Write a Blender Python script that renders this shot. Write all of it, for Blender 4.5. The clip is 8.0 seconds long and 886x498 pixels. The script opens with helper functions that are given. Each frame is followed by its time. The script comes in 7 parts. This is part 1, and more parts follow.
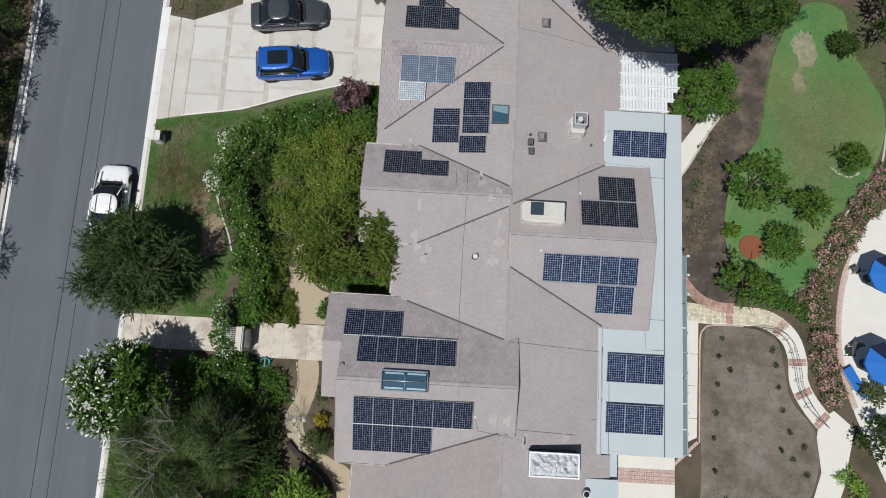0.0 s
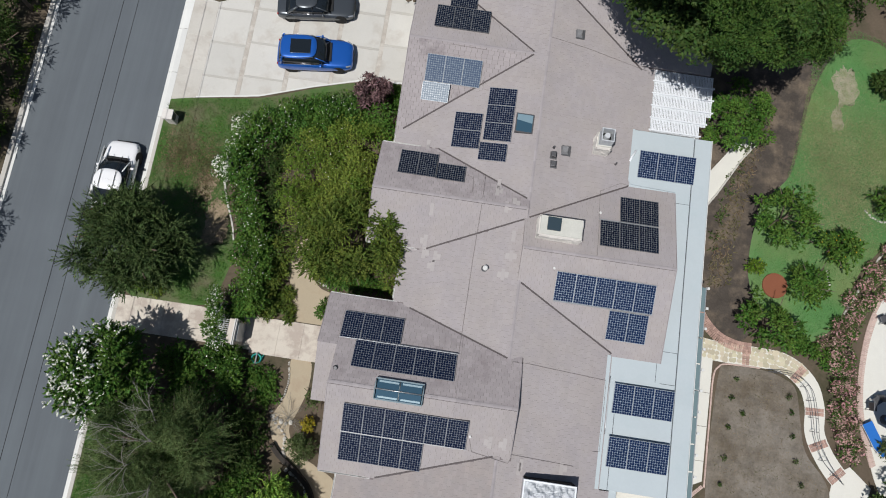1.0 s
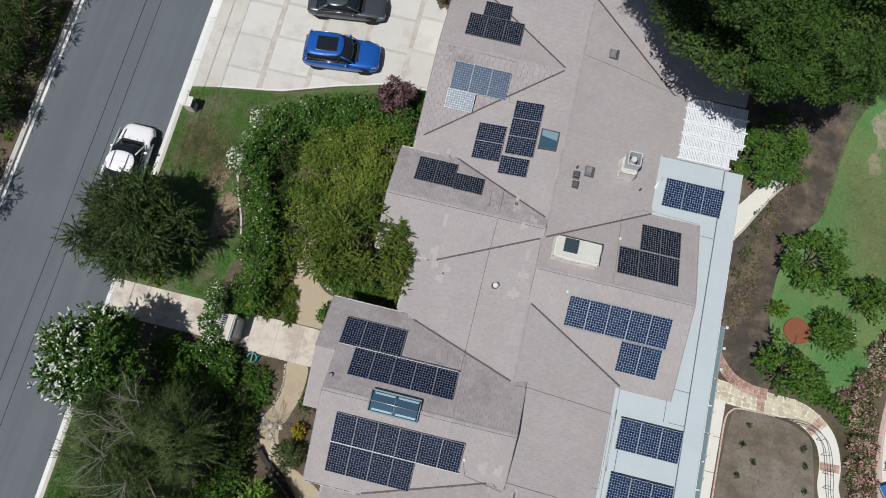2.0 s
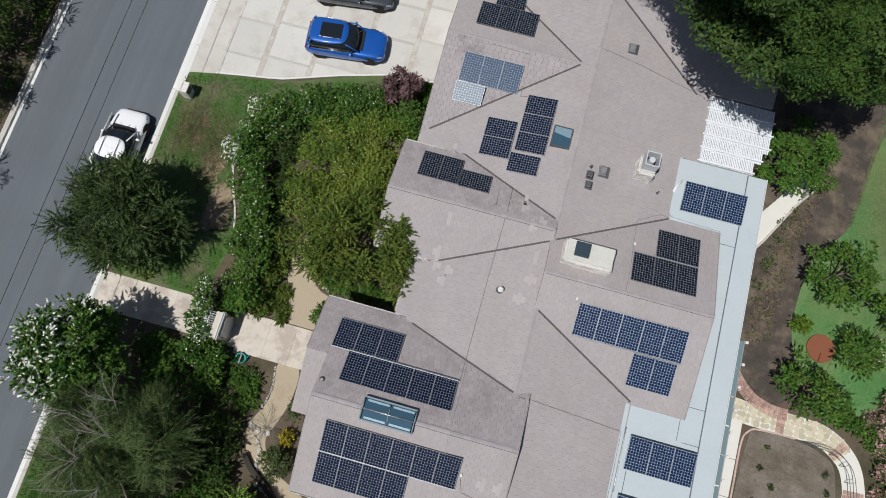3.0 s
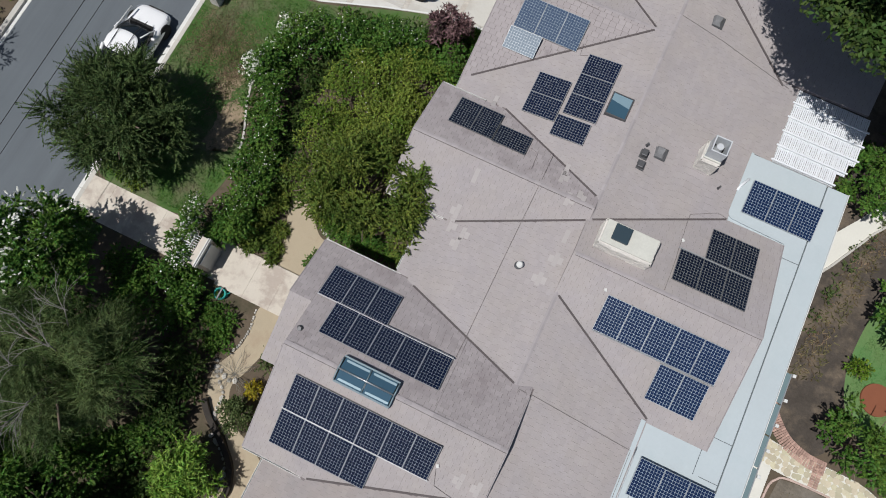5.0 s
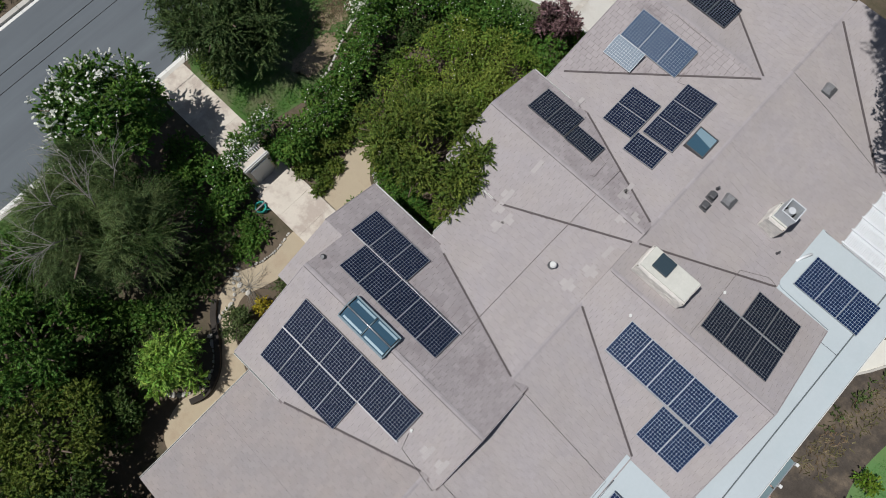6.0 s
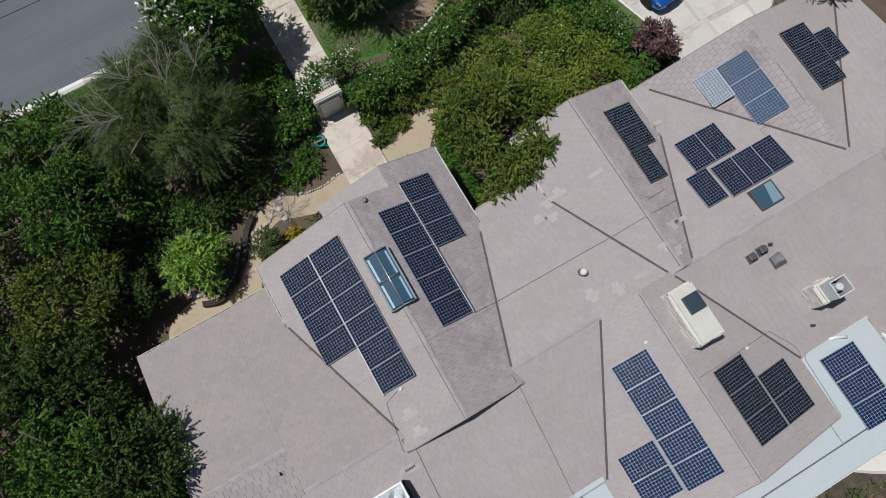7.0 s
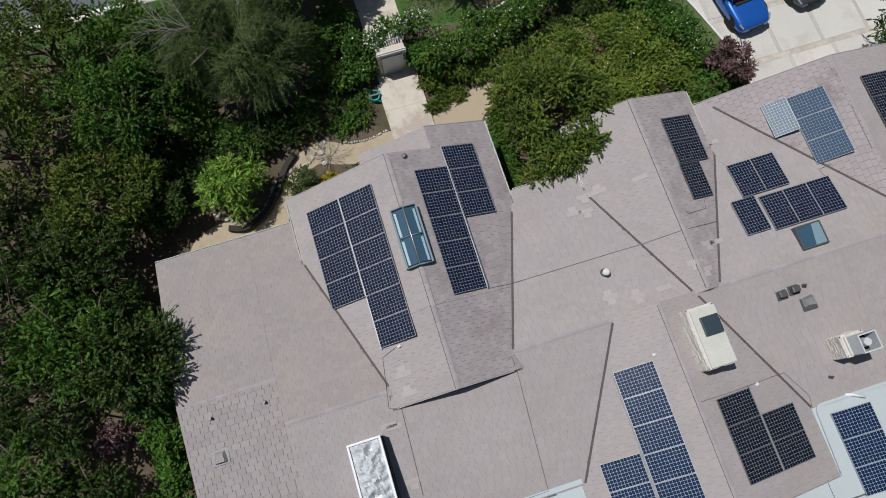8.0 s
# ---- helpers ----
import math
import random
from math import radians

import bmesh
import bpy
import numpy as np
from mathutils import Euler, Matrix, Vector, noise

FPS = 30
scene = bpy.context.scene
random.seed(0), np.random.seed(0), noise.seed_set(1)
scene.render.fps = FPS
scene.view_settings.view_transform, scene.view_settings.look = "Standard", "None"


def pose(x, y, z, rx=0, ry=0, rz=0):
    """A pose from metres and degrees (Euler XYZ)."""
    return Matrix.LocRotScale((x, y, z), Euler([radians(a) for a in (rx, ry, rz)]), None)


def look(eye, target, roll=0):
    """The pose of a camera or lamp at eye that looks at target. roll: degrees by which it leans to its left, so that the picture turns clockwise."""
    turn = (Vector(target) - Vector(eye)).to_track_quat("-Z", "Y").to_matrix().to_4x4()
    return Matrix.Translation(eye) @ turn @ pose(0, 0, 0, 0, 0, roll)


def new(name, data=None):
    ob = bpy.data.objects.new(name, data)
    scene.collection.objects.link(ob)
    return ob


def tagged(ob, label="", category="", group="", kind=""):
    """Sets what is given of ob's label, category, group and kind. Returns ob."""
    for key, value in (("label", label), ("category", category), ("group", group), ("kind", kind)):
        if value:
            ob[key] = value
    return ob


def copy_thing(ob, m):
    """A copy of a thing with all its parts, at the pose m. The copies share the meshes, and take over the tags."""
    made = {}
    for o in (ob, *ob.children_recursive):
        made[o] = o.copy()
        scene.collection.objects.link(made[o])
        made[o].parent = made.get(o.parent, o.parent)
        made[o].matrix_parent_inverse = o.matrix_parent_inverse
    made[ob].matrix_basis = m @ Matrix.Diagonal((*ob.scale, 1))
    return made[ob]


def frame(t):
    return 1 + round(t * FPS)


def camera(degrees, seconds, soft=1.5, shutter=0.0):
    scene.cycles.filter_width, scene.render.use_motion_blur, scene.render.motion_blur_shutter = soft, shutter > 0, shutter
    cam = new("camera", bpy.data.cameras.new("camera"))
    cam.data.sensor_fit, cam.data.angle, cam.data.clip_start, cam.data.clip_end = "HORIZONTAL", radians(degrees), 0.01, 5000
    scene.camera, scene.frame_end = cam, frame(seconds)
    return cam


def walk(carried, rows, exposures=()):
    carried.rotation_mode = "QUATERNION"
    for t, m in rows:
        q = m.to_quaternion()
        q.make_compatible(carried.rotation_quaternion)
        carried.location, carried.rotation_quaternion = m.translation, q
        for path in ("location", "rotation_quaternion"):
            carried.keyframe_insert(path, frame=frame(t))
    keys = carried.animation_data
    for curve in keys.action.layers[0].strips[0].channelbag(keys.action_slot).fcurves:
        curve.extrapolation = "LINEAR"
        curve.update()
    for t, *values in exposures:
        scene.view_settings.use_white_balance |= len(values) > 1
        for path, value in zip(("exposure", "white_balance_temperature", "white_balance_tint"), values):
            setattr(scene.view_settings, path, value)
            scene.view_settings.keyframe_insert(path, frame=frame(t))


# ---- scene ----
cam = camera(69.3, 8.0, soft=1.0)
PATH = [
    (0, (4.262, 2.391, 39.227), (4.263, 2.717, 37.254), 3.4),
    (0.5, (4.411, 2.233, 38.294), (4.392, 2.58, 36.324), 2.5),
    (1, (4.315, 2.169, 37.571), (4.281, 2.544, 35.607), 3.4),
    (1.5, (4.366, 2.159, 37.062), (4.305, 2.56, 35.104), 3.0),
    (3, (4.679, 2.447, 34.348), (4.566, 2.873, 32.397), 0.7),
    (3.5, (4.577, 2.569, 33.226), (4.472, 2.981, 31.272), 1.9),
    (4, (4.885, 2.411, 31.825), (4.761, 2.822, 29.871), 1.0),
    (4.5, (5.113, 2.076, 30.595), (4.968, 2.486, 28.643), 1.2),
    (4.7, (5.268, 1.986, 30.366), (5.107, 2.391, 28.414), 0.5),
    (6, (6.813, 0.795, 29.498), (6.479, 1.135, 27.556), -0.8),
    (6.5, (7.392, 0.323, 29.306), (7.007, 0.628, 27.368), 0.9),
    (7, (7.829, 0.267, 29.288), (7.419, 0.51, 27.345), 0.8),
    (7.5, (8.595, 0.213, 29.006), (8.148, 0.404, 27.066), -0.0),
    (8, (9.238, 0.226, 28.814), (8.775, 0.365, 26.873), -0.7),
]
walk(cam, [(t, look(eye, target, roll)) for t, eye, target, roll in PATH], exposures=[(0, -0.03), (1.5, 0.0), (4.7, 0.0), (6.5, -0.03), (8, -0.1)])

# ---- light ----
SUN_EL, SUN_AZ = radians(67), radians(231)          # direction towards the sun, angle from +x
world = bpy.data.worlds.new("sky")
scene.world = world
world.use_nodes = True
wn = world.node_tree
sky = wn.nodes.new("ShaderNodeTexSky")
sky.sky_type, sky.sun_disc = "NISHITA", False
sky.sun_elevation, sky.sun_rotation = SUN_EL, radians(90) - SUN_AZ
wn.links.new(sky.outputs[0], wn.nodes["Background"].inputs[0])
wn.nodes["Background"].inputs[1].default_value = 0.049
lamp = bpy.data.lights.new("sun", "SUN")
lamp.energy, lamp.angle, lamp.color = 3.88, radians(0.55), (1.0, 0.985, 0.965)
sun = new("sun", lamp)
toward = Vector((math.cos(SUN_EL) * math.cos(SUN_AZ), math.cos(SUN_EL) * math.sin(SUN_AZ), math.sin(SUN_EL)))
sun.matrix_world = look((-20, -10, 60), Vector((-20, -10, 60)) - toward)


# ---- materials ----
def surface(name, base, rough=0.8, var=0.25, scale=1.5, fine=25.0, bump=0.25, rnd="", rnd_amount=0.2, metal=0.0,
            spec=0.3, second=None, patch=0.6, patch_at=0.5, hue=0.0, leaf=0.0, stretch=None, soft_patch=0.07):
    """A node material: base colour, blotches and grain in the world's metres, an optional second colour in patches."""
    m = bpy.data.materials.new(name)
    m.use_nodes = True
    n, l = m.node_tree.nodes, m.node_tree.links
    bsdf = n["Principled BSDF"]
    geo = n.new("ShaderNodeNewGeometry")

    place = geo.outputs["Position"]
    if stretch:
        vm = n.new("ShaderNodeVectorMath")
        vm.operation = "MULTIPLY"
        vm.inputs[1].default_value = stretch
        l.new(place, vm.inputs[0])
        place = vm.outputs[0]

    def noise_at(s, detail, rgh=0.6):
        t = n.new("ShaderNodeTexNoise")
        t.inputs["Scale"].default_value, t.inputs["Detail"].default_value, t.inputs["Roughness"].default_value = s, detail, rgh
        l.new(place if s == patch else geo.outputs["Position"], t.inputs["Vector"])
        return t.outputs["Fac"]

    def mathn(op, a, b):
        t = n.new("ShaderNodeMath")
        t.operation = op
        for i, v in enumerate((a, b)):
            if isinstance(v, (int, float)):
                t.inputs[i].default_value = v
            else:
                l.new(v, t.inputs[i])
        return t.outputs[0]

    big, small = noise_at(scale, 4), noise_at(fine, 3, 0.7)
    col = n.new("ShaderNodeRGB")
    col.outputs[0].default_value = (*base, 1)
    colour = col.outputs[0]
    if second:
        ramp = n.new("ShaderNodeMapRange")
        ramp.inputs["From Min"].default_value, ramp.inputs["From Max"].default_value = patch_at - soft_patch, patch_at + soft_patch
        l.new(noise_at(patch, 5, 0.65), ramp.inputs["Value"])
        mix = n.new("ShaderNodeMix")
        mix.data_type = "RGBA"
        l.new(ramp.outputs[0], mix.inputs["Factor"])
        l.new(colour, mix.inputs["A"])
        mix.inputs["B"].default_value = (*second, 1)
        colour = mix.outputs["Result"]
    value = mathn("ADD", mathn("MULTIPLY", mathn("SUBTRACT", big, 0.5), 2 * var), 1.0)
    value = mathn("MULTIPLY", value, mathn("ADD", mathn("MULTIPLY", mathn("SUBTRACT", small, 0.5), 1.4 * var), 1.0))
    shift = None
    if rnd:
        if rnd == "island":
            r = geo.outputs["Random Per Island"]
        else:
            r = n.new("ShaderNodeObjectInfo").outputs["Random"]
        value = mathn("MULTIPLY", value, mathn("ADD", mathn("MULTIPLY", mathn("SUBTRACT", r, 0.5), 2 * rnd_amount), 1.0))
        shift = mathn("ADD", mathn("MULTIPLY", mathn("SUBTRACT", mathn("FRACT", mathn("MULTIPLY", r, 7.31), 0), 0.5), hue), 0.5)
    hsv = n.new("ShaderNodeHueSaturation")
    l.new(colour, hsv.inputs["Color"])
    l.new(value, hsv.inputs["Value"])
    if shift is not None:
        l.new(shift, hsv.inputs["Hue"])
    l.new(hsv.outputs[0], bsdf.inputs["Base Color"])
    bsdf.inputs["Roughness"].default_value, bsdf.inputs["Metallic"].default_value = rough, metal
    bsdf.inputs["Specular IOR Level"].default_value = spec
    if bump:
        b = n.new("ShaderNodeBump")
        b.inputs["Strength"].default_value, b.inputs["Distance"].default_value = bump, 0.02
        l.new(small, b.inputs["Height"])
        l.new(b.outputs[0], bsdf.inputs["Normal"])
    if leaf:
        tr = n.new("ShaderNodeBsdfTranslucent")
        l.new(hsv.outputs[0], tr.inputs["Color"])
        ms = n.new("ShaderNodeMixShader")
        ms.inputs[0].default_value = leaf
        l.new(bsdf.outputs[0], ms.inputs[1])
        l.new(tr.outputs[0], ms.inputs[2])
        l.new(ms.outputs[0], n["Material Output"].inputs["Surface"])
    return m


SHINGLE = surface("asphalt_shingle", (0.342, 0.314, 0.318), 0.93, 0.12, 0.45, 14, 0.5, "island", 0.032, spec=0.15, second=(0.354, 0.321, 0.309), patch=0.55, patch_at=0.5, soft_patch=0.16, hue=0.012)
# SHINGLE with the north slopes' shade put into a darker, more mottled colour
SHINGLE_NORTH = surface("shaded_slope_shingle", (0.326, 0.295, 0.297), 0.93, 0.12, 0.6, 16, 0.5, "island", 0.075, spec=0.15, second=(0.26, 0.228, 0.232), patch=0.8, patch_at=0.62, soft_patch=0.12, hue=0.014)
SHINGLE_GARAGE = surface("weathered_shingle", (0.342, 0.31, 0.31), 0.93, 0.09, 0.5, 22, 0.4, "island", 0.05, spec=0.15, second=(0.2, 0.175, 0.18), patch=0.45, patch_at=0.66)
SHINGLE_WORN = surface("worn_shingle", (0.312, 0.284, 0.28), 0.93, 0.1, 0.6, 22, 0.45, "island", 0.07, spec=0.15, hue=0.014)
SHINGLE_SOUTH = surface("faded_shingle", (0.306, 0.281, 0.278), 0.93, 0.13, 0.5, 18, 0.45, "island", 0.045, spec=0.15, second=(0.312, 0.274, 0.258), patch=0.5, patch_at=0.5, soft_patch=0.16, hue=0.012)
SHINGLE_PATCH = surface("new_shingle", (0.392, 0.362, 0.353), 0.9, 0.08, 1, 30, 0.4, "island", 0.05, spec=0.15)
DECK = surface("roof_underlay", (0.2, 0.172, 0.172), 0.95, 0.1)
# valley flashing; also colours the painted shadow line beside the ridge caps
VALLEY_AND_SHADOW_LINE = surface("valley_flashing", (0.10, 0.085, 0.085), 0.75, 0.25, 3)
RIDGE = surface("ridge_cap_shingle", (0.328, 0.301, 0.305), 0.93, 0.1, 1, 30, 0.4, "object", 0.07, spec=0.15)
STUCCO = surface("cream_stucco", (0.55, 0.5, 0.43), 0.9, 0.1, 1, 60, 0.4)
CAP_STONE = surface("limewashed_cap", (0.53, 0.525, 0.475), 0.9, 0.15, 2.5, 16, 0.4)
SLAT_WHITE = surface("white_slat", (0.74, 0.76, 0.78), 0.5, 0.05, 2, 30, 0.05, "object", 0.04)
WHITE_PAINT = surface("white_paint", (0.62, 0.62, 0.60), 0.6, 0.06, 3)
MEMBRANE = surface("grey_membrane", (0.44, 0.492, 0.512), 0.7, 0.06, 0.6, 8, 0.1, second=(0.42, 0.48, 0.5), patch=0.35, patch_at=0.58)
MEMBRANE_SEAM = surface("membrane_seam", (0.09, 0.10, 0.11), 0.8, 0.2)
ASPHALT = surface("asphalt", (0.128, 0.145, 0.158), 0.92, 0.13, 0.25, 60, 0.4, second=(0.106, 0.118, 0.131), patch=1.3, patch_at=0.5, spec=0.2, stretch=(1.0, 0.035, 1.0), soft_patch=0.2)
CONCRETE = surface("concrete", (0.535, 0.52, 0.48), 0.9, 0.09, 0.7, 12, 0.2, "object", 0.07, second=(0.475, 0.447, 0.402), patch=0.6, patch_at=0.6)
KERB = surface("kerb_concrete", (0.46, 0.44, 0.40), 0.9, 0.13, 1.2, 14, 0.25, "object", 0.08)
WALK = surface("stained_walk", (0.55, 0.50, 0.43), 0.9, 0.12, 0.9, 12, 0.2, "object", 0.05, second=(0.42, 0.36, 0.31), patch=1.1, patch_at=0.52)
POOL_DECK = surface("pool_deck", (0.64, 0.625, 0.565), 0.9, 0.08, 0.8, 12, 0.2)
BRICK = surface("red_brick", (0.40, 0.262, 0.215), 0.9, 0.2, 3, 20, 0.3, "object", 0.25)
BRICK_PALE = surface("faded_brick", (0.5, 0.375, 0.325), 0.9, 0.15, 3, 20, 0.3, "object", 0.1)
CLAY = surface("terracotta", (0.215, 0.078, 0.042), 0.9, 0.1, 2, 20, 0.3)
FLAGSTONE = surface("flagstone", (0.50, 0.45, 0.33), 0.9, 0.15, 2, 20, 0.3, "object", 0.16, hue=0.03)
SOIL = surface("soil", (0.11, 0.085, 0.06), 0.97, 0.35, 0.5, 7, 0.8, second=(0.065, 0.06, 0.035), patch=0.35, patch_at=0.55)
MULCH = surface("dark_mulch", (0.066, 0.055, 0.046), 0.97, 0.45, 1.4, 9, 1.0, second=(0.15, 0.118, 0.086), patch=0.75, patch_at=0.55, soft_patch=0.1)
DIRT = surface("grey_dirt", (0.20, 0.178, 0.15), 0.97, 0.5, 1.3, 7, 1.0, second=(0.12, 0.098, 0.072), patch=0.4, patch_at=0.52, soft_patch=0.14)
PALE_EARTH = surface("pale_dry_turf", (0.31, 0.285, 0.205), 0.97, 0.25, 1.8, 14, 0.8, second=(0.15, 0.18, 0.08), patch=1.7, patch_at=0.56, soft_patch=0.15)
GRANITE = surface("decomposed_granite", (0.40, 0.335, 0.24), 0.96, 0.15, 0.7, 22, 0.4, second=(0.35, 0.28, 0.20), patch=0.7, patch_at=0.58)
LAWN = surface("dry_lawn", (0.055, 0.118, 0.026), 0.95, 0.28, 0.7, 10, 0.5, second=(0.15, 0.14, 0.085), patch=0.42, patch_at=0.57, soft_patch=0.14)
LAWN_BACK = surface("back_lawn", (0.088, 0.205, 0.066), 0.95, 0.25, 0.35, 8, 0.35, second=(0.16, 0.205, 0.08), patch=0.15, patch_at=0.55, soft_patch=0.14)
EARTH = surface("trodden_earth", (0.31, 0.235, 0.16), 0.97, 0.25, 1.6, 12, 0.8, second=(0.17, 0.14, 0.085), patch=1.3, patch_at=0.52, soft_patch=0.15)
GUTTER = surface("pale_gutter_concrete", (0.66, 0.66, 0.63), 0.9, 0.1, 0.9, 12, 0.2, "object", 0.06)
APRON = surface("tan_apron_concrete", (0.53, 0.505, 0.455), 0.9, 0.1, 0.8, 12, 0.2, "object", 0.04, second=(0.47, 0.435, 0.385), patch=0.7, patch_at=0.56)
DIVIDER = surface("aggregate_divider", (0.44, 0.40, 0.352), 0.95, 0.25, 2.5, 18, 0.5, second=(0.52, 0.49, 0.44), patch=1.6, patch_at=0.56)
STONE_WHITE = surface("white_painted_stone", (0.60, 0.57, 0.53), 0.85, 0.16, 3, 14, 0.5, "object", 0.10)
ROCK = surface("pale_rock", (0.43, 0.41, 0.37), 0.9, 0.2, 3, 20, 0.5, "object", 0.25)
WALL_DARK = surface("shadow_dark_wall", (0.042, 0.036, 0.031), 0.92, 0.35, 2, 14, 0.5)
BARK = surface("bark", (0.15, 0.115, 0.09), 0.95, 0.3, 4, 30, 0.7)
TWIG = surface("bare_twig", (0.225, 0.215, 0.19), 0.95, 0.25, 4, 30, 0.5)
METAL_DARK = surface("dark_metal", (0.13, 0.13, 0.135), 0.5, 0.15, 4, 30, 0.1, metal=0.6)
METAL_GREY = surface("galvanised_metal", (0.5, 0.51, 0.52), 0.42, 0.12, 4, 30, 0.1, metal=0.75)
FRAME_SILVER = surface("silver_frame", (0.36, 0.385, 0.41), 0.45, 0.05, metal=0.5)
RUBBER = surface("rubber", (0.02, 0.02, 0.02), 0.85, 0.1)
BLACK = surface("plain_black", (0.012, 0.012, 0.013), 0.8, 0.1)
FOIL = surface("crumpled_white_cover", (0.52, 0.54, 0.56), 0.45, 0.1, 5, 20, 0.3)
CHROME = surface("alloy", (0.6, 0.6, 0.62), 0.3, 0.05, metal=0.9)
TEAL = surface("teal_plastic", (0.03, 0.33, 0.28), 0.5, 0.1)
CANVAS_BLUE = surface("blue_canvas", (0.02, 0.14, 0.46), 0.8, 0.12, 2, 40, 0.2)
CANVAS_SHADE = surface("shade_dark_canvas", (0.012, 0.018, 0.045), 0.85, 0.12)


def glossy(name, base, rough, coat=0.0, metal=0.0, spec=0.5):
    m = surface(name, base, rough, 0.04, 2, 30, 0.0, metal=metal, spec=spec)
    b = m.node_tree.nodes["Principled BSDF"]
    b.inputs["Coat Weight"].default_value, b.inputs["Coat Roughness"].default_value = coat, 0.06
    return m


CELL_MONO = glossy("mono_cell", (0.008, 0.012, 0.031), 0.22, spec=0.45)
CELL_BLACK = glossy("black_cell", (0.009, 0.012, 0.024), 0.24, spec=0.4)
CELL_NAVY = glossy("navy_cell", (0.009, 0.02, 0.06), 0.22, spec=0.45)
# poly and pale cells, and the pale sheet, hold sky reflection in their colour
CELL_POLY = glossy("poly_cell", (0.022, 0.052, 0.11), 0.4, spec=0.5)
CELL_PALE = glossy("sky_glare_cell", (0.085, 0.13, 0.18), 0.46, spec=0.6)
SHEET_WHITE = glossy("white_backsheet", (0.275, 0.34, 0.41), 0.3)
SHEET_GREY = glossy("grey_backsheet", (0.21, 0.232, 0.262), 0.3)
FRAME_GREY = surface("grey_frame", (0.33, 0.34, 0.355), 0.45, 0.05, metal=0.3)
SHEET_POLY = glossy("poly_backsheet", (0.26, 0.31, 0.35), 0.3)
SHEET_PALE = glossy("pale_backsheet", (0.42, 0.47, 0.51), 0.36)
GLASS_DARK = glossy("car_glass", (0.012, 0.016, 0.02), 0.08, spec=0.6)
SKY_GLASS = glossy("skylight_glass", (0.042, 0.092, 0.135), 0.1, spec=0.7)
WELL_SUNLIT = glossy("sunlit_well", (0.19, 0.28, 0.33), 0.25, spec=0.6)
SKY_FRAME = surface("blue_grey_frame", (0.17, 0.23, 0.26), 0.5, 0.1)
SKY_GLASS_PALE = glossy("skylight_light_band", (0.34, 0.45, 0.50), 0.25, spec=0.6)
PAINT_BLUE = glossy("blue_car_paint", (0.012, 0.11, 0.46), 0.32, 1.0, 0.35)
PAINT_GREY = glossy("grey_car_paint", (0.085, 0.095, 0.105), 0.3, 1.0, 0.5)
PAINT_WHITE = glossy("white_car_paint", (0.8, 0.8, 0.8), 0.35, 1.0)
LAMP_RED = glossy("tail_lamp", (0.3, 0.01, 0.01), 0.2, 0.5)
LAMP_CLEAR = glossy("head_lamp", (0.25, 0.27, 0.3), 0.15, 0.5)


def leafy(name, base, second, amount=0.5, at=0.5, patch=0.8, spread=0.44, hue=0.05):
    base, second = [tuple(v * k for v, k in zip(c, (0.9, 1.0, 0.76))) if c[1] > 1.15 * c[0] else c for c in (base, second)]
    return surface(name, base, 0.62, 0.36, 1.1, 9, 0, "island", spread, spec=0.2, second=second, patch=patch, patch_at=at, hue=hue, leaf=0.22)


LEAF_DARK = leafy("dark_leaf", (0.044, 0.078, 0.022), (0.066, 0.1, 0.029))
LEAF_NEEDLE = leafy("needle_leaf", (0.064, 0.094, 0.040), (0.094, 0.132, 0.055))
GRASS = leafy("grass_blade", (0.062, 0.13, 0.028), (0.14, 0.138, 0.075), at=0.57, patch=0.42, spread=0.14)
GRASS_BACK = leafy("back_grass_blade", (0.095, 0.215, 0.075), (0.17, 0.22, 0.1), at=0.55, patch=0.15, spread=0.1, hue=0.02)
GRASS_DRY = leafy("dry_grass_blade", (0.27, 0.255, 0.135), (0.22, 0.225, 0.11), patch=0.6, spread=0.14, hue=0.02)
LEAF_MID = leafy("mid_leaf", (0.07, 0.145, 0.03), (0.105, 0.185, 0.04))
LEAF_HEDGE = leafy("bright_hedge_leaf", (0.10, 0.20, 0.035), (0.075, 0.15, 0.03))
LEAF_CITRUS = leafy("citrus_leaf", (0.072, 0.15, 0.031), (0.115, 0.19, 0.04))
LEAF_BOUGH = leafy("bough_leaf", (0.047, 0.093, 0.024), (0.077, 0.129, 0.031), patch=0.6)
LITTER = leafy("dry_litter", (0.19, 0.14, 0.085), (0.10, 0.095, 0.04), patch=0.9)
LEAF_OLIVE = leafy("olive_leaf", (0.15, 0.178, 0.04), (0.1, 0.14, 0.032))
LEAF_VINE = leafy("vine_leaf", (0.135, 0.205, 0.036), (0.225, 0.265, 0.062), at=0.5, patch=0.5)
LEAF_BRIGHT = leafy("bright_leaf", (0.19, 0.31, 0.06), (0.28, 0.40, 0.10), patch=2.0)
LEAF_GREY = leafy("grey_leaf", (0.12, 0.145, 0.07), (0.085, 0.11, 0.045), at=0.5)
LEAF_FEATHER = leafy("feather_leaf", (0.138, 0.173, 0.081), (0.058, 0.089, 0.033), at=0.5, patch=0.7)
LEAF_ROSE = leafy("rose_leaf", (0.085, 0.14, 0.042), (0.16, 0.125, 0.075), patch=0.9, at=0.57)
LEAF_LIME = leafy("lime_leaf", (0.15, 0.22, 0.03), (0.09, 0.15, 0.02))
LEAF_PURPLE = leafy("purple_leaf", (0.09, 0.048, 0.05), (0.29, 0.18, 0.18), at=0.5, patch=2.0)
LEAF_YELLOW = leafy("yellow_leaf", (0.40, 0.32, 0.025), (0.28, 0.26, 0.03))
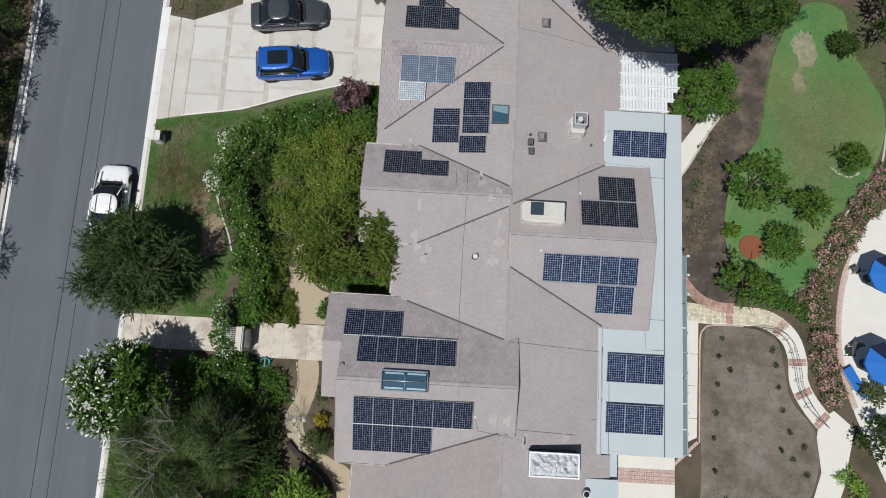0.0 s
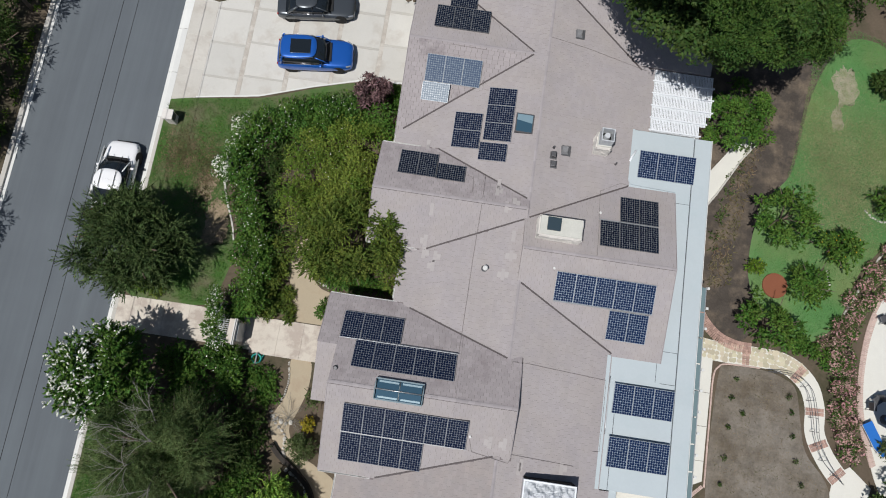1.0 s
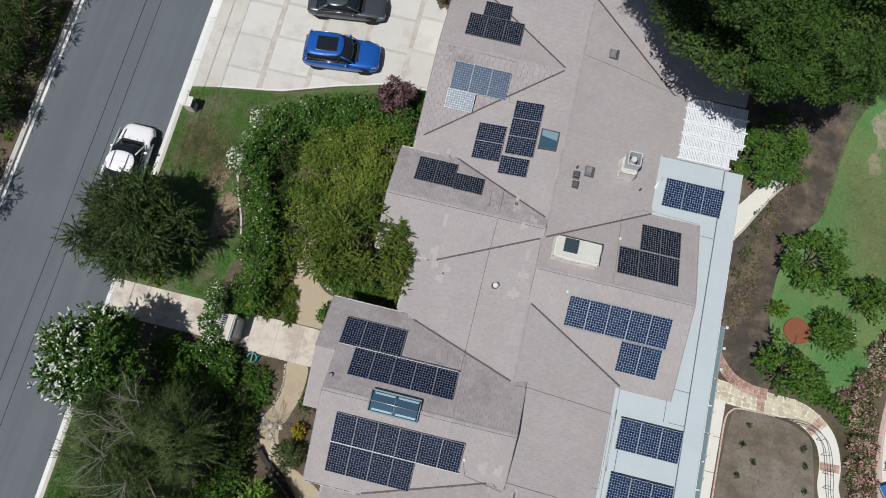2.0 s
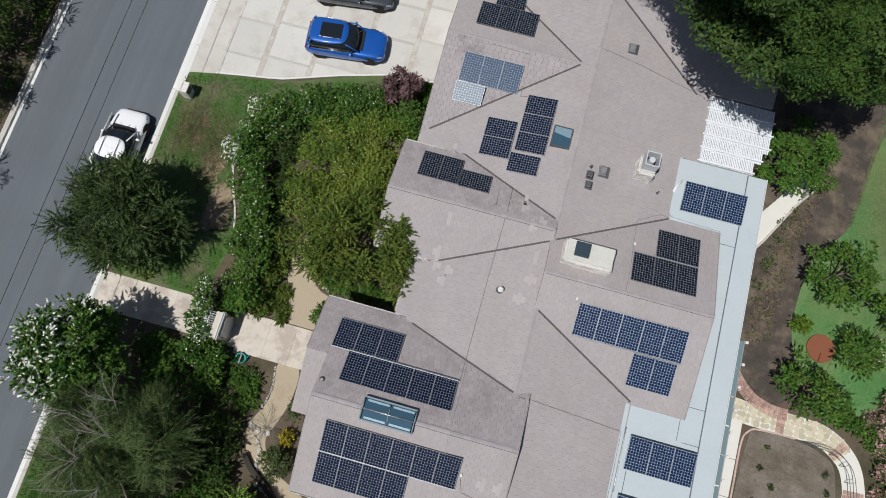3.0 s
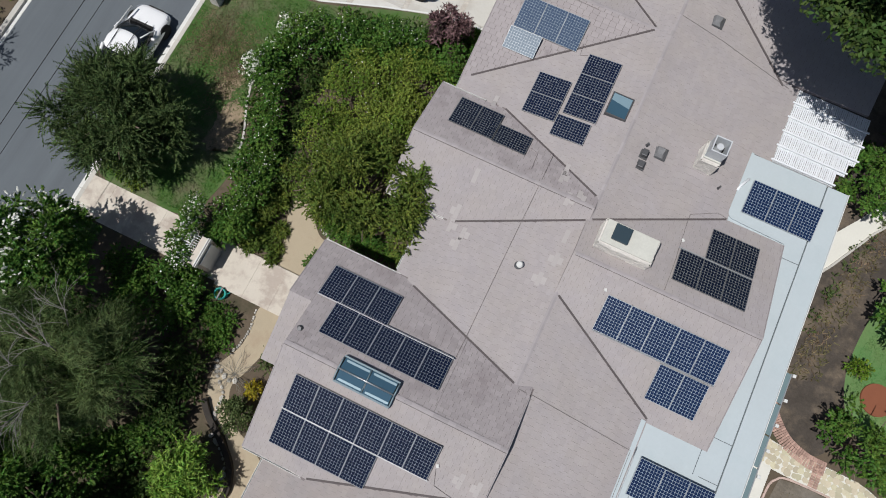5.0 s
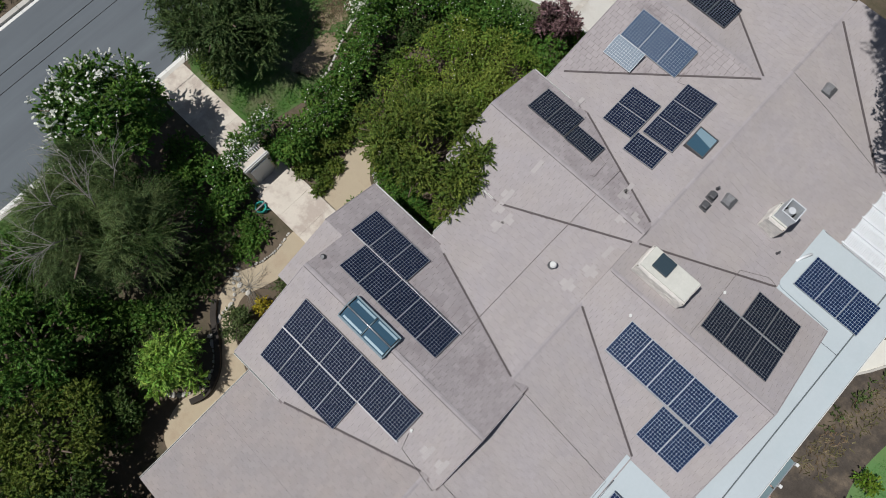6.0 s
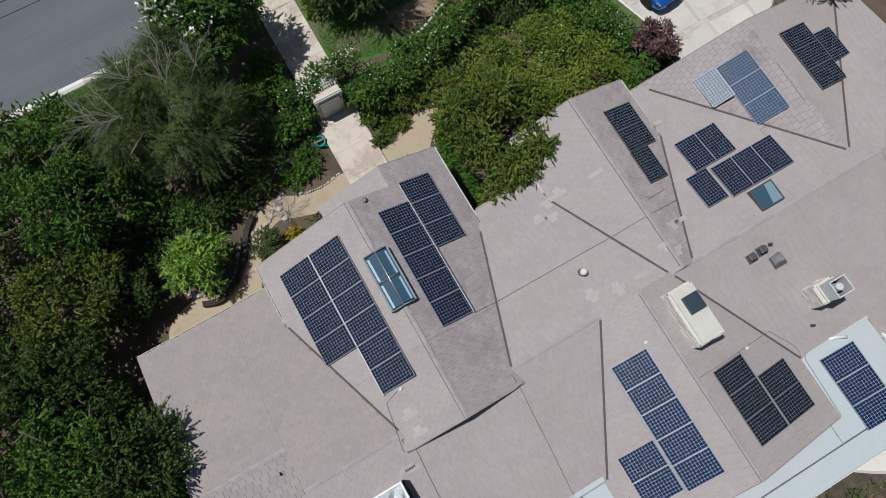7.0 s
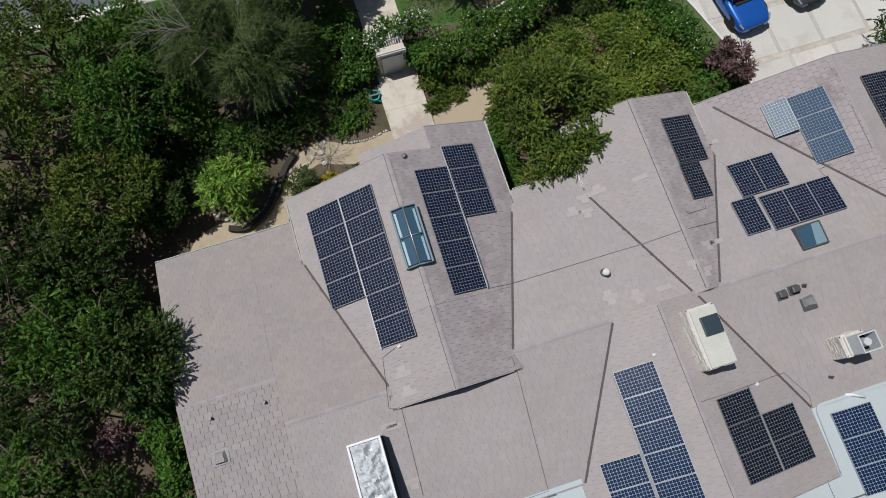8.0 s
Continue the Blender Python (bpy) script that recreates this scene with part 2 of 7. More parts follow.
FLOWER_WHITE = leafy("white_blossom", (0.86, 0.86, 0.80), (0.78, 0.80, 0.70), spread=0.1, hue=0)
FLOWER_PINK = leafy("pink_blossom", (0.42, 0.22, 0.22), (0.46, 0.31, 0.27), patch=1.5, spread=0.3, hue=0.03)
FRUIT = leafy("yellow_fruit", (0.55, 0.42, 0.03), (0.5, 0.3, 0.02), spread=0.1, hue=0)


# ---- mesh helpers ----
def thing(name, label, category, group="", kind="", at=(0, 0, 0), rz=0.0):
    e = new(name)
    e.empty_display_size = 0.3
    e.matrix_world = pose(*at, 0, 0, rz)
    return tagged(e, label, category, group, kind)


def mesh_of(name, verts, faces, material, smooth=False):
    me = bpy.data.meshes.new(name)
    me.from_pydata([tuple(v) for v in verts], [], [tuple(f) for f in faces])
    me.materials.append(material)
    if smooth:
        me.polygons.foreach_set("use_smooth", [True] * len(me.polygons))
    me.update()
    return me


def put(name, me, parent=None, label="", m=None):
    ob = new(name, me)
    if parent is not None:
        ob.parent = parent
    if m is not None:
        ob.matrix_basis = m
    if label:
        tagged(ob, label)
    return ob


def part(name, verts, faces, material, parent=None, label="", smooth=False, m=None):
    return put(name, mesh_of(name, verts, faces, material, smooth), parent, label, m)


def from_bm(name, bm, material, parent=None, label="", smooth=False, m=None):
    me = bpy.data.meshes.new(name)
    bmesh.ops.recalc_face_normals(bm, faces=bm.faces[:])
    bm.to_mesh(me)
    bm.free()
    me.materials.append(material)
    if smooth:
        me.polygons.foreach_set("use_smooth", [True] * len(me.polygons))
    return put(name, me, parent, label, m)


def box_bm(x0, x1, y0, y1, z0, z1, bevel=0.0, bm=None):
    own = bmesh.new()
    bmesh.ops.create_cube(own, size=1, matrix=Matrix.Translation(((x0 + x1) / 2, (y0 + y1) / 2, (z0 + z1) / 2)) @ Matrix.Diagonal((x1 - x0, y1 - y0, z1 - z0, 1)))
    if bevel:
        bmesh.ops.bevel(own, geom=own.edges[:], offset=bevel, segments=2, affect="EDGES", profile=0.5)
    if bm is None:
        return own
    me = bpy.data.meshes.new("tmp")
    own.to_mesh(me)
    own.free()
    bm.from_mesh(me)
    bpy.data.meshes.remove(me)
    return bm


def box(name, x0, x1, y0, y1, z0, z1, material, parent=None, label="", bevel=0.0, m=None):
    return from_bm(name, box_bm(x0, x1, y0, y1, z0, z1, bevel), material, parent, label, m=m)


def cyl_bm(r0, r1, z0, z1, n=16, caps=True):
    bm = bmesh.new()
    bmesh.ops.create_cone(bm, cap_ends=caps, segments=n, radius1=r0, radius2=r1, depth=z1 - z0, matrix=Matrix.Translation((0, 0, (z0 + z1) / 2)))
    return bm


def tube_data(points, radius, n=6, taper=1.0):
    """Verts and faces of a tube along points; radius falls to radius * taper at its end."""
    pts = [Vector(p) for p in points]
    verts, faces = [], []
    for i, p in enumerate(pts):
        d = (pts[min(i + 1, len(pts) - 1)] - pts[max(i - 1, 0)]).normalized()
        a = d.orthogonal().normalized() if abs(d.z) > 0.9 else d.cross(Vector((0, 0, 1))).normalized()
        b = d.cross(a)
        r = radius * (1 + (taper - 1) * i / max(1, len(pts) - 1))
        for k in range(n):
            w = 2 * math.pi * k / n
            verts.append(p + r * (math.cos(w) * a + math.sin(w) * b))
    for i in range(len(pts) - 1):
        for k in range(n):
            faces.append((i * n + k, i * n + (k + 1) % n, (i + 1) * n + (k + 1) % n, (i + 1) * n + k))
    faces.append(tuple(range(n))[::-1])
    faces.append(tuple((len(pts) - 1) * n + k for k in range(n)))
    return verts, faces


def tube(name, points, radius, material, parent=None, label="", n=6, taper=1.0):
    v, f = tube_data(points, radius, n, taper)
    return part(name, v, f, material, parent, label, True)


def join_data(chunks):
    verts, faces = [], []
    for v, f in chunks:
        o = len(verts)
        verts += list(v)
        faces += [tuple(i + o for i in q) for q in f]
    return verts, faces


def curve_through(points, steps=8, closed=False):
    """A smooth line through points in the plan."""
    p = [np.array(q, float) for q in points]
    n, out = len(p), []
    for i in range(n if closed else n - 1):
        a, b, c, d = (p[(i + k) % n] if closed else p[min(max(i + k, 0), n - 1)] for k in (-1, 0, 1, 2))
        for s in range(steps):
            t = s / steps
            out.append(0.5 * (2 * b + (c - a) * t + (2 * a - 5 * b + 4 * c - d) * t * t + (3 * b - a - 3 * c + d) * t ** 3))
    if not closed:
        out.append(p[-1])
    return [tuple(q) for q in out]


def prism(name, outline, z0, z1, material, parent=None, label=""):
    """A flat slab with the given outline in the plan."""
    n = len(outline)
    verts = [(x, y, z1) for x, y in outline] + [(x, y, z0) for x, y in outline]
    bm = bmesh.new()
    vs = [bm.verts.new(v) for v in verts]
    top = bm.faces.new(vs[:n])
    for i in range(n):
        bm.faces.new((vs[i], vs[n + i], vs[n + (i + 1) % n], vs[(i + 1) % n]))
    if n > 4:
        bmesh.ops.triangulate(bm, faces=[top])
    return from_bm(name, bm, material, parent, label)


def ribbon(name, line, width, z0, z1, material, parent=None, label=""):
    """A band of even width along a line in the plan."""
    p = [Vector((x, y)) for x, y in line]
    left, right = [], []
    for i, q in enumerate(p):
        d = (p[min(i + 1, len(p) - 1)] - p[max(i - 1, 0)]).normalized()
        nrm = Vector((-d.y, d.x)) * width / 2
        left.append(q + nrm)
        right.append(q - nrm)
    verts, faces = [], []
    for a, b in zip(left, right):
        verts += [(a.x, a.y, z1), (b.x, b.y, z1), (b.x, b.y, z0), (a.x, a.y, z0)]
    for i in range(len(p) - 1):
        for k in range(4):
            faces.append((4 * i + k, 4 * i + (k + 1) % 4, 4 * i + 4 + (k + 1) % 4, 4 * i + 4 + k))
    faces += [(0, 1, 2, 3), tuple(4 * (len(p) - 1) + k for k in (3, 2, 1, 0))]
    ob = part(name, verts, faces, material, parent, label)
    bm = bmesh.new()
    bm.from_mesh(ob.data)
    bmesh.ops.recalc_face_normals(bm, faces=bm.faces[:])
    bm.to_mesh(ob.data)
    bm.free()
    return ob


def clip(poly, a, b):
    """The part of a plan polygon on the left of the line a to b."""
    out = []
    side = lambda q: (b[0] - a[0]) * (q[1] - a[1]) - (b[1] - a[1]) * (q[0] - a[0])
    for i, q in enumerate(poly):
        r = poly[(i + 1) % len(poly)]
        s, t = side(q), side(r)
        if s >= 0:
            out.append(q)
        if s * t < 0:
            k = s / (s - t)
            out.append((q[0] + k * (r[0] - q[0]), q[1] + k * (r[1] - q[1])))
    return out


# ---- leaves ----
rng = np.random.default_rng(7)


def leaf_mesh(name, centres, radii, count, size, material, flat=0.0, slim=0.5, up=0.35, jitter=0.35, radial=0.0, sprig=0.0, per=9, droop=0.3, comb=0.0):
    """Many small kite-shaped leaves scattered round clump centres."""
    c, r = np.asarray(centres, float), np.asarray(radii, float)
    weight = r ** 2 / (r ** 2).sum()
    full = count
    if sprig:
        count = max(1, count // per)
    pick = rng.choice(len(c), count, p=weight)
    d = rng.normal(size=(count, 3))
    d /= np.linalg.norm(d, axis=1)[:, None]
    d[:, 2] = np.where(d[:, 2] < -0.3, -d[:, 2], d[:, 2])
    rad = r[pick] * (1 - jitter * rng.random(count) ** 1.5)
    pos = c[pick] + d * rad[:, None] * np.array([1, 1, 1 - flat])
    if sprig:
        # each twig leaves its clump outwards, bends down and carries leaves on both sides
        go = d + rng.normal(scale=0.45, size=(count, 3))
        if comb:
            # the twigs of one clump stream the same way
            way = c - c.mean(0)
            way[:, 2] = 0
            way = way / (np.linalg.norm(way, axis=1)[:, None] + 1e-6) * 0.35 + rng.normal(scale=0.9, size=c.shape) * np.array([1, 1, 0.3])
            go = go * (1 - comb) + way[pick] * comb
        go /= np.linalg.norm(go, axis=1)[:, None]
        side = np.cross(go, rng.normal(size=(count, 3)))
        side /= np.linalg.norm(side, axis=1)[:, None]
        reach = sprig * (0.45 + 0.85 * rng.random(count))
        k = (np.arange(per) + 0.5) / per
        pos = (pos[:, None] + go[:, None] * (reach[:, None] * k)[..., None] - np.array([0, 0, 1.0]) * (reach[:, None] * droop * k ** 2)[..., None]).reshape(-1, 3)
        flip = np.where(np.arange(per) % 2 == 0, 1.0, -1.0)
        lean = (go[:, None] * 0.9 + side[:, None] * flip[None, :, None] * 0.75).reshape(-1, 3)
        d = np.repeat(d, per, 0)
        count = count * per
    nrm = d + rng.normal(scale=0.55, size=(count, 3)) + np.array([0, 0, up])
    nrm /= np.linalg.norm(nrm, axis=1)[:, None]
    t = np.cross(nrm, rng.normal(size=(count, 3)))
    if sprig:
        t = lean + rng.normal(scale=0.2, size=(count, 3))
        nrm = np.cross(t, np.cross(nrm, t))
        nrm /= np.linalg.norm(nrm, axis=1)[:, None]
    elif radial:
        t = d + rng.normal(scale=radial, size=(count, 3))
        nrm = np.cross(t, rng.normal(size=(count, 3)))
        nrm /= np.linalg.norm(nrm, axis=1)[:, None]
    t /= np.linalg.norm(t, axis=1)[:, None]
    b = np.cross(nrm, t)
    s = size * (0.55 + 0.9 * rng.random(count))[:, None]
    verts = np.stack([pos - t * s * 0.5, pos + b * s * slim * 0.5 + nrm * s * 0.08, pos + t * s * 0.5, pos - b * s * slim * 0.5 + nrm * s * 0.08], 1).reshape(-1, 3)
    return quads(name, verts, count, material)


def quads(name, verts, count, material):
    me = bpy.data.meshes.new(name)
    me.vertices.add(4 * count)
    me.vertices.foreach_set("co", verts.astype(np.float32).ravel())
    me.loops.add(4 * count)
    me.loops.foreach_set("vertex_index", np.arange(4 * count, dtype=np.int32))
    me.polygons.add(count)
    me.polygons.foreach_set("loop_start", np.arange(0, 4 * count, 4, dtype=np.int32))
    me.materials.append(material)
    me.update(calc_edges=True)
    return me


def gather(c, g, spacing, pull, lift):
    """Draw clump centres together into boughs a set distance apart, with gaps between them."""
    heads = []
    for i in g.permutation(len(c)):
        if all(np.linalg.norm(c[i] - c[h]) > spacing for h in heads):
            heads.append(i)
    h = c[heads]
    near = np.argmin(np.linalg.norm(c[:, None] - h[None], axis=2), axis=1)
    rise = g.normal(size=len(h)) * lift
    out = c + (h[near] - c) * pull
    out[:, 2] += rise[near]
    return out


def crown_clumps(rx, ry, rz, zc, n, clump, seed, low=-0.5, gap=0.0):
    """Clump centres in an uneven ellipsoid, most of them near its skin."""
    g = np.random.default_rng(seed)
    d = g.normal(size=(n * 4, 3))
    d /= np.linalg.norm(d, axis=1)[:, None]
    d = d[d[:, 2] > low][:n]
    lobes = np.array([noise.noise(Vector((2.1 * a + seed, 2.1 * b, 2.1 * e))) for a, b, e in d])
    k = (0.5 + 0.5 * g.random(len(d)) ** 0.5) * (1 + 0.5 * lobes)
    c = d * k[:, None] * np.array([rx - clump, ry - clump, rz - clump * 0.7]) + np.array([0, 0, zc])
    c = gather(c, g, 0.36 * rx + 0.25, 0.46, 0.06 * rx)
    if gap:
        c = c[g.random(len(c)) > gap]
    return c, clump * (0.6 + 0.7 * g.random(len(c)))


def limbs(height, spread, n, seed, r0, base=0.0):
    """Trunk and limbs as tapered tubes."""
    g = np.random.default_rng(seed)
    chunks = [tube_data([(0, 0, -0.1), (0.05, 0.03, height * 0.25), (-0.03, 0.06, height * 0.5)], r0, 8, 0.65)]
    for i in range(n):
        w = 2 * math.pi * (i + g.random()) / n
        h0 = height * (0.22 + 0.25 * g.random())
        e = spread * (0.6 + 0.35 * g.random())
        top = height * (0.6 + 0.32 * g.random())
        chunks.append(tube_data([(0, 0, h0), (e * 0.4 * math.cos(w), e * 0.4 * math.sin(w), (h0 + top) / 2 + 0.1), (e * math.cos(w + 0.2), e * math.sin(w + 0.2), top)], r0 * 0.5, 6, 0.3))
    return join_data(chunks)


def tree(name, label, at, radius, height, material, leaves, size, seed, clump=0.55, n=70, squash=1.0, trunk=0.14, gap=0.0,
         blossom=None, blossom_count=0, blossom_size=0.1, blossom_name="blossom", slim=0.5, rz_share=0.42, low=-0.5, category="tree", group="", ry=None, rot=0.0, up=0.35, radial=0.0, sprig=0.28, per=10, droop=0.3, flat=0.0, comb=0.0):
    e = thing(name, label, category, group, at=(at[0], at[1], 0), rz=rot)
    v, f = limbs(height, radius, 7, seed, trunk)
    part("trunk", v, f, BARK, e, smooth=True)
    c, r = crown_clumps(radius, ry or radius * squash, height * rz_share, height * (1 - rz_share), n, clump, seed, low, gap)
    put("crown", leaf_mesh("crown", c, r, leaves, size, material, slim=slim, up=up, radial=radial, sprig=sprig, per=per, droop=droop, flat=flat, comb=comb), e)
    if blossom:
        put(blossom_name, leaf_mesh(blossom_name, c, r * 1.04, blossom_count, blossom_size, blossom, slim=0.9, jitter=0.1), e)
    return e


def bush(name, label, at, radius, height, material, leaves, size, seed, **k):
    k = {"clump": 0.3, "n": 40, "trunk": 0.04, "rz_share": 0.55, "low": -0.2, "category": "bush", "sprig": 0.18, "per": 6, **k}
    return tree(name, label, at, radius, height, material, leaves, size, seed, **k)


# ---- ground, road and paving ----
FAR = 260.0
profile = [(-FAR, 0.0), (-23.55, 0.0), (-23.5, -0.13), (-14.7, -0.13), (-14.65, 0.0), (19.0, 0.0), (FAR, 0.0)]
ys = [-FAR, -30, 0, 30, FAR]
gv = [(x, y, z) for y in ys for x, z in profile]
gf = [(j * 7 + i, j * 7 + i + 1, (j + 1) * 7 + i + 1, (j + 1) * 7 + i) for j in range(len(ys) - 1) for i in range(6)]
tagged(part("ground", gv, gf, SOIL), "bare brown garden soil reaching the distance", "ground", kind="structure")
road = part("road", [(-23.2, -FAR, -0.122), (-15.08, -FAR, -0.122), (-15.08, FAR, -0.122), (-23.2, FAR, -0.122)], [(0, 1, 2, 3)], ASPHALT)
tagged(road, "grey worn asphalt street with faint tyre tracks", "road", kind="structure")
for i, (x0, x1) in enumerate(((-15.1, -14.6), (-23.5, -23.0))):
    kerb = thing("kerb_%d" % (i + 1), "pale concrete kerb with a shallow gutter along the street", "kerb", kind="structure")
    near = x1 if i == 0 else x0
    for y in np.arange(-45, 60, 3.0):
        apron = i == 0 and (16.2 < y + 1.5 < 25)
        gut = (x0, x0 + 0.28) if i == 0 else (x1 - 0.2, x1)
        top = (x0 + 0.282, x1 + (0.14 if apron else 0)) if i == 0 else (x0, x1 - 0.21)
        box("gutter_slab", gut[0], gut[1], y, y + 2.985, -0.2, -0.108, GUTTER, kerb)
        box("kerb_stone", top[0], top[1], y, y + 2.985, -0.2, 0.014 if apron else 0.03, GUTTER if apron else KERB, kerb, bevel=0.012)


def slabs(name, outline_ccw, xs, ys_, z0, z1, material, parent, gap=0.012, rot=0.0, c0=(0, 0)):
    """Paving slabs on a grid, cut to a convex outline."""
    ca, sa = math.cos(rot), math.sin(rot)
    for i in range(len(xs) - 1):
        for j in range(len(ys_) - 1):
            cell = [(xs[i] + gap, ys_[j] + gap), (xs[i + 1] - gap, ys_[j] + gap), (xs[i + 1] - gap, ys_[j + 1] - gap), (xs[i] + gap, ys_[j + 1] - gap)]
            cell = [(c0[0] + ca * a - sa * b, c0[1] + sa * a + ca * b) for a, b in cell]
            for a, b in zip(outline_ccw, outline_ccw[1:] + outline_ccw[:1]):
                if len(cell) > 2:
                    cell = clip(cell, a, b)
            if len(cell) > 2:
                prism(name, cell, z0, z1, material, parent)


drive = thing("driveway", "pale weathered concrete driveway in large square slabs", "driveway", kind="structure")
bed_s = [(-14.45, 16.0), (-12.9, 16.55), (-9.8, 17.05), (-5.9, 18.3), (-3.0, 19.15), (0.3, 19.4)]
bed_n = [23.4, 23.15, 24.4, 40.0, 40.0, 40.0]
for k in range(5):
    (xa, ya), (xb, yb) = bed_s[k], bed_s[k + 1]
    na, nb = (bed_n[k], bed_n[k + 1]) if k < 2 else (40.0, 40.0)
    prism("bed", [(xa, ya), (xb, yb), (xb, nb), (xa, na)], -0.05, 0.006, CONCRETE, drive)
south = [(-12.9, 16.6), (-9.06, 17.28), (-5.89, 18.39), (-3.05, 19.25), (0.3, 19.52)]
ysouth = lambda x: float(np.interp(x, [p[0] for p in south], [p[1] for p in south]))
ynorth = lambda x: 23.05 + (x + 12.85) * 0.46 if x < -9.8 else 40.0
columns = [-12.85, -10.62, -10.32, -7.82, -7.52, -5.02, -4.74, -2.24, -1.96, 0.3]
rows_y = [-1, 18.9, 19.05, 21.2, 21.36, 23.55, 23.72, 26.0, 26.15, 28.3, 28.45, 40]
for i, (xa, xb) in enumerate(zip(columns[:-1], columns[1:])):
    xb -= 0.014
    for j, (a, b) in enumerate(zip(rows_y[:-1], rows_y[1:])):
        skew = 0.13 * (xa + 6)
        lo = [max(a + (skew if j else 0), ysouth(x)) for x in (xa, xb)]
        hi = [min(b + skew - 0.014, ynorth(x)) for x in (xa, xb)]
        strip = i % 2 == 1 or j % 2 == 1
        if hi[0] > lo[0] + 0.03 and hi[1] > lo[1] + 0.03:
            prism("divider" if strip else "slab", [(xa, lo[0]), (xb, lo[1]), (xb, hi[1]), (xa, hi[0])], -0.05, 0.017 if strip else 0.022, DIVIDER if i % 2 else KERB if strip else CONCRETE, drive)
for a, b in ((16.2, 18.4), (18.42, 20.7), (20.72, 23.1)):
    prism("apron_slab", [(-14.455, a), (-12.87, a + 0.35 if a < 17 else a), (-12.87, b), (-14.455, b)], -0.05, 0.018, APRON, drive)

ribbon("edge_strip", [(-12.95, 16.57), (-9.06, 17.24), (-5.89, 18.35), (-3.05, 19.2), (0.2, 19.46)], 0.09, -0.05, 0.034, GUTTER, drive)

lawn = prism("lawn", curve_through([(-14.58, 4.2), (-14.58, 10), (-14.58, 15.9), (-12.9, 16.5), (-9.0, 17.1), (-5.9, 18.2), (-3.0, 19.0), (-1.5, 18.0), (-4.5, 16.6), (-8.2, 16.0), (-10.0, 14.0), (-9.6, 10), (-8.6, 7.6), (-8.9, 5.2), (-9.4, 4.0)], 5, True), -0.03, 0.012, LAWN)
tagged(lawn, "patchy green front lawn with dry brown spots", "lawn", kind="structure")
verge = prism("verge", [(-14.58, -30), (-13.0, -30), (-12.6, -4), (-12.8, 1.7), (-14.58, 1.7)], -0.03, 0.01, LAWN)
tagged(verge, "strip of dry grass beside the kerb", "lawn", kind="structure")
edging = thing("lawn_edging", "thin pale mowing strip curving along the lawn", "edging", kind="structure")
ribbon("strip", curve_through([(-10.2, 12.2), (-9.75, 10.6), (-9.05, 9.0), (-8.75, 8.0)], 8), 0.1, -0.02, 0.07, KERB, edging)

walkway = thing("front_walk", "stained pale concrete front walk in wide slabs", "walkway", kind="structure")
slabs("slab", [(-14.75, 1.85), (-8.9, 1.85), (-8.9, 3.85), (-14.75, 3.85)], [-14.75, -13.3, -11.85, -10.4, -8.9], [1.85, 3.85], -0.05, 0.025, WALK, walkway, 0.004)
slabs("slab", [(-6.5, 1.65), (-2.2, 1.65), (-2.2, 3.75), (-6.5, 3.75)], [-6.5, -5.0, -3.6, -1.2], [1.65, 3.75], -0.05, 0.16, WALK, walkway, 0.004)
for k in range(2):
    box("step", -8.9 + k * 1.2, -7.7 + k * 1.2, 1.8, 3.7, -0.05, 0.07 + 0.05 * k, WALK, walkway, bevel=0.01)

pathn = prism("gravel_path_1", curve_through([(-4.05, 3.6), (-4.7, 5.4), (-5.2, 6.9), (-4.9, 8.2), (-4.3, 8.9), (-3.9, 8.0), (-3.9, 6.9), (-3.2, 6.0), (-2.3, 5.6), (-1.9, 4.6), (-2.6, 3.6)], 6, True), -0.03, 0.014, GRANITE)
tagged(pathn, "tan decomposed granite path curving round a bush", "path", kind="structure")
paths = prism("gravel_path_2", curve_through([(-4.0, 1.7), (-2.9, 1.7), (-2.75, 0.2), (-3.1, -1.2), (-3.4, -2.2), (-2.7, -3.4), (-1.5, -4.0), (-0.2, -5.0), (0.0, -8.6), (-1.2, -8.8), (-1.9, -7.4), (-1.6, -5.6), (-2.4, -4.3), (-4.0, -3.2), (-4.5, -1.8), (-3.9, -0.2)], 6, True), -0.03, 0.014, GRANITE)
tagged(paths, "tan decomposed granite path along the house", "path", kind="structure")

stones = random.Random(3)


def stone_row(name, label, line, size, material=ROCK, z=0.05):
    """A row of loose border stones along a line."""
    e = thing(name, label, "stone border")
    pts = [Vector(p) for p in line]
    base = bmesh.new()
    bmesh.ops.create_icosphere(base, subdivisions=1, radius=0.5)
    for v in base.verts:
        v.co *= 0.85 + 0.3 * stones.random()
    me = bpy.data.meshes.new("stone")
    base.to_mesh(me)
    base.free()
    me.materials.append(material)
    travelled, due = 0.0, 0.0
    for a, b in zip(pts[:-1], pts[1:]):
        seg = (b - a).length
        while due < travelled + seg:
            q = a + (b - a) * ((due - travelled) / seg)
            s = size * (0.7 + 0.6 * stones.random())
            put("stone", me, e, m=pose(q.x + 0.06 * (stones.random() - 0.5), q.y + 0.06 * (stones.random() - 0.5), z, 20 * stones.random(), 20 * stones.random(), 360 * stones.random()) @ Matrix.Diagonal((s * 1.3, s, s * 0.7, 1)))
            due += size * 1.15
        travelled += seg
    return e


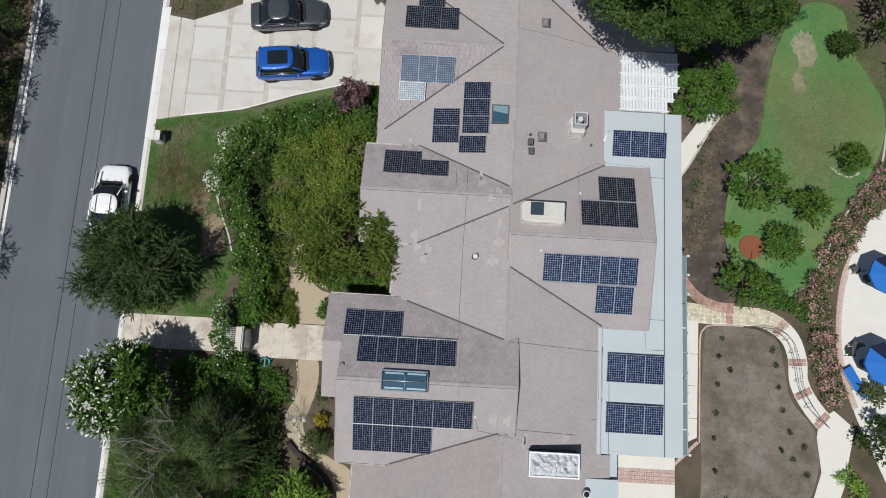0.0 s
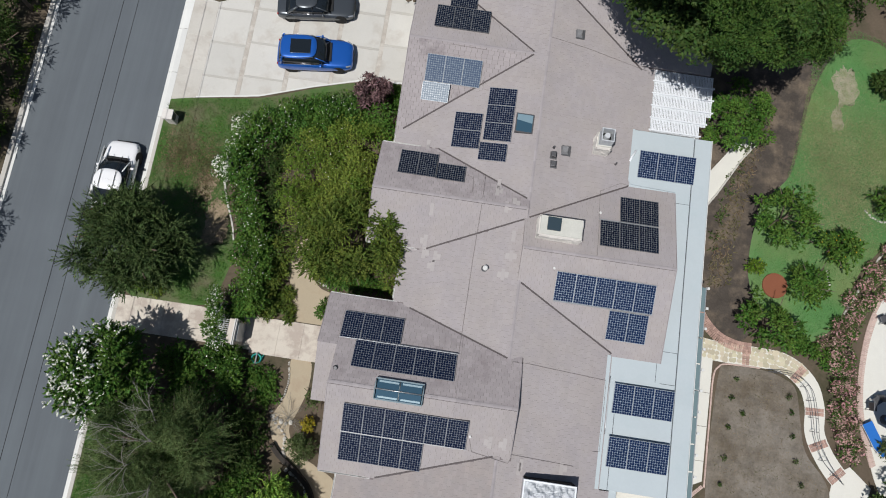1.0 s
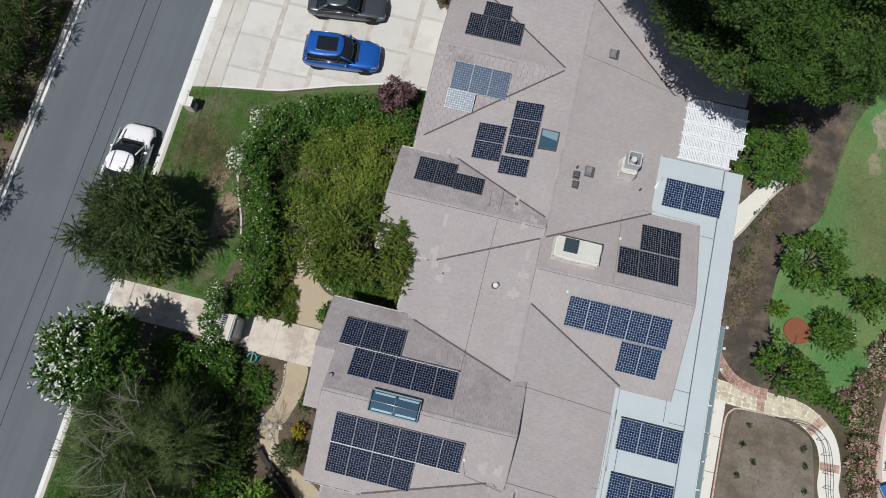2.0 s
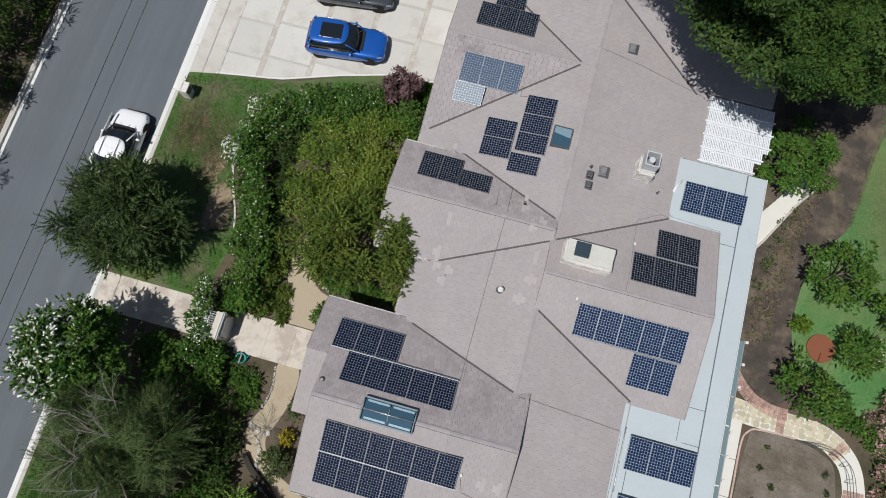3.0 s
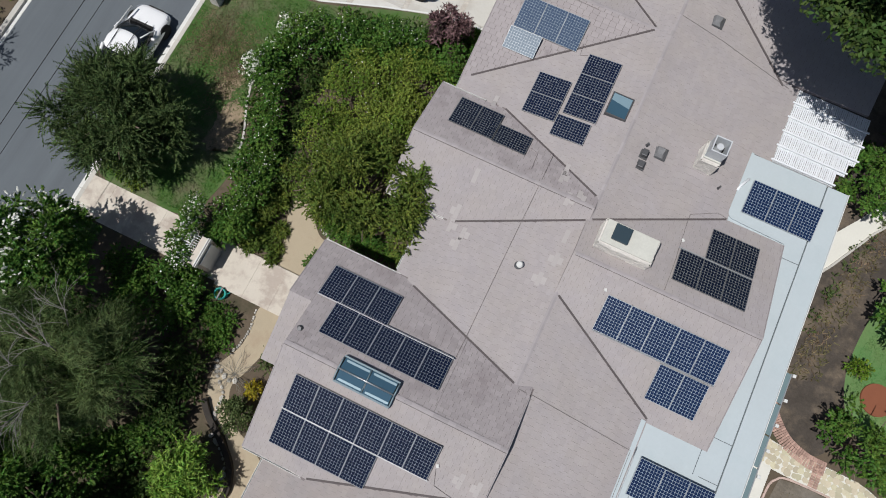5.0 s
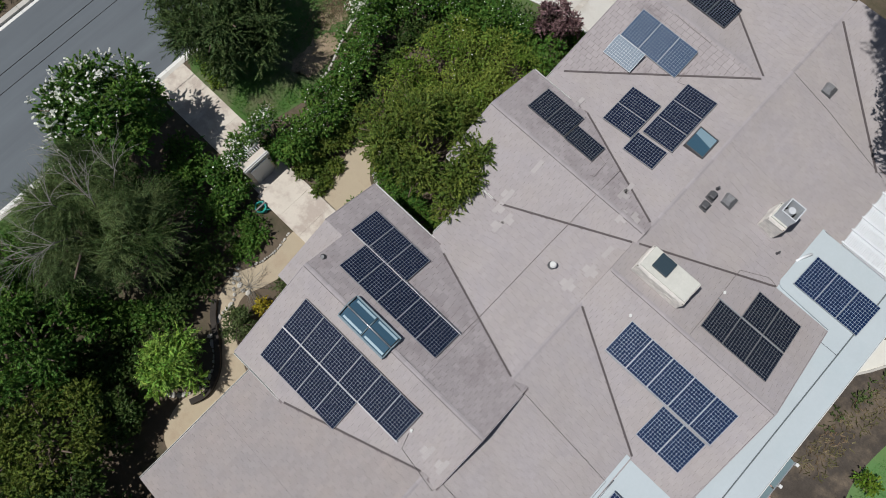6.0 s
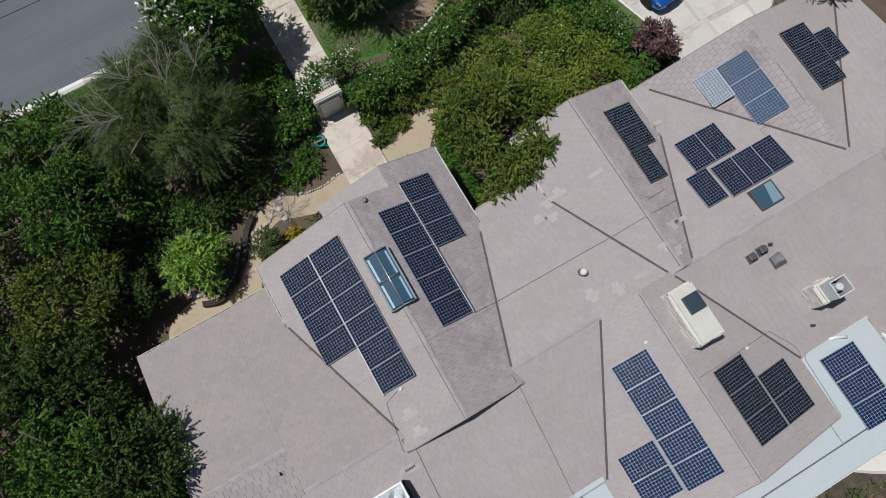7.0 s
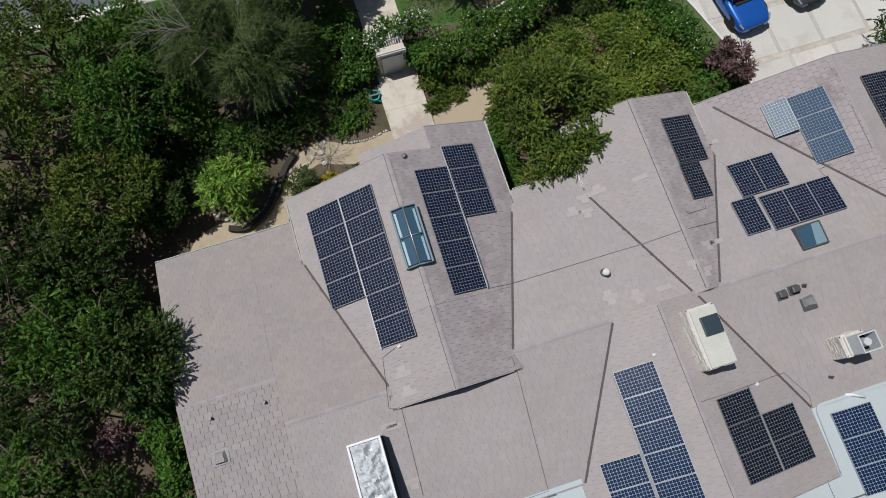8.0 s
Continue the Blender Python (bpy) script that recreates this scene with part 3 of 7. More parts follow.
stone_row("stone_border", "pale rounded rocks edging the gravel path", curve_through([(-3.9, 8.3), (-3.75, 7.2), (-3.2, 6.3), (-2.6, 6.0)], 8), 0.2)
stone_row("stone_border", "pale rounded rocks edging the gravel path", curve_through([(-4.1, 1.4), (-3.9, 0.3), (-4.2, -0.9)], 8), 0.11)
stone_row("stone_border", "white rocks heaped beside the lower gravel path", curve_through([(-4.6, -1.4), (-4.2, -2.0), (-3.6, -2.5), (-3.5, -3.4), (-3.3, -4.1)], 8), 0.22)
stone_row("stone_border", "pale rocks ringing the planting bed by the eave", curve_through([(-3.1, -4.4), (-2.2, -4.9), (-1.75, -5.8), (-2.0, -6.9), (-2.9, -7.6), (-4.0, -7.5)], 8), 0.2)
stone_row("stone_border", "white rocks scattered on the path", curve_through([(-4.4, -1.6), (-3.7, -1.9), (-3.2, -1.7)], 8), 0.24)

# ---- back garden ----
bed_soil = prism("planting_soil", curve_through([(18.9, 26), (26.2, 26), (25.3, 21), (24.2, 16), (22.4, 12), (22.7, 9.0), (21.8, 6.6), (20.2, 7.0), (19.3, 8.6), (18.9, 12), (18.9, 16)], 6, True), -0.04, 0.008, MULCH)
tagged(bed_soil, "dark mulched planting strip beside the house", "soil", kind="structure")
back = prism("back_lawn", curve_through([(26.05, 24.8), (25.05, 22.1), (24.5, 19.0), (24.0, 17.0), (22.5, 15.05), (21.95, 12.8), (21.85, 10.6), (22.4, 8.9), (23.4, 8.0), (25.2, 6.9), (27.2, 8.4), (28.4, 11.5), (30.6, 14.4), (32.0, 17.0), (32.3, 19.8), (31.4, 21.9), (30.3, 23.8), (29.9, 26.4), (27.6, 26.8)], 6, True), -0.03, 0.012, LAWN_BACK)
tagged(back, "green back lawn with a worn pale patch", "lawn", kind="structure")
circle = from_bm("clay_circle", cyl_bm(0.76, 0.74, -0.02, 0.09, 48), CLAY)
circle.location = (23.45, 10.1, 0)
tagged(circle, "round terracotta disc set in the lawn", "paving disc")
side_path = prism("side_path", [(18.7, 13.9), (19.5, 15.0), (20.9, 17.5), (21.9, 18.9), (22.3, 20.6), (21.5, 20.4), (20.3, 18.2), (19.0, 16.4), (18.5, 15.4)], -0.03, 0.03, POOL_DECK)
tagged(side_path, "pale concrete side path", "path", kind="structure")
ribbon("kerb_strip", [(18.85, 14.05), (19.6, 15.15), (21.0, 17.6), (22.0, 18.95)], 0.1, -0.02, 0.12, KERB, side_path)

dirt = prism("dirt_bed", curve_through([(20.5, 4.4), (21.0, 5.0), (23.1, 5.05), (24.3, 4.75), (25.0, 4.2), (25.3, 2.6), (25.7, 0.8), (27.0, -0.9), (27.1, -3.2), (26.0, -6.0), (24, -9.5), (20, -9.5), (20.2, -4), (20.2, 0)], 6, True), -0.04, 0.01, DIRT)
tagged(dirt, "bare grey dirt bed with small seedlings", "soil", kind="structure")
walk_e = thing("house_walk", "white concrete walk beside the house", "walkway", kind="structure")
slabs("slab", [(18.3, -2.4), (19.95, -1.6), (20.1, 5.2), (18.3, 5.4)], [18.3, 20.4], [-2.4, -0.5, 1.4, 3.3, 5.5], -0.05, 0.03, POOL_DECK, walk_e)
trims = thing("brick_edging", "red brick edging round the beds", "edging", kind="structure")
brick_me = mesh_of("brick", *(lambda bm: ([v.co.copy() for v in bm.verts], [[v.index for v in f.verts] for f in bm.faces]))((lambda b: (b.verts.ensure_lookup_table(), b.verts.index_update(), b)[2])(box_bm(-0.1, 0.1, -0.047, 0.047, -0.05, 0.045, 0.008))), BRICK)


brick_pale_me = brick_me.copy()
brick_pale_me.materials.clear()
brick_pale_me.materials.append(BRICK_PALE)


def bricks_along(line, parent, across=True, step=0.105, offset=0.0, me=brick_me):
    pts = [Vector(p) for p in line]
    travelled, due = 0.0, 0.0
    for a, b in zip(pts[:-1], pts[1:]):
        seg = (b - a).length
        w = math.degrees(math.atan2(b.y - a.y, b.x - a.x)) + (90 if across else 0)
        side = Vector((-(b - a).y, (b - a).x)) / max(seg, 1e-6)
        while due < travelled + seg:
            q = a + (b - a) * ((due - travelled) / seg) + side * offset
            put("brick", me, parent, m=pose(q.x, q.y, 0.0, 0, 0, w))
            due += step
        travelled += seg


bricks_along(curve_through([(20.1, -1.8), (20.15, 2), (20.2, 4.2), (20.45, 4.85), (21.0, 5.1), (22.9, 5.15)], 8), trims, False, 0.207, me=brick_pale_me)
bricks_along([(18.6, -3.2), (20.0, -1.85)], trims, me=brick_pale_me)
arc = curve_through([(18.95, 9.3), (19.25, 7.9), (20.2, 6.8), (21.3, 6.35), (22.3, 6.3)], 8)
bricks_along(arc, trims, offset=-0.1)
bricks_along(arc, trims, offset=0.11)
bricks_along(arc, trims, offset=-0.31)

flag_rng = random.Random(5)
flags = thing("flagstone_path", "tan flagstone path with pale mortar joints", "path", kind="structure")
centre = curve_through([(18.8, 5.9), (20.5, 5.75), (22.5, 5.75), (24.3, 5.6), (25.6, 4.7), (26.1, 3.4), (26.15, 2.0), (26.7, 0.8), (27.6, -0.3), (28.6, -0.9)], 8)
ribbon("mortar_bed", centre, 1.15, -0.04, 0.012, POOL_DECK, flags, "pale mortar bed")
pts = [Vector(p) for p in centre]
for a, b in zip(pts[:-1], pts[1:]):
    d = (b - a).normalized()
    nrm = Vector((-d.y, d.x))
    m_pt = (a + b) / 2
    if m_pt.x > 25.4:
        continue
    for k in (-0.4, -0.13, 0.14, 0.4):
        q = m_pt + nrm * (k + 0.05 * flag_rng.random()) + d * 0.12 * (flag_rng.random() - 0.5)
        s, w0, nside = 0.13 + 0.05 * flag_rng.random(), 6 * flag_rng.random(), flag_rng.choice((5, 6, 7))
        prism("flagstone", [(q.x + s * (0.8 + 0.4 * flag_rng.random()) * math.cos(w0 + 2 * math.pi * i / nside), q.y + s * (0.8 + 0.4 * flag_rng.random()) * math.sin(w0 + 2 * math.pi * i / nside)) for i in range(nside)], 0.0, 0.024 + 0.016 * flag_rng.random(), FLAGSTONE, flags)
for i, j in ((13, 15), (27, 30), (41, 42), (52, 53), (62, 64)):
    if j < len(pts):
        a, b = pts[i], pts[j]
        d = (b - a).normalized()
        for s in np.arange(-0.5, 0.51, 0.105):
            q = (a + b) / 2 + Vector((-d.y, d.x)) * s
            for off in (-0.11, 0.11):
                put("brick", brick_me, trims, m=pose(q.x + d.x * off, q.y + d.y * off, 0.0, 0, 0, math.degrees(math.atan2(d.y, d.x))))

# the low black rail that curves over the path
rail = thing("garden_rail", "low black double metal rail with rungs along the path", "rail")
ra = curve_through([(23.1, 5.0), (24.5, 4.9), (25.4, 4.2), (25.75, 2.8), (25.95, 1.6), (26.5, 0.4), (27.6, -0.6)], 8)
rb = curve_through([(23.1, 5.0), (24.6, 5.05), (25.65, 4.35), (26.05, 2.8), (26.2, 1.6), (26.75, 0.5), (27.6, -0.6)], 8)
for line in (ra, rb):
    tube("rail", [(x, y, 0.5) for x, y in line], 0.018, METAL_DARK, rail)
for i in range(4, len(ra) - 4, 5):
    tube("rung", [(*ra[i], 0.5), (*rb[i], 0.5)], 0.014, METAL_DARK, rail)
    tube("post", [(*ra[i], 0.0), (*ra[i], 0.5)], 0.018, METAL_DARK, rail)

pool = prism("pool_deck", curve_through([(29.2, 1.2), (28.7, 3.4), (28.75, 6.0), (29.2, 8.6), (30.4, 11.2), (32.0, 13.0), (38, 15), (42, 8), (40, -6), (33, -6), (30.0, -1.0)], 6, True), -0.04, 0.03, POOL_DECK)
tagged(pool, "bright cream concrete pool deck", "deck", kind="structure")
coping = thing("deck_edging", "pink brick band along the pool deck", "edging", kind="structure")
bricks_along(curve_through([(29.4, 0.6), (28.75, 2.8), (28.6, 5.0), (28.85, 7.4), (29.4, 9.4), (30.6, 11.8)], 8), coping, me=brick_pale_me)
bricks_along(curve_through([(29.6, 0.7), (28.95, 2.9), (28.8, 5.0), (29.05, 7.3), (29.6, 9.3)], 8), coping, offset=0.06, me=brick_pale_me)
junction = prism("garden_walk", [(27.3, -0.2), (28.2, 0.4), (29.4, -0.6), (29.0, -2.2), (28.6, -4.0), (27.6, -6.5), (26.0, -9), (24.9, -9), (26.4, -5.8), (27.3, -3.2), (27.1, -1.2)], -0.03, 0.026, POOL_DECK)
tagged(junction, "pale concrete garden walk", "path", kind="structure")
patio = thing("patio", "cream concrete patio with a red brick band", "patio", kind="structure")
box("slab", 14.6, 18.6, -3.55, -2.4, -0.05, 0.1, POOL_DECK, patio)
box("slab", 14.6, 18.6, -8.5, -4.35, -0.05, 0.1, POOL_DECK, patio)
for i in range(38):
    for k in range(4):
        put("brick", brick_pale_me, patio, m=pose(14.7 + i * 0.104, -4.25 + k * 0.21, 0.055, 0, 0, 90))


# ---- house ----
RIDGE_X, RIDGE_Z, MAIN = 8.0, 3.80, 0.145
house = thing("house", "long single-storey ranch house with low mauve-grey shingled roofs", "house")


def west(x, y):
    return RIDGE_Z - MAIN * (RIDGE_X - x)


def east(x, y):
    return RIDGE_Z - MAIN * (x - RIDGE_X)


def south_east(x, y):
    return RIDGE_Z - MAIN * (RIDGE_X - 6.25) - 0.078 * (x - 6.25)


def gable(y_ridge, z_ridge, slope):
    return lambda x, y: z_ridge - slope * abs(y - y_ridge)


H_Y, H_Z, H_S = 0.93, 4.82, 0.418          # entry wing
P_Y, P_Z, P_S = 11.5, 3.97, 0.324         # small west wing
E_Y, E_Z = 9.3, 4.27           # east wing
G_Y, G_Z, G_S = 20.72, 3.70, 0.19         # garage wing
p_wing, g_wing = gable(P_Y, P_Z, P_S), gable(G_Y, G_Z, G_S)


def h_wing(x, y):
    """The entry wing, whose ridge sags towards its east end."""
    d = abs(y - H_Y)
    return H_Z - H_S * d - 0.14 * max(0.0, x - 5.5) * max(0.0, 1 - d / 2.45)



def e_wing(x, y):
    return E_Z - (0.276 if y > E_Y else 0.262) * abs(y - E_Y)


def ne_wing(x, y):
    return 2.99 + 0.18 * (y - 21.0)


# name, plan rectangle, height, direction in which it falls, shingle width, course, material
PLANES = [
    ("roof_slope", (-0.02, 6.25, -9.6, -5.7), west, "-x", 0.31, 0.2, SHINGLE_SOUTH),
    ("roof_slope", (6.25, 14.02, -9.6, -5.7), south_east, "+x", 0.33, 0.24, SHINGLE_WORN),
    ("roof_slope", (-0.02, 8.0, -5.7, -1.0), west, "-x", 0.31, 0.2, SHINGLE_SOUTH),
    ("roof_slope", (1.45, 8.0, -1.0, 12.0), west, "-x", 0.31, 0.2, SHINGLE),
    ("roof_slope", (0.05, 8.0, 12.0, 26.6), west, "-x", 0.31, 0.2, SHINGLE),
    ("roof_slope", (8.0, 13.5, -5.7, 17.3), east, "+x", 0.31, 0.2, SHINGLE),
    ("roof_slope", (13.5, 14.02, -5.7, -2.5), east, "+x", 0.31, 0.2, SHINGLE),
    ("roof_slope", (8.0, 14.4, 17.3, 26.6), east, "+x", 0.31, 0.2, SHINGLE),
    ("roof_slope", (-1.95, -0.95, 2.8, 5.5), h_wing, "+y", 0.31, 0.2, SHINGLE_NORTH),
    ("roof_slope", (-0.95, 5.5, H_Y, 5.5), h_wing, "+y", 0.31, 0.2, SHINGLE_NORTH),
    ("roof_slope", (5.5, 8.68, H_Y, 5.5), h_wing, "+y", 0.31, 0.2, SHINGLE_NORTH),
    ("roof_slope", (-0.95, 5.5, -3.62, H_Y), h_wing, "-y", 0.31, 0.2, SHINGLE),
    ("roof_slope", (5.5, 8.68, -3.62, H_Y), h_wing, "-y", 0.31, 0.2, SHINGLE),
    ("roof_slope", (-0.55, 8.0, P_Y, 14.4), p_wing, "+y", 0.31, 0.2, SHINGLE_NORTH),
    ("roof_slope", (-0.55, 8.0, 8.6, P_Y), p_wing, "-y", 0.31, 0.2, SHINGLE),
    ("roof_slope", (7.9, 16.1, E_Y, 13.85), e_wing, "+y", 0.31, 0.2, SHINGLE),
    ("roof_slope", (7.9, 16.1, 4.35, E_Y), e_wing, "-y", 0.31, 0.2, SHINGLE),
    ("roof_slope", (0.0, 7.6, G_Y, 26.2), g_wing, "+y", 0.31, 0.2, SHINGLE),
    ("roof_slope", (0.0, 7.6, 15.1, G_Y), g_wing, "-y", 0.32, 0.25, SHINGLE_GARAGE),
    ("roof_slope", (8.0, 17.6, 21.25, 26.6), ne_wing, "-y", 0.31, 0.2, SHINGLE),
]


def roof_top(x, y, skip=None):
    z = -9.0
    for p in PLANES:
        x0, x1, y0, y1 = p[1]
        if p is not skip and x0 - 0.001 <= x <= x1 + 0.001 and y0 - 0.001 <= y <= y1 + 0.001:
            z = max(z, p[2](x, y))
    return z


shake = random.Random(11)


def shingle_faces(p, keep):
    """One low wedge for each shingle of a roof slope."""
    name, (x0, x1, y0, y1), zf, fall, w, course, material = p
    along_x = fall[1] == "y"
    a0, a1 = (x0, x1) if along_x else (y0, y1)
    b0, b1 = (y0, y1) if along_x else (x0, x1)
    down_is_low = fall[0] == "-"
    slope = abs(zf((x0 + x1) / 2, (y0 + y1) / 2 + 0.01) - zf((x0 + x1) / 2, (y0 + y1) / 2)) / 0.01 if along_x else MAIN
    step = course / math.sqrt(1 + slope * slope)
    out = []
    rows = int((b1 - b0) / step) + 1
    for j in range(rows):
        lo = b0 + j * step if down_is_low else b1 - j * step
        hi = min(lo + step, b1) if down_is_low else max(lo - step, b0)
        a = a0 - (0.5 * (j % 2) + 0.12 * shake.random()) * w
        while a < a1:
            s, e = max(a, a0), min(a + w * (0.93 + 0.14 * shake.random()), a1)
            a = e
            if e - s < 0.012:
                continue
            cx, cy = ((s + e) / 2, (lo + hi) / 2) if along_x else ((lo + hi) / 2, (s + e) / 2)
            if not keep(cx, cy):
                continue
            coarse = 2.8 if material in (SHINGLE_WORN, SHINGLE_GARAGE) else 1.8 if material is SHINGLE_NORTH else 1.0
            gap = 0.004 * coarse
            lift, drop = (0.0045 + 0.003 * shake.random()) * coarse, 0.006 * coarse * shake.random() * (1 if down_is_low else -1)
            corner = [(s + gap, lo - drop), (e - gap, lo - drop), (e - gap, hi), (s + gap, hi)]
            corner = [q if along_x else (q[1], q[0]) for q in corner]
            top = [(q[0], q[1], zf(min(max(q[0], x0), x1), min(max(q[1], y0), y1)) + (lift if i < 2 else 0.004)) for i, q in enumerate(corner)]
            low = [(q[0], q[1], q[2] - 0.03) for q in top[:2]]
            out.append(top + low)
    return out


WEDGE = [(0, 1, 2, 3), (0, 4, 5, 1), (0, 3, 4), (1, 5, 2)]


def wedge_data(items):
    v, f = [], []
    for it in items:
        o = len(v)
        v += it
        f += [tuple(o + i for i in q) for q in WEDGE]
    return v, f


for p in PLANES:
    name, (x0, x1, y0, y1), zf, fall, w, course, material = p
    corner = [(x0, y0), (x1, y0), (x1, y1), (x0, y1)]
    verts = [(x, y, zf(x, y)) for x, y in corner] + [(x, y, zf(x, y) - 0.16) for x, y in corner]
    faces = [(0, 1, 2, 3), (7, 6, 5, 4), (0, 4, 5, 1), (1, 5, 6, 2), (2, 6, 7, 3), (3, 7, 4, 0)]
    if x0 == 5.5:
        nx, ny = 8, 24
        grid = [(x0 + (x1 - x0) * i / nx, y0 + (y1 - y0) * j / ny) for i in range(nx + 1) for j in range(ny + 1)]
        verts = [(x, y, zf(x, y) - 0.006) for x, y in grid] + [(x, y, zf(x, y) - 0.16) for x, y in grid]
        cells = [(i * (ny + 1) + j, (i + 1) * (ny + 1) + j, (i + 1) * (ny + 1) + j + 1, i * (ny + 1) + j + 1) for i in range(nx) for j in range(ny)]
        rim = [i * (ny + 1) for i in range(nx + 1)] + [nx * (ny + 1) + j for j in range(1, ny + 1)] + [i * (ny + 1) + ny for i in range(nx - 1, -1, -1)] + list(range(ny - 1, 0, -1))
        faces = cells + [tuple(len(grid) + k for k in q[::-1]) for q in cells] + [(a, len(grid) + a, len(grid) + b, b) for a, b in zip(rim, rim[1:] + rim[:1])]
    slope_ob = part("roof_slope", verts, faces, DECK, house, "roof slope of small mauve-grey asphalt shingles")
    keep = lambda x, y: zf(x, y) > roof_top(x, y, p) - 0.03
    items = shingle_faces(p, keep)
    near = [it for it in items if -0.4 < it[0][0] < 6.5 and -3.3 < it[0][1] < -1.75] if p is PLANES[10] else []
    rest = [it for it in items if it not in near] if near else items
    v, f = wedge_data(rest)
    tagged(part("shingles", v, f, material, slope_ob), kind="stuff")
    for it in near[:240]:
        o = Vector(it[0])
        part("shingle", [Vector(q) - o for q in it], WEDGE, material, slope_ob, m=Matrix.Translation(o))

# small gabled roof over the entry porch, its south slope falling from the entry wing's north slope
def porch_z(x, y):
    return h_wing(x, 2.8) - 0.3 * (2.8 - y)


part("porch_roof", [(x, y, porch_z(x, y) + dz) for dz in (0.0, -0.16) for x, y in ((-1.95, -0.2), (-0.93, -0.2), (-0.93, 2.8), (-1.95, 2.8))],
     [(0, 1, 2, 3), (7, 6, 5, 4), (0, 4, 5, 1), (1, 5, 6, 2), (2, 6, 7, 3), (3, 7, 4, 0)], DECK, house, "small shingled porch roof")
tagged(part("porch_shingles", *wedge_data(shingle_faces(("porch", (-1.95, -0.93, -0.2, 2.8), porch_z, "-y", 0.31, 0.2, SHINGLE), lambda x, y: True)), SHINGLE, house), kind="stuff")


def ridge_caps(name, a, b, rise=0.014, w=0.17):
    """Overlapping cap shingles folded over a ridge, one object each."""
    a, b = Vector(a), Vector(b)
    n = max(1, int((b - a).length / 0.3))
    d = (b - a) / n
    side = Vector((-d.y, d.x, 0)).normalized() * w / 2
    u, lo, k = Vector((0, 0, rise + 0.012)), Vector((0, 0, rise)), Vector((0, 0, -0.018))
    q = d * 1.06
    me = mesh_of(name, [side + k + lo, lo, -side + k + lo, q + side + k + u, q + u, q - side + k + u], [(0, 1, 4, 3), (1, 2, 5, 4), (3, 4, 5)], RIDGE)
    for i in range(n):
        put(name, me, house, m=Matrix.Translation(a + d * i))
    # thin dark strip paints in the shadow line below the caps' edge
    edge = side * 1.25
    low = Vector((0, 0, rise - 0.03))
    part("cap_lap", [a - edge + low, b - edge + low, b - edge * 0.82 + low * 0.6, a - edge * 0.82 + low * 0.6, a - edge - Vector((0, 0, 0.08)), b - edge - Vector((0, 0, 0.08))], [(0, 1, 2, 3), (0, 4, 5, 1)], VALLEY_AND_SHADOW_LINE, house, "thin dark strip painted as the shadow line beside the ridge caps")


ridge_caps("ridge_cap", (8.0, -5.7, 3.80), (8.0, -1.7, 3.80))
ridge_caps("ridge_cap", (6.25, -9.6, south_east(6.25, 0)), (6.25, -5.7, south_east(6.25, 0)))
part("step_wall", [(6.25, -5.68, 3.3), (13.4, -5.68, 2.8), (13.4, -5.68, east(13.4, 0) - 0.02), (8.0, -5.68, 3.78), (6.25, -5.68, west(6.25, 0) - 0.02), (6.25, -5.6, 3.3), (13.4, -5.6, 2.8), (13.4, -5.6, east(13.4, 0) - 0.02), (8.0, -5.6, 3.78), (6.25, -5.6, west(6.25, 0) - 0.02)], [(0, 1, 2, 3, 4), (9, 8, 7, 6, 5), (0, 5, 6, 1)], RIDGE, house)
ridge_caps("ridge_cap", (8.0, 3.4, 3.80), (8.0, 26.6, 3.80))
ridge_caps("ridge_cap", (-0.95, H_Y, H_Z), (5.5, H_Y, H_Z), w=0.18)
ridge_caps("ridge_cap", (5.5, H_Y, H_Z), (8.68, H_Y, h_wing(8.68, H_Y)), w=0.18)
ridge_caps("ridge_cap", (-0.55, P_Y, P_Z), (7.9, P_Y, P_Z), w=0.17)
ridge_caps("ridge_cap", (8.0, E_Y, E_Z), (16.1, E_Y, E_Z), w=0.17)
ridge_caps("ridge_cap", (0.0, G_Y, G_Z), (7.4, G_Y, G_Z), w=0.17)


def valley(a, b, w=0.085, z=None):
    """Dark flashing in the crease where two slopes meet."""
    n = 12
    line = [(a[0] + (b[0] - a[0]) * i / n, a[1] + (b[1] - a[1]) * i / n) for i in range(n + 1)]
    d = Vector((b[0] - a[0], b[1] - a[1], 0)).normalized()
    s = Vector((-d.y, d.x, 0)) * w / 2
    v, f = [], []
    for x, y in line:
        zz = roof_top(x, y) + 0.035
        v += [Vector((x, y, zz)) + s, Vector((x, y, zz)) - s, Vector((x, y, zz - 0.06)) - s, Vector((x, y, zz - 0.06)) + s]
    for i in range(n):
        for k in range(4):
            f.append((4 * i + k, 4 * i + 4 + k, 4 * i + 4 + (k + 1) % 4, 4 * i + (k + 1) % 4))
    return part("valley_flashing", v, f, VALLEY_AND_SHADOW_LINE, house, "dark valley flashing")


def crossing(y_ridge, z_ridge, slope, side, x):
    """Where a wing's slope meets the main roof at x: y."""
    z = west(x, 0) if x <= RIDGE_X else east(x, 0)
    return y_ridge + side * (z_ridge - z) / slope


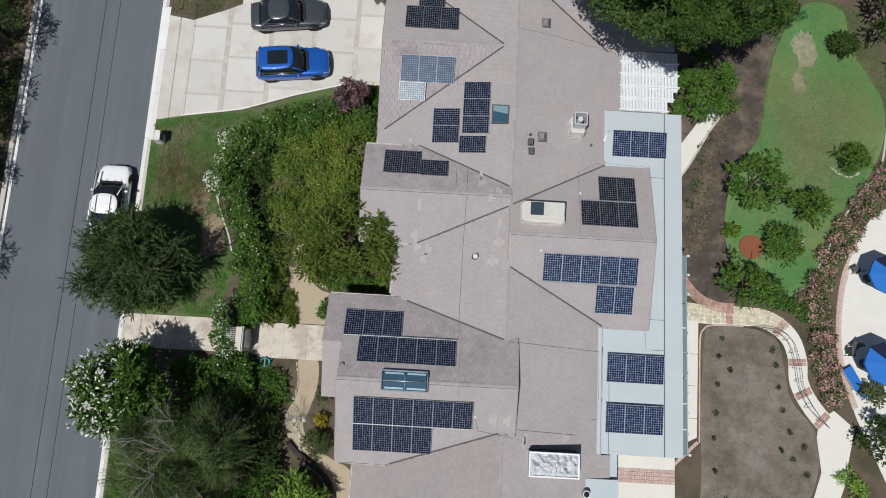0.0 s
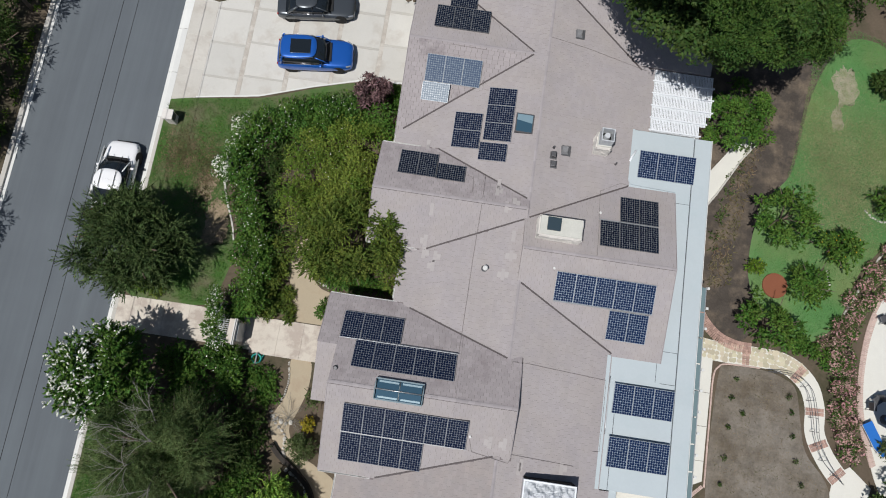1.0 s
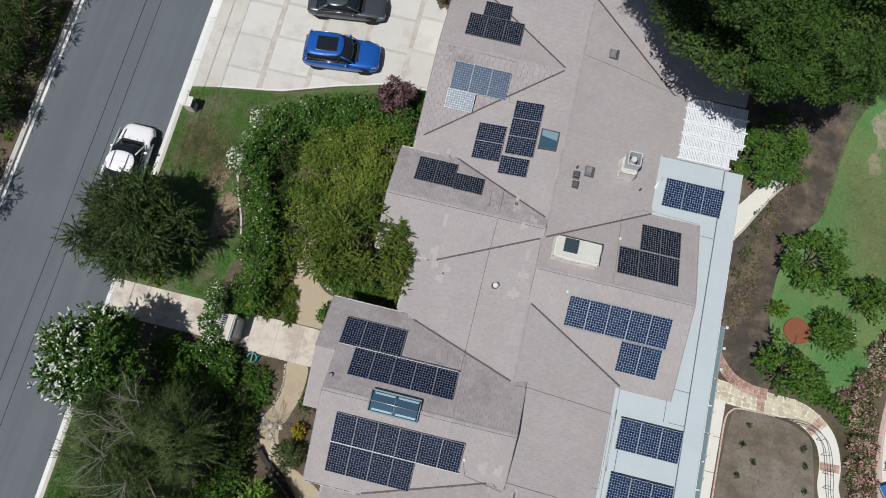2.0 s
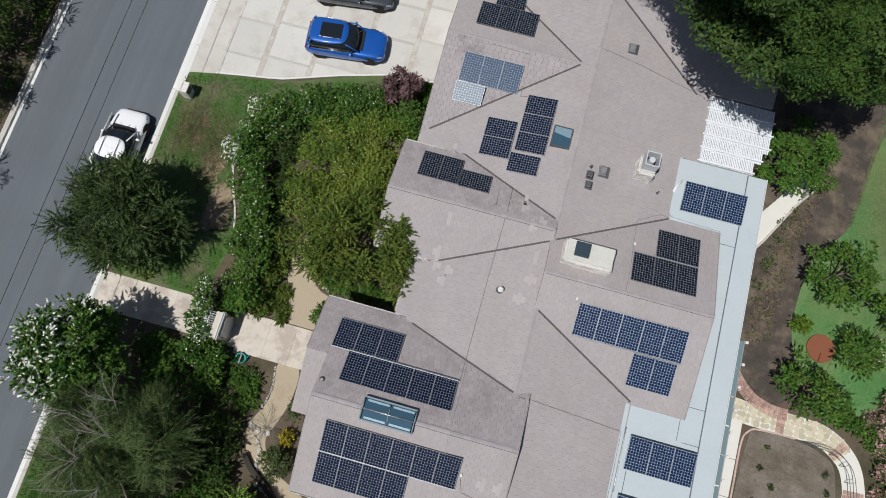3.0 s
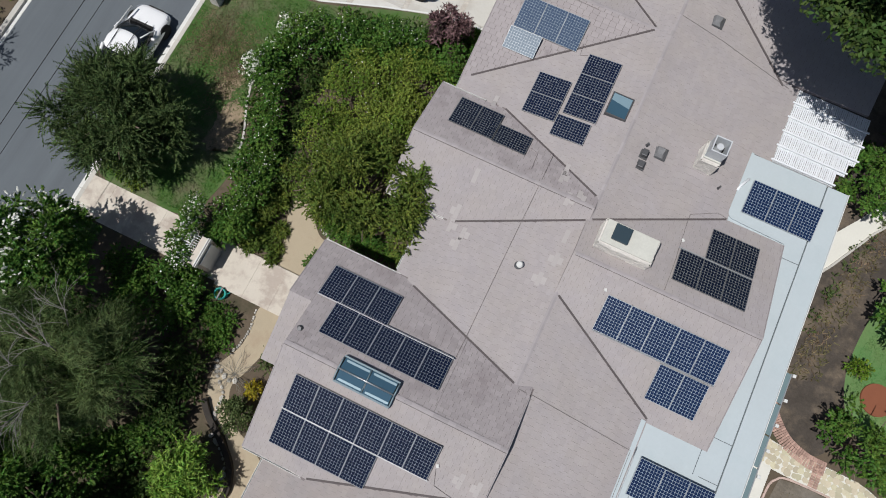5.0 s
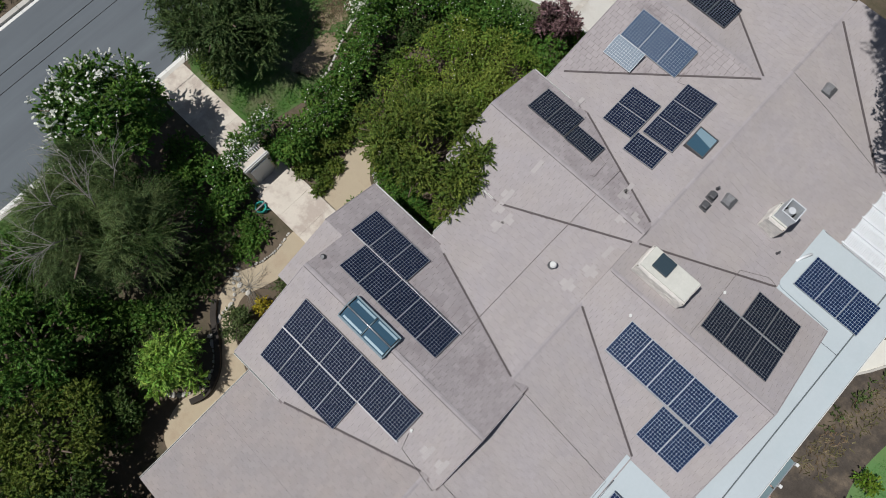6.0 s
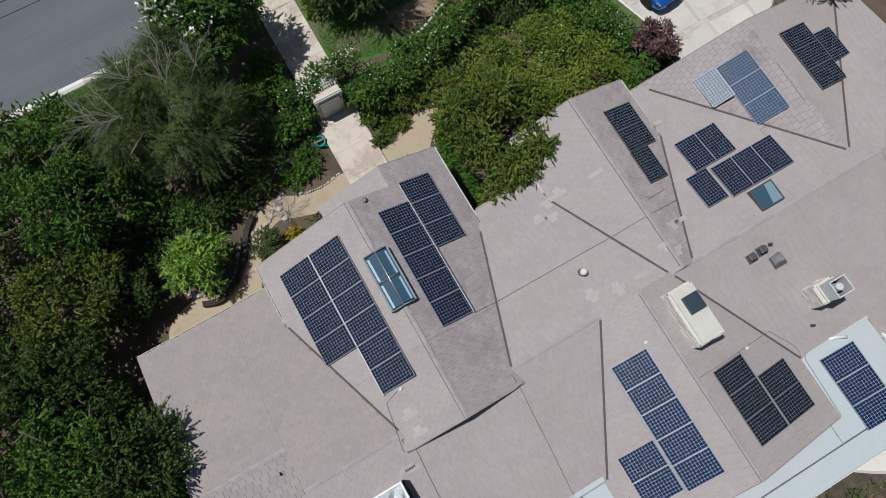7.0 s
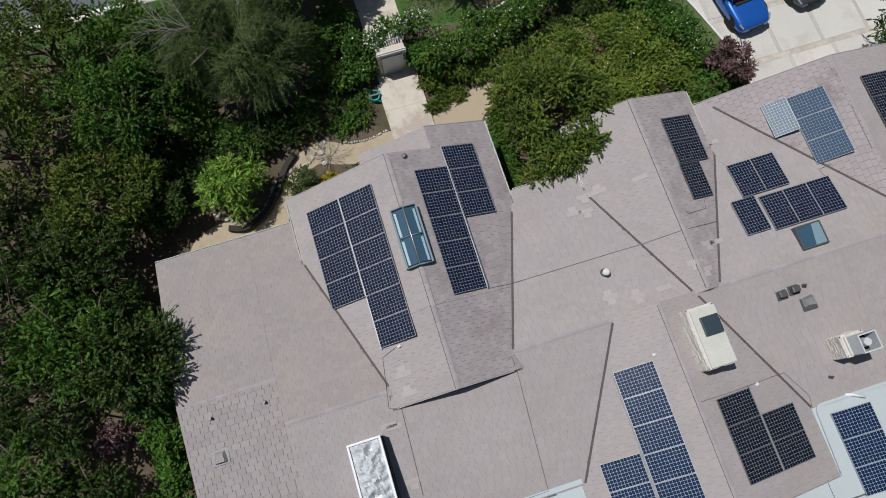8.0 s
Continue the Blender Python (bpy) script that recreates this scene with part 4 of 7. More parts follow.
for yr, zr, sl, side, xa, xb in ((H_Y, H_Z, H_S, 1, 2.4, 7.9), (H_Y, H_Z, H_S, -1, 2.0, 7.8), (P_Y, P_Z, P_S, 1, 2.6, 7.85), (P_Y, P_Z, P_S, -1, 2.6, 7.85),
                                 (E_Y, E_Z, 0.276, 1, 8.1, 13.45), (E_Y, E_Z, 0.262, -1, 8.1, 13.45), (G_Y, G_Z, G_S, -1, 0.4, 7.2), (G_Y, G_Z, G_S, 1, 0.4, 7.2)):
    valley((xa, crossing(yr, zr, sl, side, xa)), (xb, crossing(yr, zr, sl, side, xb)))
valley((13.6, 21.0), (8.15, 25.4))


def gutter(a, b, material=WHITE_PAINT, label="white painted eave gutter"):
    a, b = Vector(a), Vector(b)
    d = (b - a).normalized()
    s = Vector((-d.y, d.x, 0))
    prof = [(0.0, 0.0), (0.0, -0.11), (0.07, -0.11), (0.075, 0.0), (0.06, 0.0), (0.055, -0.09), (0.015, -0.09), (0.015, 0.0)]
    v = [p + s * u + Vector((0, 0, w)) for p in (a, b) for u, w in prof]
    f = [(i, (i + 1) % 8, 8 + (i + 1) % 8, 8 + i) for i in range(8)] + [tuple(range(8))[::-1], tuple(range(8, 16))]
    return part("gutter", v, f, material, house, label)


gutter((-0.02, -9.6, west(-0.02, 0) - 0.02), (-0.02, -3.65, west(-0.02, 0) - 0.02))
gutter((2.1, -3.62, h_wing(0, -3.62) - 0.02), (-0.95, -3.62, h_wing(0, -3.62) - 0.02))
gutter((-1.95, 5.5, h_wing(0, 5.5) - 0.02), (2.0, 5.5, h_wing(0, 5.5) - 0.02))
gutter((1.45, 5.7, west(1.45, 0) - 0.02), (1.45, 8.6, west(1.45, 0) - 0.02))
gutter((-0.55, 14.4, p_wing(0, 14.4) - 0.02), (1.6, 14.4, p_wing(0, 14.4) - 0.02))
gutter((2.3, 8.6, p_wing(0, 8.6) - 0.02), (-0.55, 8.6, p_wing(0, 8.6) - 0.02))
gutter((0.05, 14.5, west(0.05, 0) - 0.02), (0.05, 15.2, west(0.05, 0) - 0.02))


def wall(x0, x1, y0, y1, top):
    box("wall", x0, x1, y0, y1, 0.0, top, STUCCO, house, "cream stucco wall")


for x0, x1, y0, y1 in ((0.3, 13.0, -9.1, -8.9), (0.3, 0.5, -8.9, -3.1), (1.9, 2.1, 5.2, 8.9), (0.3, 0.5, 14.1, 26.2), (0.5, 13.4, 26.0, 26.2), (12.8, 13.0, -8.9, -2.6), (16.8, 17.0, -2.3, 17.0), (13.0, 16.8, -2.4, -2.2), (13.0, 17.0, 17.0, 17.2), (13.2, 13.4, 17.2, 26.0)):
    wall(x0, x1, y0, y1, 2.52)
for x0, x1, y0, y1 in ((-0.6, -0.4, -3.2, 5.0), (-0.4, 2.1, 5.0, 5.2), (-0.4, 1.5, -3.4, -3.2), (0.0, 0.2, 9.1, 14.0), (0.2, 2.0, 8.9, 9.1), (0.2, 1.2, 14.0, 14.1)):
    wall(x0, x1, y0, y1, 2.72)
# gable fields above the wing walls
for x, yr, zf, half in ((-0.5, H_Y, h_wing, 4.1), (0.1, P_Y, p_wing, 2.5), (0.4, G_Y, g_wing, 5.2)):
    zt = [zf(0, yr) - 0.17, 2.52 if half > 5 else 2.72]
    part("gable_wall", [(x - 0.1, yr - half, zt[1]), (x - 0.1, yr + half, zt[1]), (x - 0.1, yr, zt[0]), (x + 0.1, yr - half, zt[1]), (x + 0.1, yr + half, zt[1]), (x + 0.1, yr, zt[0])],
         [(2, 1, 0), (3, 4, 5), (0, 1, 4, 3), (1, 2, 5, 4), (2, 0, 3, 5)], STUCCO, house)
# upstand where the entry wing ends above the main ridge, its shade painted black
part("gable_end", [(8.62, 3.3, 3.7), (8.62, -1.4, 3.7), (8.62, H_Y, 4.2), (8.5, 3.3, 3.7), (8.5, -1.4, 3.7), (8.5, H_Y, 4.2)],
     [(0, 1, 2), (5, 4, 3), (0, 2, 5, 3), (1, 4, 5, 2)], BLACK, house, "recessed gable end painted black for its shade")
# verge boards along the rakes
for xa, zf, yr, ylo, yhi in ((-0.97, h_wing, H_Y, -3.62, H_Y), (-1.97, h_wing, H_Y, 2.8, 5.5), (-0.57, p_wing, P_Y, 8.6, 14.4), (16.12, e_wing, E_Y, 4.35, 13.85), (8.7, h_wing, H_Y, -1.5, 3.2), (-0.02, g_wing, G_Y, 15.1, 26.2)):
    pts3 = sorted({ylo, yhi, min(max(yr, ylo), yhi)})
    v = [(xa + dx, y, zf(xa, y) + dz) for y in pts3 for dx, dz in ((-0.015, 0.012), (0.015, 0.012), (0.015, -0.16), (-0.015, -0.16))]
    f = [(4 * i + k, 4 * i + (k + 1) % 4, 4 * i + 4 + (k + 1) % 4, 4 * i + 4 + k) for i in range(len(pts3) - 1) for k in range(4)] + [(0, 1, 2, 3), tuple(4 * (len(pts3) - 1) + k for k in range(4))]
    part("verge_board", v, f, RIDGE, house)

# newer shingles laid as pale repairs
mend = random.Random(21)
for x, y in ((2.6, 8.75), (2.6, 8.1), (3.2, 7.45), (3.25, 7.95), (6.1, 12.0), (6.15, 12.4), (7.1, 11.4), (6.7, 11.1), (7.3, 9.6), (7.3, 8.5), (7.0, 7.45), (9.1, -2.3), (9.2, -2.1), (11.3, -2.0), (7.45, -1.2), (8.2, -1.2), (2.7, 10.4), (1.9, 14.3)):
    cells = [(0, 0), (1, 0)] + ([(0.5, 1)] if mend.random() > 0.5 else []) + ([(0.4, -1)] if mend.random() > 0.6 else [])
    items = []
    for i, j in cells:
        cx, cy = (x + j * 0.2, y + i * 0.31)
        q = [(cx, cy), (cx + 0.198, cy), (cx + 0.198, cy + 0.308), (cx, cy + 0.308)]
        items.append([(a, b, roof_top(a, b) + 0.02) for a, b in q] + [(a, b, roof_top(a, b) + 0.004) for a, b in q])
    v, f = [], []
    for it in items:
        o = len(v)
        v += it
        f += [tuple(o + i for i in k) for k in ((0, 1, 2, 3), (0, 4, 5, 1), (1, 5, 6, 2), (2, 6, 7, 3), (3, 7, 4, 0))]
    part("repair_patch", v, f, SHINGLE_PATCH, house, "pale new shingles")

# ---- flat east roof ----
flat = thing("flat_roof", "pale blue-grey membrane roof with dark seams", "roof", kind="structure")
FZ = 2.96
box("membrane", 13.42, 16.98, -2.45, 17.3, FZ - 0.14, FZ, MEMBRANE, flat, bevel=0.02)
box("membrane", 17.05, 18.0, -2.45, 17.3, FZ - 0.2, FZ - 0.05, MEMBRANE, flat, bevel=0.02)
box("fascia", 18.0, 18.03, -2.47, 17.32, FZ - 0.26, FZ - 0.03, WHITE_PAINT, flat)
box("seam_channel", 16.985, 17.045, -2.45, 17.3, FZ - 0.2, FZ - 0.12, MEMBRANE_SEAM, flat)
for y in (2.95 + 0.35, 13.3, 5.0):
    box("seam", 16.15 if y != 3.3 else 15.8, 16.98, y, y + 0.025, FZ, FZ + 0.004, MEMBRANE_SEAM, flat)
box("seam", 15.9, 15.925, 3.3, 4.9, FZ, FZ + 0.004, MEMBRANE_SEAM, flat)
box("seam", 13.9, 13.93, -2.45, 1.4, FZ, FZ + 0.004, MEMBRANE_SEAM, flat)
box("apron_strip", 13.25, 13.44, -2.45, 4.4, FZ - 0.05, FZ + 0.09, MEMBRANE, flat)
prism("apron_strip", [(13.42, 17.3), (13.42, 14.3)] + [(13.72 - 0.3 * math.cos(a * 0.262), 14.3 - 0.3 * math.sin(a * 0.262)) for a in range(1, 6)] + [(13.72, 14.0), (16.1, 13.9), (16.1, 14.02), (13.75, 14.12), (13.54, 14.3), (13.54, 17.3)], FZ - 0.05, FZ + 0.08, MEMBRANE, flat)

# glazed awning along the flat roof's edge
awning = thing("glazed_awning", "narrow glazed awning strip with white lamp caps", "awning")
box("frame", 18.05, 18.09, -2.35, 8.9, 2.62, 2.68, METAL_GREY, awning)
box("frame", 18.40, 18.44, -2.35, 8.9, 2.50, 2.56, METAL_GREY, awning)
AWN_GLASS = glossy("awning_glass", (0.18, 0.25, 0.26), 0.15, spec=0.6)
for i in range(8):
    y = -2.35 + i * 1.406
    part("pane", [(18.08, y + 0.03, 2.66), (18.41, y + 0.03, 2.54), (18.41, y + 1.37, 2.54), (18.08, y + 1.37, 2.66), (18.08, y + 0.03, 2.645), (18.41, y + 0.03, 2.525), (18.41, y + 1.37, 2.525), (18.08, y + 1.37, 2.645)],
         [(0, 1, 2, 3), (7, 6, 5, 4), (0, 4, 5, 1), (1, 5, 6, 2), (2, 6, 7, 3), (3, 7, 4, 0)], AWN_GLASS, awning)
for i in range(11):
    y = -2.3 + i * 1.115
    box("lamp_cap", 18.46, 18.6, y - 0.07, y + 0.07, 2.5, 2.62, WHITE_PAINT, awning, bevel=0.02)
    box("bracket", 18.03, 18.48, y - 0.02, y + 0.02, 2.46, 2.5, METAL_GREY, awning)
    box("post", 18.5, 18.56, y - 0.03, y + 0.03, 0.0, 2.5, WHITE_PAINT, awning)

# slatted patio cover
cover = thing("patio_cover", "white slatted patio cover on cross rafters with a stepped edge", "patio cover")
x, k = 14.36, 0
while x < 17.85:
    ys0 = 17.42 if x < 17.2 else 18.1 if x < 17.55 else 18.75
    sag = 0.006 * math.sin(k * 2.3)
    box("slat", x, x + 0.066, ys0, 21.24, 2.82 - 0.02 * (x - 14.35) + sag, 2.855 - 0.02 * (x - 14.35) + sag, SLAT_WHITE, cover)
    x, k = x + 0.088, k + 1
for j in range(5):
    ya = 17.44 + j * 0.76
    xe = 17.3 if j == 0 else 17.62 if j == 1 else 17.92
    box("rafter", 14.35, xe, ya, ya + 0.06, 2.64, 2.74, SLAT_WHITE, cover)
    box("batten", 14.33, xe + 0.02, ya, ya + 0.075, 2.865, 2.92, SLAT_WHITE, cover)
for x, y in ((17.1, 17.6), (17.7, 21.0), (14.5, 21.0)):
    box("post", x - 0.05, x + 0.05, y - 0.05, y + 0.05, 0.0, 2.64, SLAT_WHITE, cover)
box("beam", 17.02, 17.12, 17.4, 21.2, 2.53, 2.635, SLAT_WHITE, cover)

# ---- solar panels ----
PW, PH = 1.046, 1.559
SHEET_DIM = glossy("dim_backsheet", (0.2, 0.215, 0.225), 0.3)
FRAME_DIM = surface("dull_frame", (0.15, 0.155, 0.16), 0.45, 0.05, metal=0.3)


def panel_mesh_parts(cols, rows, cell_mat, sheet_mat, frame_mat):
    """Meshes of one panel lying flat, its lower left corner at 0, 0."""
    fr = bmesh.new()
    t = 0.011
    for b in ((0, PW, 0, t), (0, PW, PH - t, PH), (0, t, t, PH - t), (PW - t, PW, t, PH - t)):
        box_bm(*b, 0.0, 0.046, bm=fr)
    me_f = bpy.data.meshes.new("frame")
    fr.to_mesh(me_f)
    fr.free()
    me_f.materials.append(frame_mat)
    sheet = mesh_of("backsheet", [(t, t, 0.034), (PW - t, t, 0.034), (PW - t, PH - t, 0.034), (t, PH - t, 0.034)], [(0, 1, 2, 3)], sheet_mat)
    v, f = [], []
    px, py = (PW - 2 * t - 0.008) / cols, (PH - 2 * t - 0.008) / rows
    for i in range(cols):
        for j in range(rows):
            xa, ya = t + 0.004 + i * px + 0.005, t + 0.004 + j * py + 0.005
            xb, yb = xa + px - 0.010, ya + py - 0.010
            c = 0.014
            o = len(v)
            v += [(xa + c, ya, 0.038), (xb - c, ya, 0.038), (xb, ya + c, 0.038), (xb, yb - c, 0.038), (xb - c, yb, 0.038), (xa + c, yb, 0.038), (xa, yb - c, 0.038), (xa, ya + c, 0.038)]
            f.append(tuple(range(o, o + 8)))
    cells = mesh_of("cell_grid", v, f, cell_mat)
    return me_f, sheet, cells


PANELS = {
    "black": (panel_mesh_parts(8, 12, CELL_MONO, SHEET_GREY, FRAME_GREY), "black-framed solar panel with dark square cells on the shingles"),
    "dark": (panel_mesh_parts(8, 12, CELL_BLACK, SHEET_DIM, FRAME_DIM), "all-black solar panel on the shingles"),
    "navy": (panel_mesh_parts(8, 12, CELL_NAVY, SHEET_WHITE, FRAME_SILVER), "silver-framed solar panel with navy cells and white gaps"),
    "poly": (panel_mesh_parts(8, 12, CELL_POLY, SHEET_POLY, FRAME_SILVER), "blue solar panel, sky reflection in its cell colour, with a silver frame"),
    "pale": (panel_mesh_parts(8, 12, CELL_PALE, SHEET_PALE, FRAME_SILVER), "pale solar panel, sky reflection in its cell colour, with a silver frame"),
}


def solar(kind, x, y, zf, slope_dir, rows, group, landscape=False, tilt=None, lean=0.0):
    """Rows of panels; x, y is the upper left corner seen from above, slope_dir the way the roof falls; zf gives the roof's height."""
    (fr, sh, ce), label = PANELS[kind]
    for dx, dy, count in rows:
        for k in range(count):
            w, h = (PH, PW) if landscape else (PW, PH)
            cx, cy = x + dx, y - dy
            if slope_dir in "+y-y":
                g = (zf(cx, cy) - zf(cx, cy - 0.2)) / 0.2 if tilt is None else math.tan(radians(tilt))
                ang = math.atan(g)
                cx += k * (w + 0.014)
                ylow = cy - h * math.cos(ang)
                zlow = zf(cx, ylow) + (0.09 if tilt is None else 0.07)
                m = pose(cx, ylow, zlow, math.degrees(ang), 0, 0) @ pose(0, 0, 0, 0, lean, 0)
            else:
                g = (zf(cx + 0.2, cy) - zf(cx, cy)) / 0.2
                ang = math.atan(g)
                yy = cy - k * (h + 0.014) - h
                m = pose(cx, yy, zf(cx, yy) + 0.09, 0, -math.degrees(ang), 0)
            if landscape:
                m = m @ pose(PH, 0, 0, 0, 0, 90)
            e = thing("solar_panel", label, "solar panel", group)
            e.matrix_world = m
            put("frame", fr, e)
            put("backsheet", sh, e)
            tagged(put("cell_grid", ce, e), kind="stuff")
            for a in (0.25, PW - 0.25):
                box("mount_rail", a - 0.02, a + 0.02, 0.02, PH - 0.02, -0.06, 0.0, METAL_GREY, e)


solar("black", 0.0, 0.0, h_wing, "-y", [(0, 0, 6), (0, 1.46, 4)], "entry wing south array")
solar("black", -0.89, 4.62, h_wing, "+y", [(0, 0, 3)], "entry wing north array")
solar("black", 0.0, 3.25, h_wing, "+y", [(0, 0, 5)], "entry wing north array")
solar("navy", 9.9, 8.3, e_wing, "-y", [(0, 0, 5), (3.05, 1.6, 2)], "east wing south array")
solar("dark", 11.96, 11.5, e_wing, "+y", [(0, 0, 3), (1.06, -1.58, 2)], "east wing north array")
solar("black", 5.0, 18.36, west, "-x", [(0, 0, 3)], "main roof array", True)
solar("black", 3.28, 16.72, west, "-x", [(0, 0, 2)], "main roof array", True)
solar("black", 4.87, 15.05, west, "-x", [(0, 0, 1)], "main roof array", True)
solar("dark", 0.6, 14.0, p_wing, "+y", [(0, 0, 2)], "west wing array")
solar("dark", 2.75, 13.47, p_wing, "+y", [(0, 0, 1)], "west wing array", True)
solar("poly", 1.2, 19.8, g_wing, "-y", [(0, 0, 3)], "garage array", tilt=12.5)
solar("pale", 1.15, 18.2, g_wing, "-y", [(0, 0, 1)], "garage array", True, tilt=17, lean=-2)
solar("dark", 1.28, 23.1, g_wing, "+y", [(0, 0, 3)], "garage north array")
solar("dark", 2.0, 24.15, g_wing, "+y", [(0, 0, 1)], "garage north array", True)
# bright rails left showing between rows of panels
def bright_rail(x0, x1, y, zf, lift=0.12):
    e = thing("panel_rail", "silver mounting rail between two rows of panels", "rail", "panel rails")
    box("bar", x0, x1, y - 0.018, y + 0.018, zf(0, y) + lift - 0.02, zf(0, y) + lift + 0.012, FRAME_GREY, e)


bright_rail(-0.02, 6.4, -1.447, h_wing, 0.135)
bright_rail(-0.9, 5.35, 3.215, h_wing, 0.135)
bright_rail(9.9, 15.2, 6.745, e_wing, 0.135)
bright_rail(11.85, 15.05, 11.54, e_wing, 0.135)
flat_z = lambda x, y: FZ
for x, y in ((13.9, 16.02), (13.74, 2.99), (13.7, 0.27)):
    solar("navy", x, y, flat_z, "-y", [(0, 0, 3)], "flat roof array", tilt=7)


for x, y, zf in ((9.72, 8.42, e_wing), (11.95, 11.95, e_wing), (5.2, 2.9, h_wing), (6.5, -0.75, h_wing)):
    jb = thing("junction_box", "small white electrical junction box on the roof", "junction box", "junction boxes", at=(x, y, zf(x, y)), rz=25)
    box("case", -0.045, 0.045, -0.06, 0.06, 0.0, 0.08, WHITE_PAINT, jb, bevel=0.012)
    box("lid", -0.05, 0.05, -0.065, 0.065, 0.081, 0.09, WHITE_PAINT, jb)
pipe = thing("white_pipe", "short white plastic pipe lying on the flat roof", "pipe")
tube("pipe", [(13.42, 15.35, FZ + 0.07), (13.5, 15.6, FZ + 0.07), (13.72, 16.05, FZ + 0.09)], 0.055, SLAT_WHITE, pipe, n=10)

# ---- roof fixtures ----
def chimney(name, label, x0, x1, y0, y1, top, flue):
    e = thing(name, label, "chimney")
    base = min(roof_top(x, y) for x in (x0, x1) for y in (y0, y1)) - 0.1
    box("core", x0 + 0.05, x1 - 0.05, y0 + 0.05, y1 - 0.05, base, top - 0.06, STONE_WHITE, e)
    g = random.Random(len(name) + int(x0))
    z = base
    while z < top - 0.1:
        hgt = 0.06 + 0.04 * g.random()
        hgt = min(hgt, top - 0.06 - z)
        for side in range(4):
            length = (x1 - x0) if side % 2 == 0 else (y1 - y0)
            a = 0.0
            while a < length - 0.02:
                w = min(0.12 + 0.2 * g.random(), length - a)
                out = 0.028 * g.random()
                if side == 0:
                    b = (x0 + a, x0 + a + w - 0.012, y0 - out, y0 + 0.06)
                elif side == 2:
                    b = (x0 + a, x0 + a + w - 0.012, y1 - 0.06, y1 + out)
                elif side == 1:
                    b = (x1 - 0.06, x1 + out, y0 + a, y0 + a + w - 0.012)
                else:
                    b = (x0 - out, x0 + 0.06, y0 + a, y0 + a + w - 0.012)
                box("stone", *b, z, z + hgt - 0.012, STONE_WHITE, e)
                a += w
        z += hgt
    return e


COVER_GLASS = glossy("flue_cover_glass", (0.035, 0.055, 0.068), 0.2, spec=0.7)
c1 = chimney("chimney", "wide white stone chimney with a dark square flue cover", 8.54, 10.84, 9.88, 11.0, 4.95, 1)
box("cap", 8.6, 10.82, 10.0, 11.0, 4.86, 4.96, CAP_STONE, c1, "white cap slab", bevel=0.02)
box("flue_cover", 8.95, 9.66, 10.22, 10.93, 4.97, 5.10, COVER_GLASS, c1, "dark blue-grey glazed flue cover", bevel=0.03)
c2 = chimney("chimney", "white stone chimney with a square metal spark cap", 11.2, 12.02, 15.35, 16.3, 4.3, 1)
box("cap", 11.24, 12.0, 15.48, 16.3, 4.24, 4.32, CAP_STONE, c2, bevel=0.02)
cap = bmesh.new()
for b in ((11.28, 11.98, 15.55, 15.6), (11.28, 11.98, 16.24, 16.29), (11.28, 11.33, 15.6, 16.24), (11.93, 11.98, 15.6, 16.24)):
    box_bm(*b, 4.3, 5.0, bm=cap)
from_bm("spark_cap", cap, FOIL, c2, "square galvanised surround")
# black plate closing the inside of the surround
box("flue_well", 11.335, 11.925, 15.605, 16.235, 4.325, 4.335, BLACK, c2, "black plate inside the surround")
fl = from_bm("flue", cyl_bm(0.2, 0.15, 4.3, 4.86, 24), FOIL, c2)
fl.location = (11.62, 15.93, 0)


VENT_METAL = surface("weathered_vent_metal", (0.21, 0.21, 0.215), 0.6, 0.3, 5, 30, 0.1, metal=0.3)


def dormer_vent(x, y, zf, rz, hood=VENT_METAL, label="weathered grey metal slant-back roof vent"):
    e = thing("roof_vent", label, "vent", "roof vents", at=(x, y, zf(x, y) + 0.02), rz=rz)
    v = [(-0.22, -0.2, 0), (0.22, -0.26, 0), (0.22, 0.26, 0), (-0.22, 0.2, 0), (-0.1, -0.12, 0.14), (0.2, -0.16, 0.17), (0.2, 0.16, 0.17), (-0.1, 0.12, 0.14)]
    part("hood", v, [(4, 5, 6, 7), (0, 1, 5, 4), (1, 2, 6, 5), (2, 3, 7, 6), (3, 0, 4, 7)], hood, e)
    box("flange", -0.3, 0.3, -0.32, 0.32, -0.01, 0.012, METAL_DARK, e)


dormer_vent(9.62, 15.2, east, 90)
dormer_vent(9.66, 22.35, east, 90)
dormer_vent(8.4, -8.4, south_east, 0, SHINGLE_WORN, "shingle-coloured slant-back roof vent")


def pipe_vent(x, y, r, h, material, label, cap_mat=None):
    e = thing("vent_pipe", label, "vent pipe", at=(x, y, roof_top(x, y) - 0.02))
    from_bm("pipe", cyl_bm(r, r, 0, h, 16), material, e, smooth=False)
    from_bm("collar", cyl_bm(r * 1.9, r * 1.15, 0.0, 0.07, 16), METAL_DARK, e)
    if cap_mat:
        c = from_bm("cap", cyl_bm(r * 1.35, r * 0.8, h, h + 0.07, 16), cap_mat, e)


pipe_vent(6.12, 7.95, 0.11, 0.3, WHITE_PAINT, "white round roof vent with a domed cap", WHITE_PAINT)
for x, y, h in ((9.0, 14.8, 0.3), (9.05, 14.28, 0.22)):
    e = thing("box_vent", "small dark metal box vent", "vent", "box vents", at=(x, y, east(x, y)))
    box("hood", -0.13, 0.13, -0.16, 0.16, 0.03, h, METAL_DARK, e, bevel=0.03)
    box("flange", -0.2, 0.2, -0.22, 0.22, -0.01, 0.03, METAL_DARK, e)
pipe_vent(8.97, 15.25, 0.05, 0.25, METAL_DARK, "thin dark vent pipe")
pipe_vent(12.6, 15.0, 0.04, 0.3, METAL_DARK, "thin dark vent pipe")
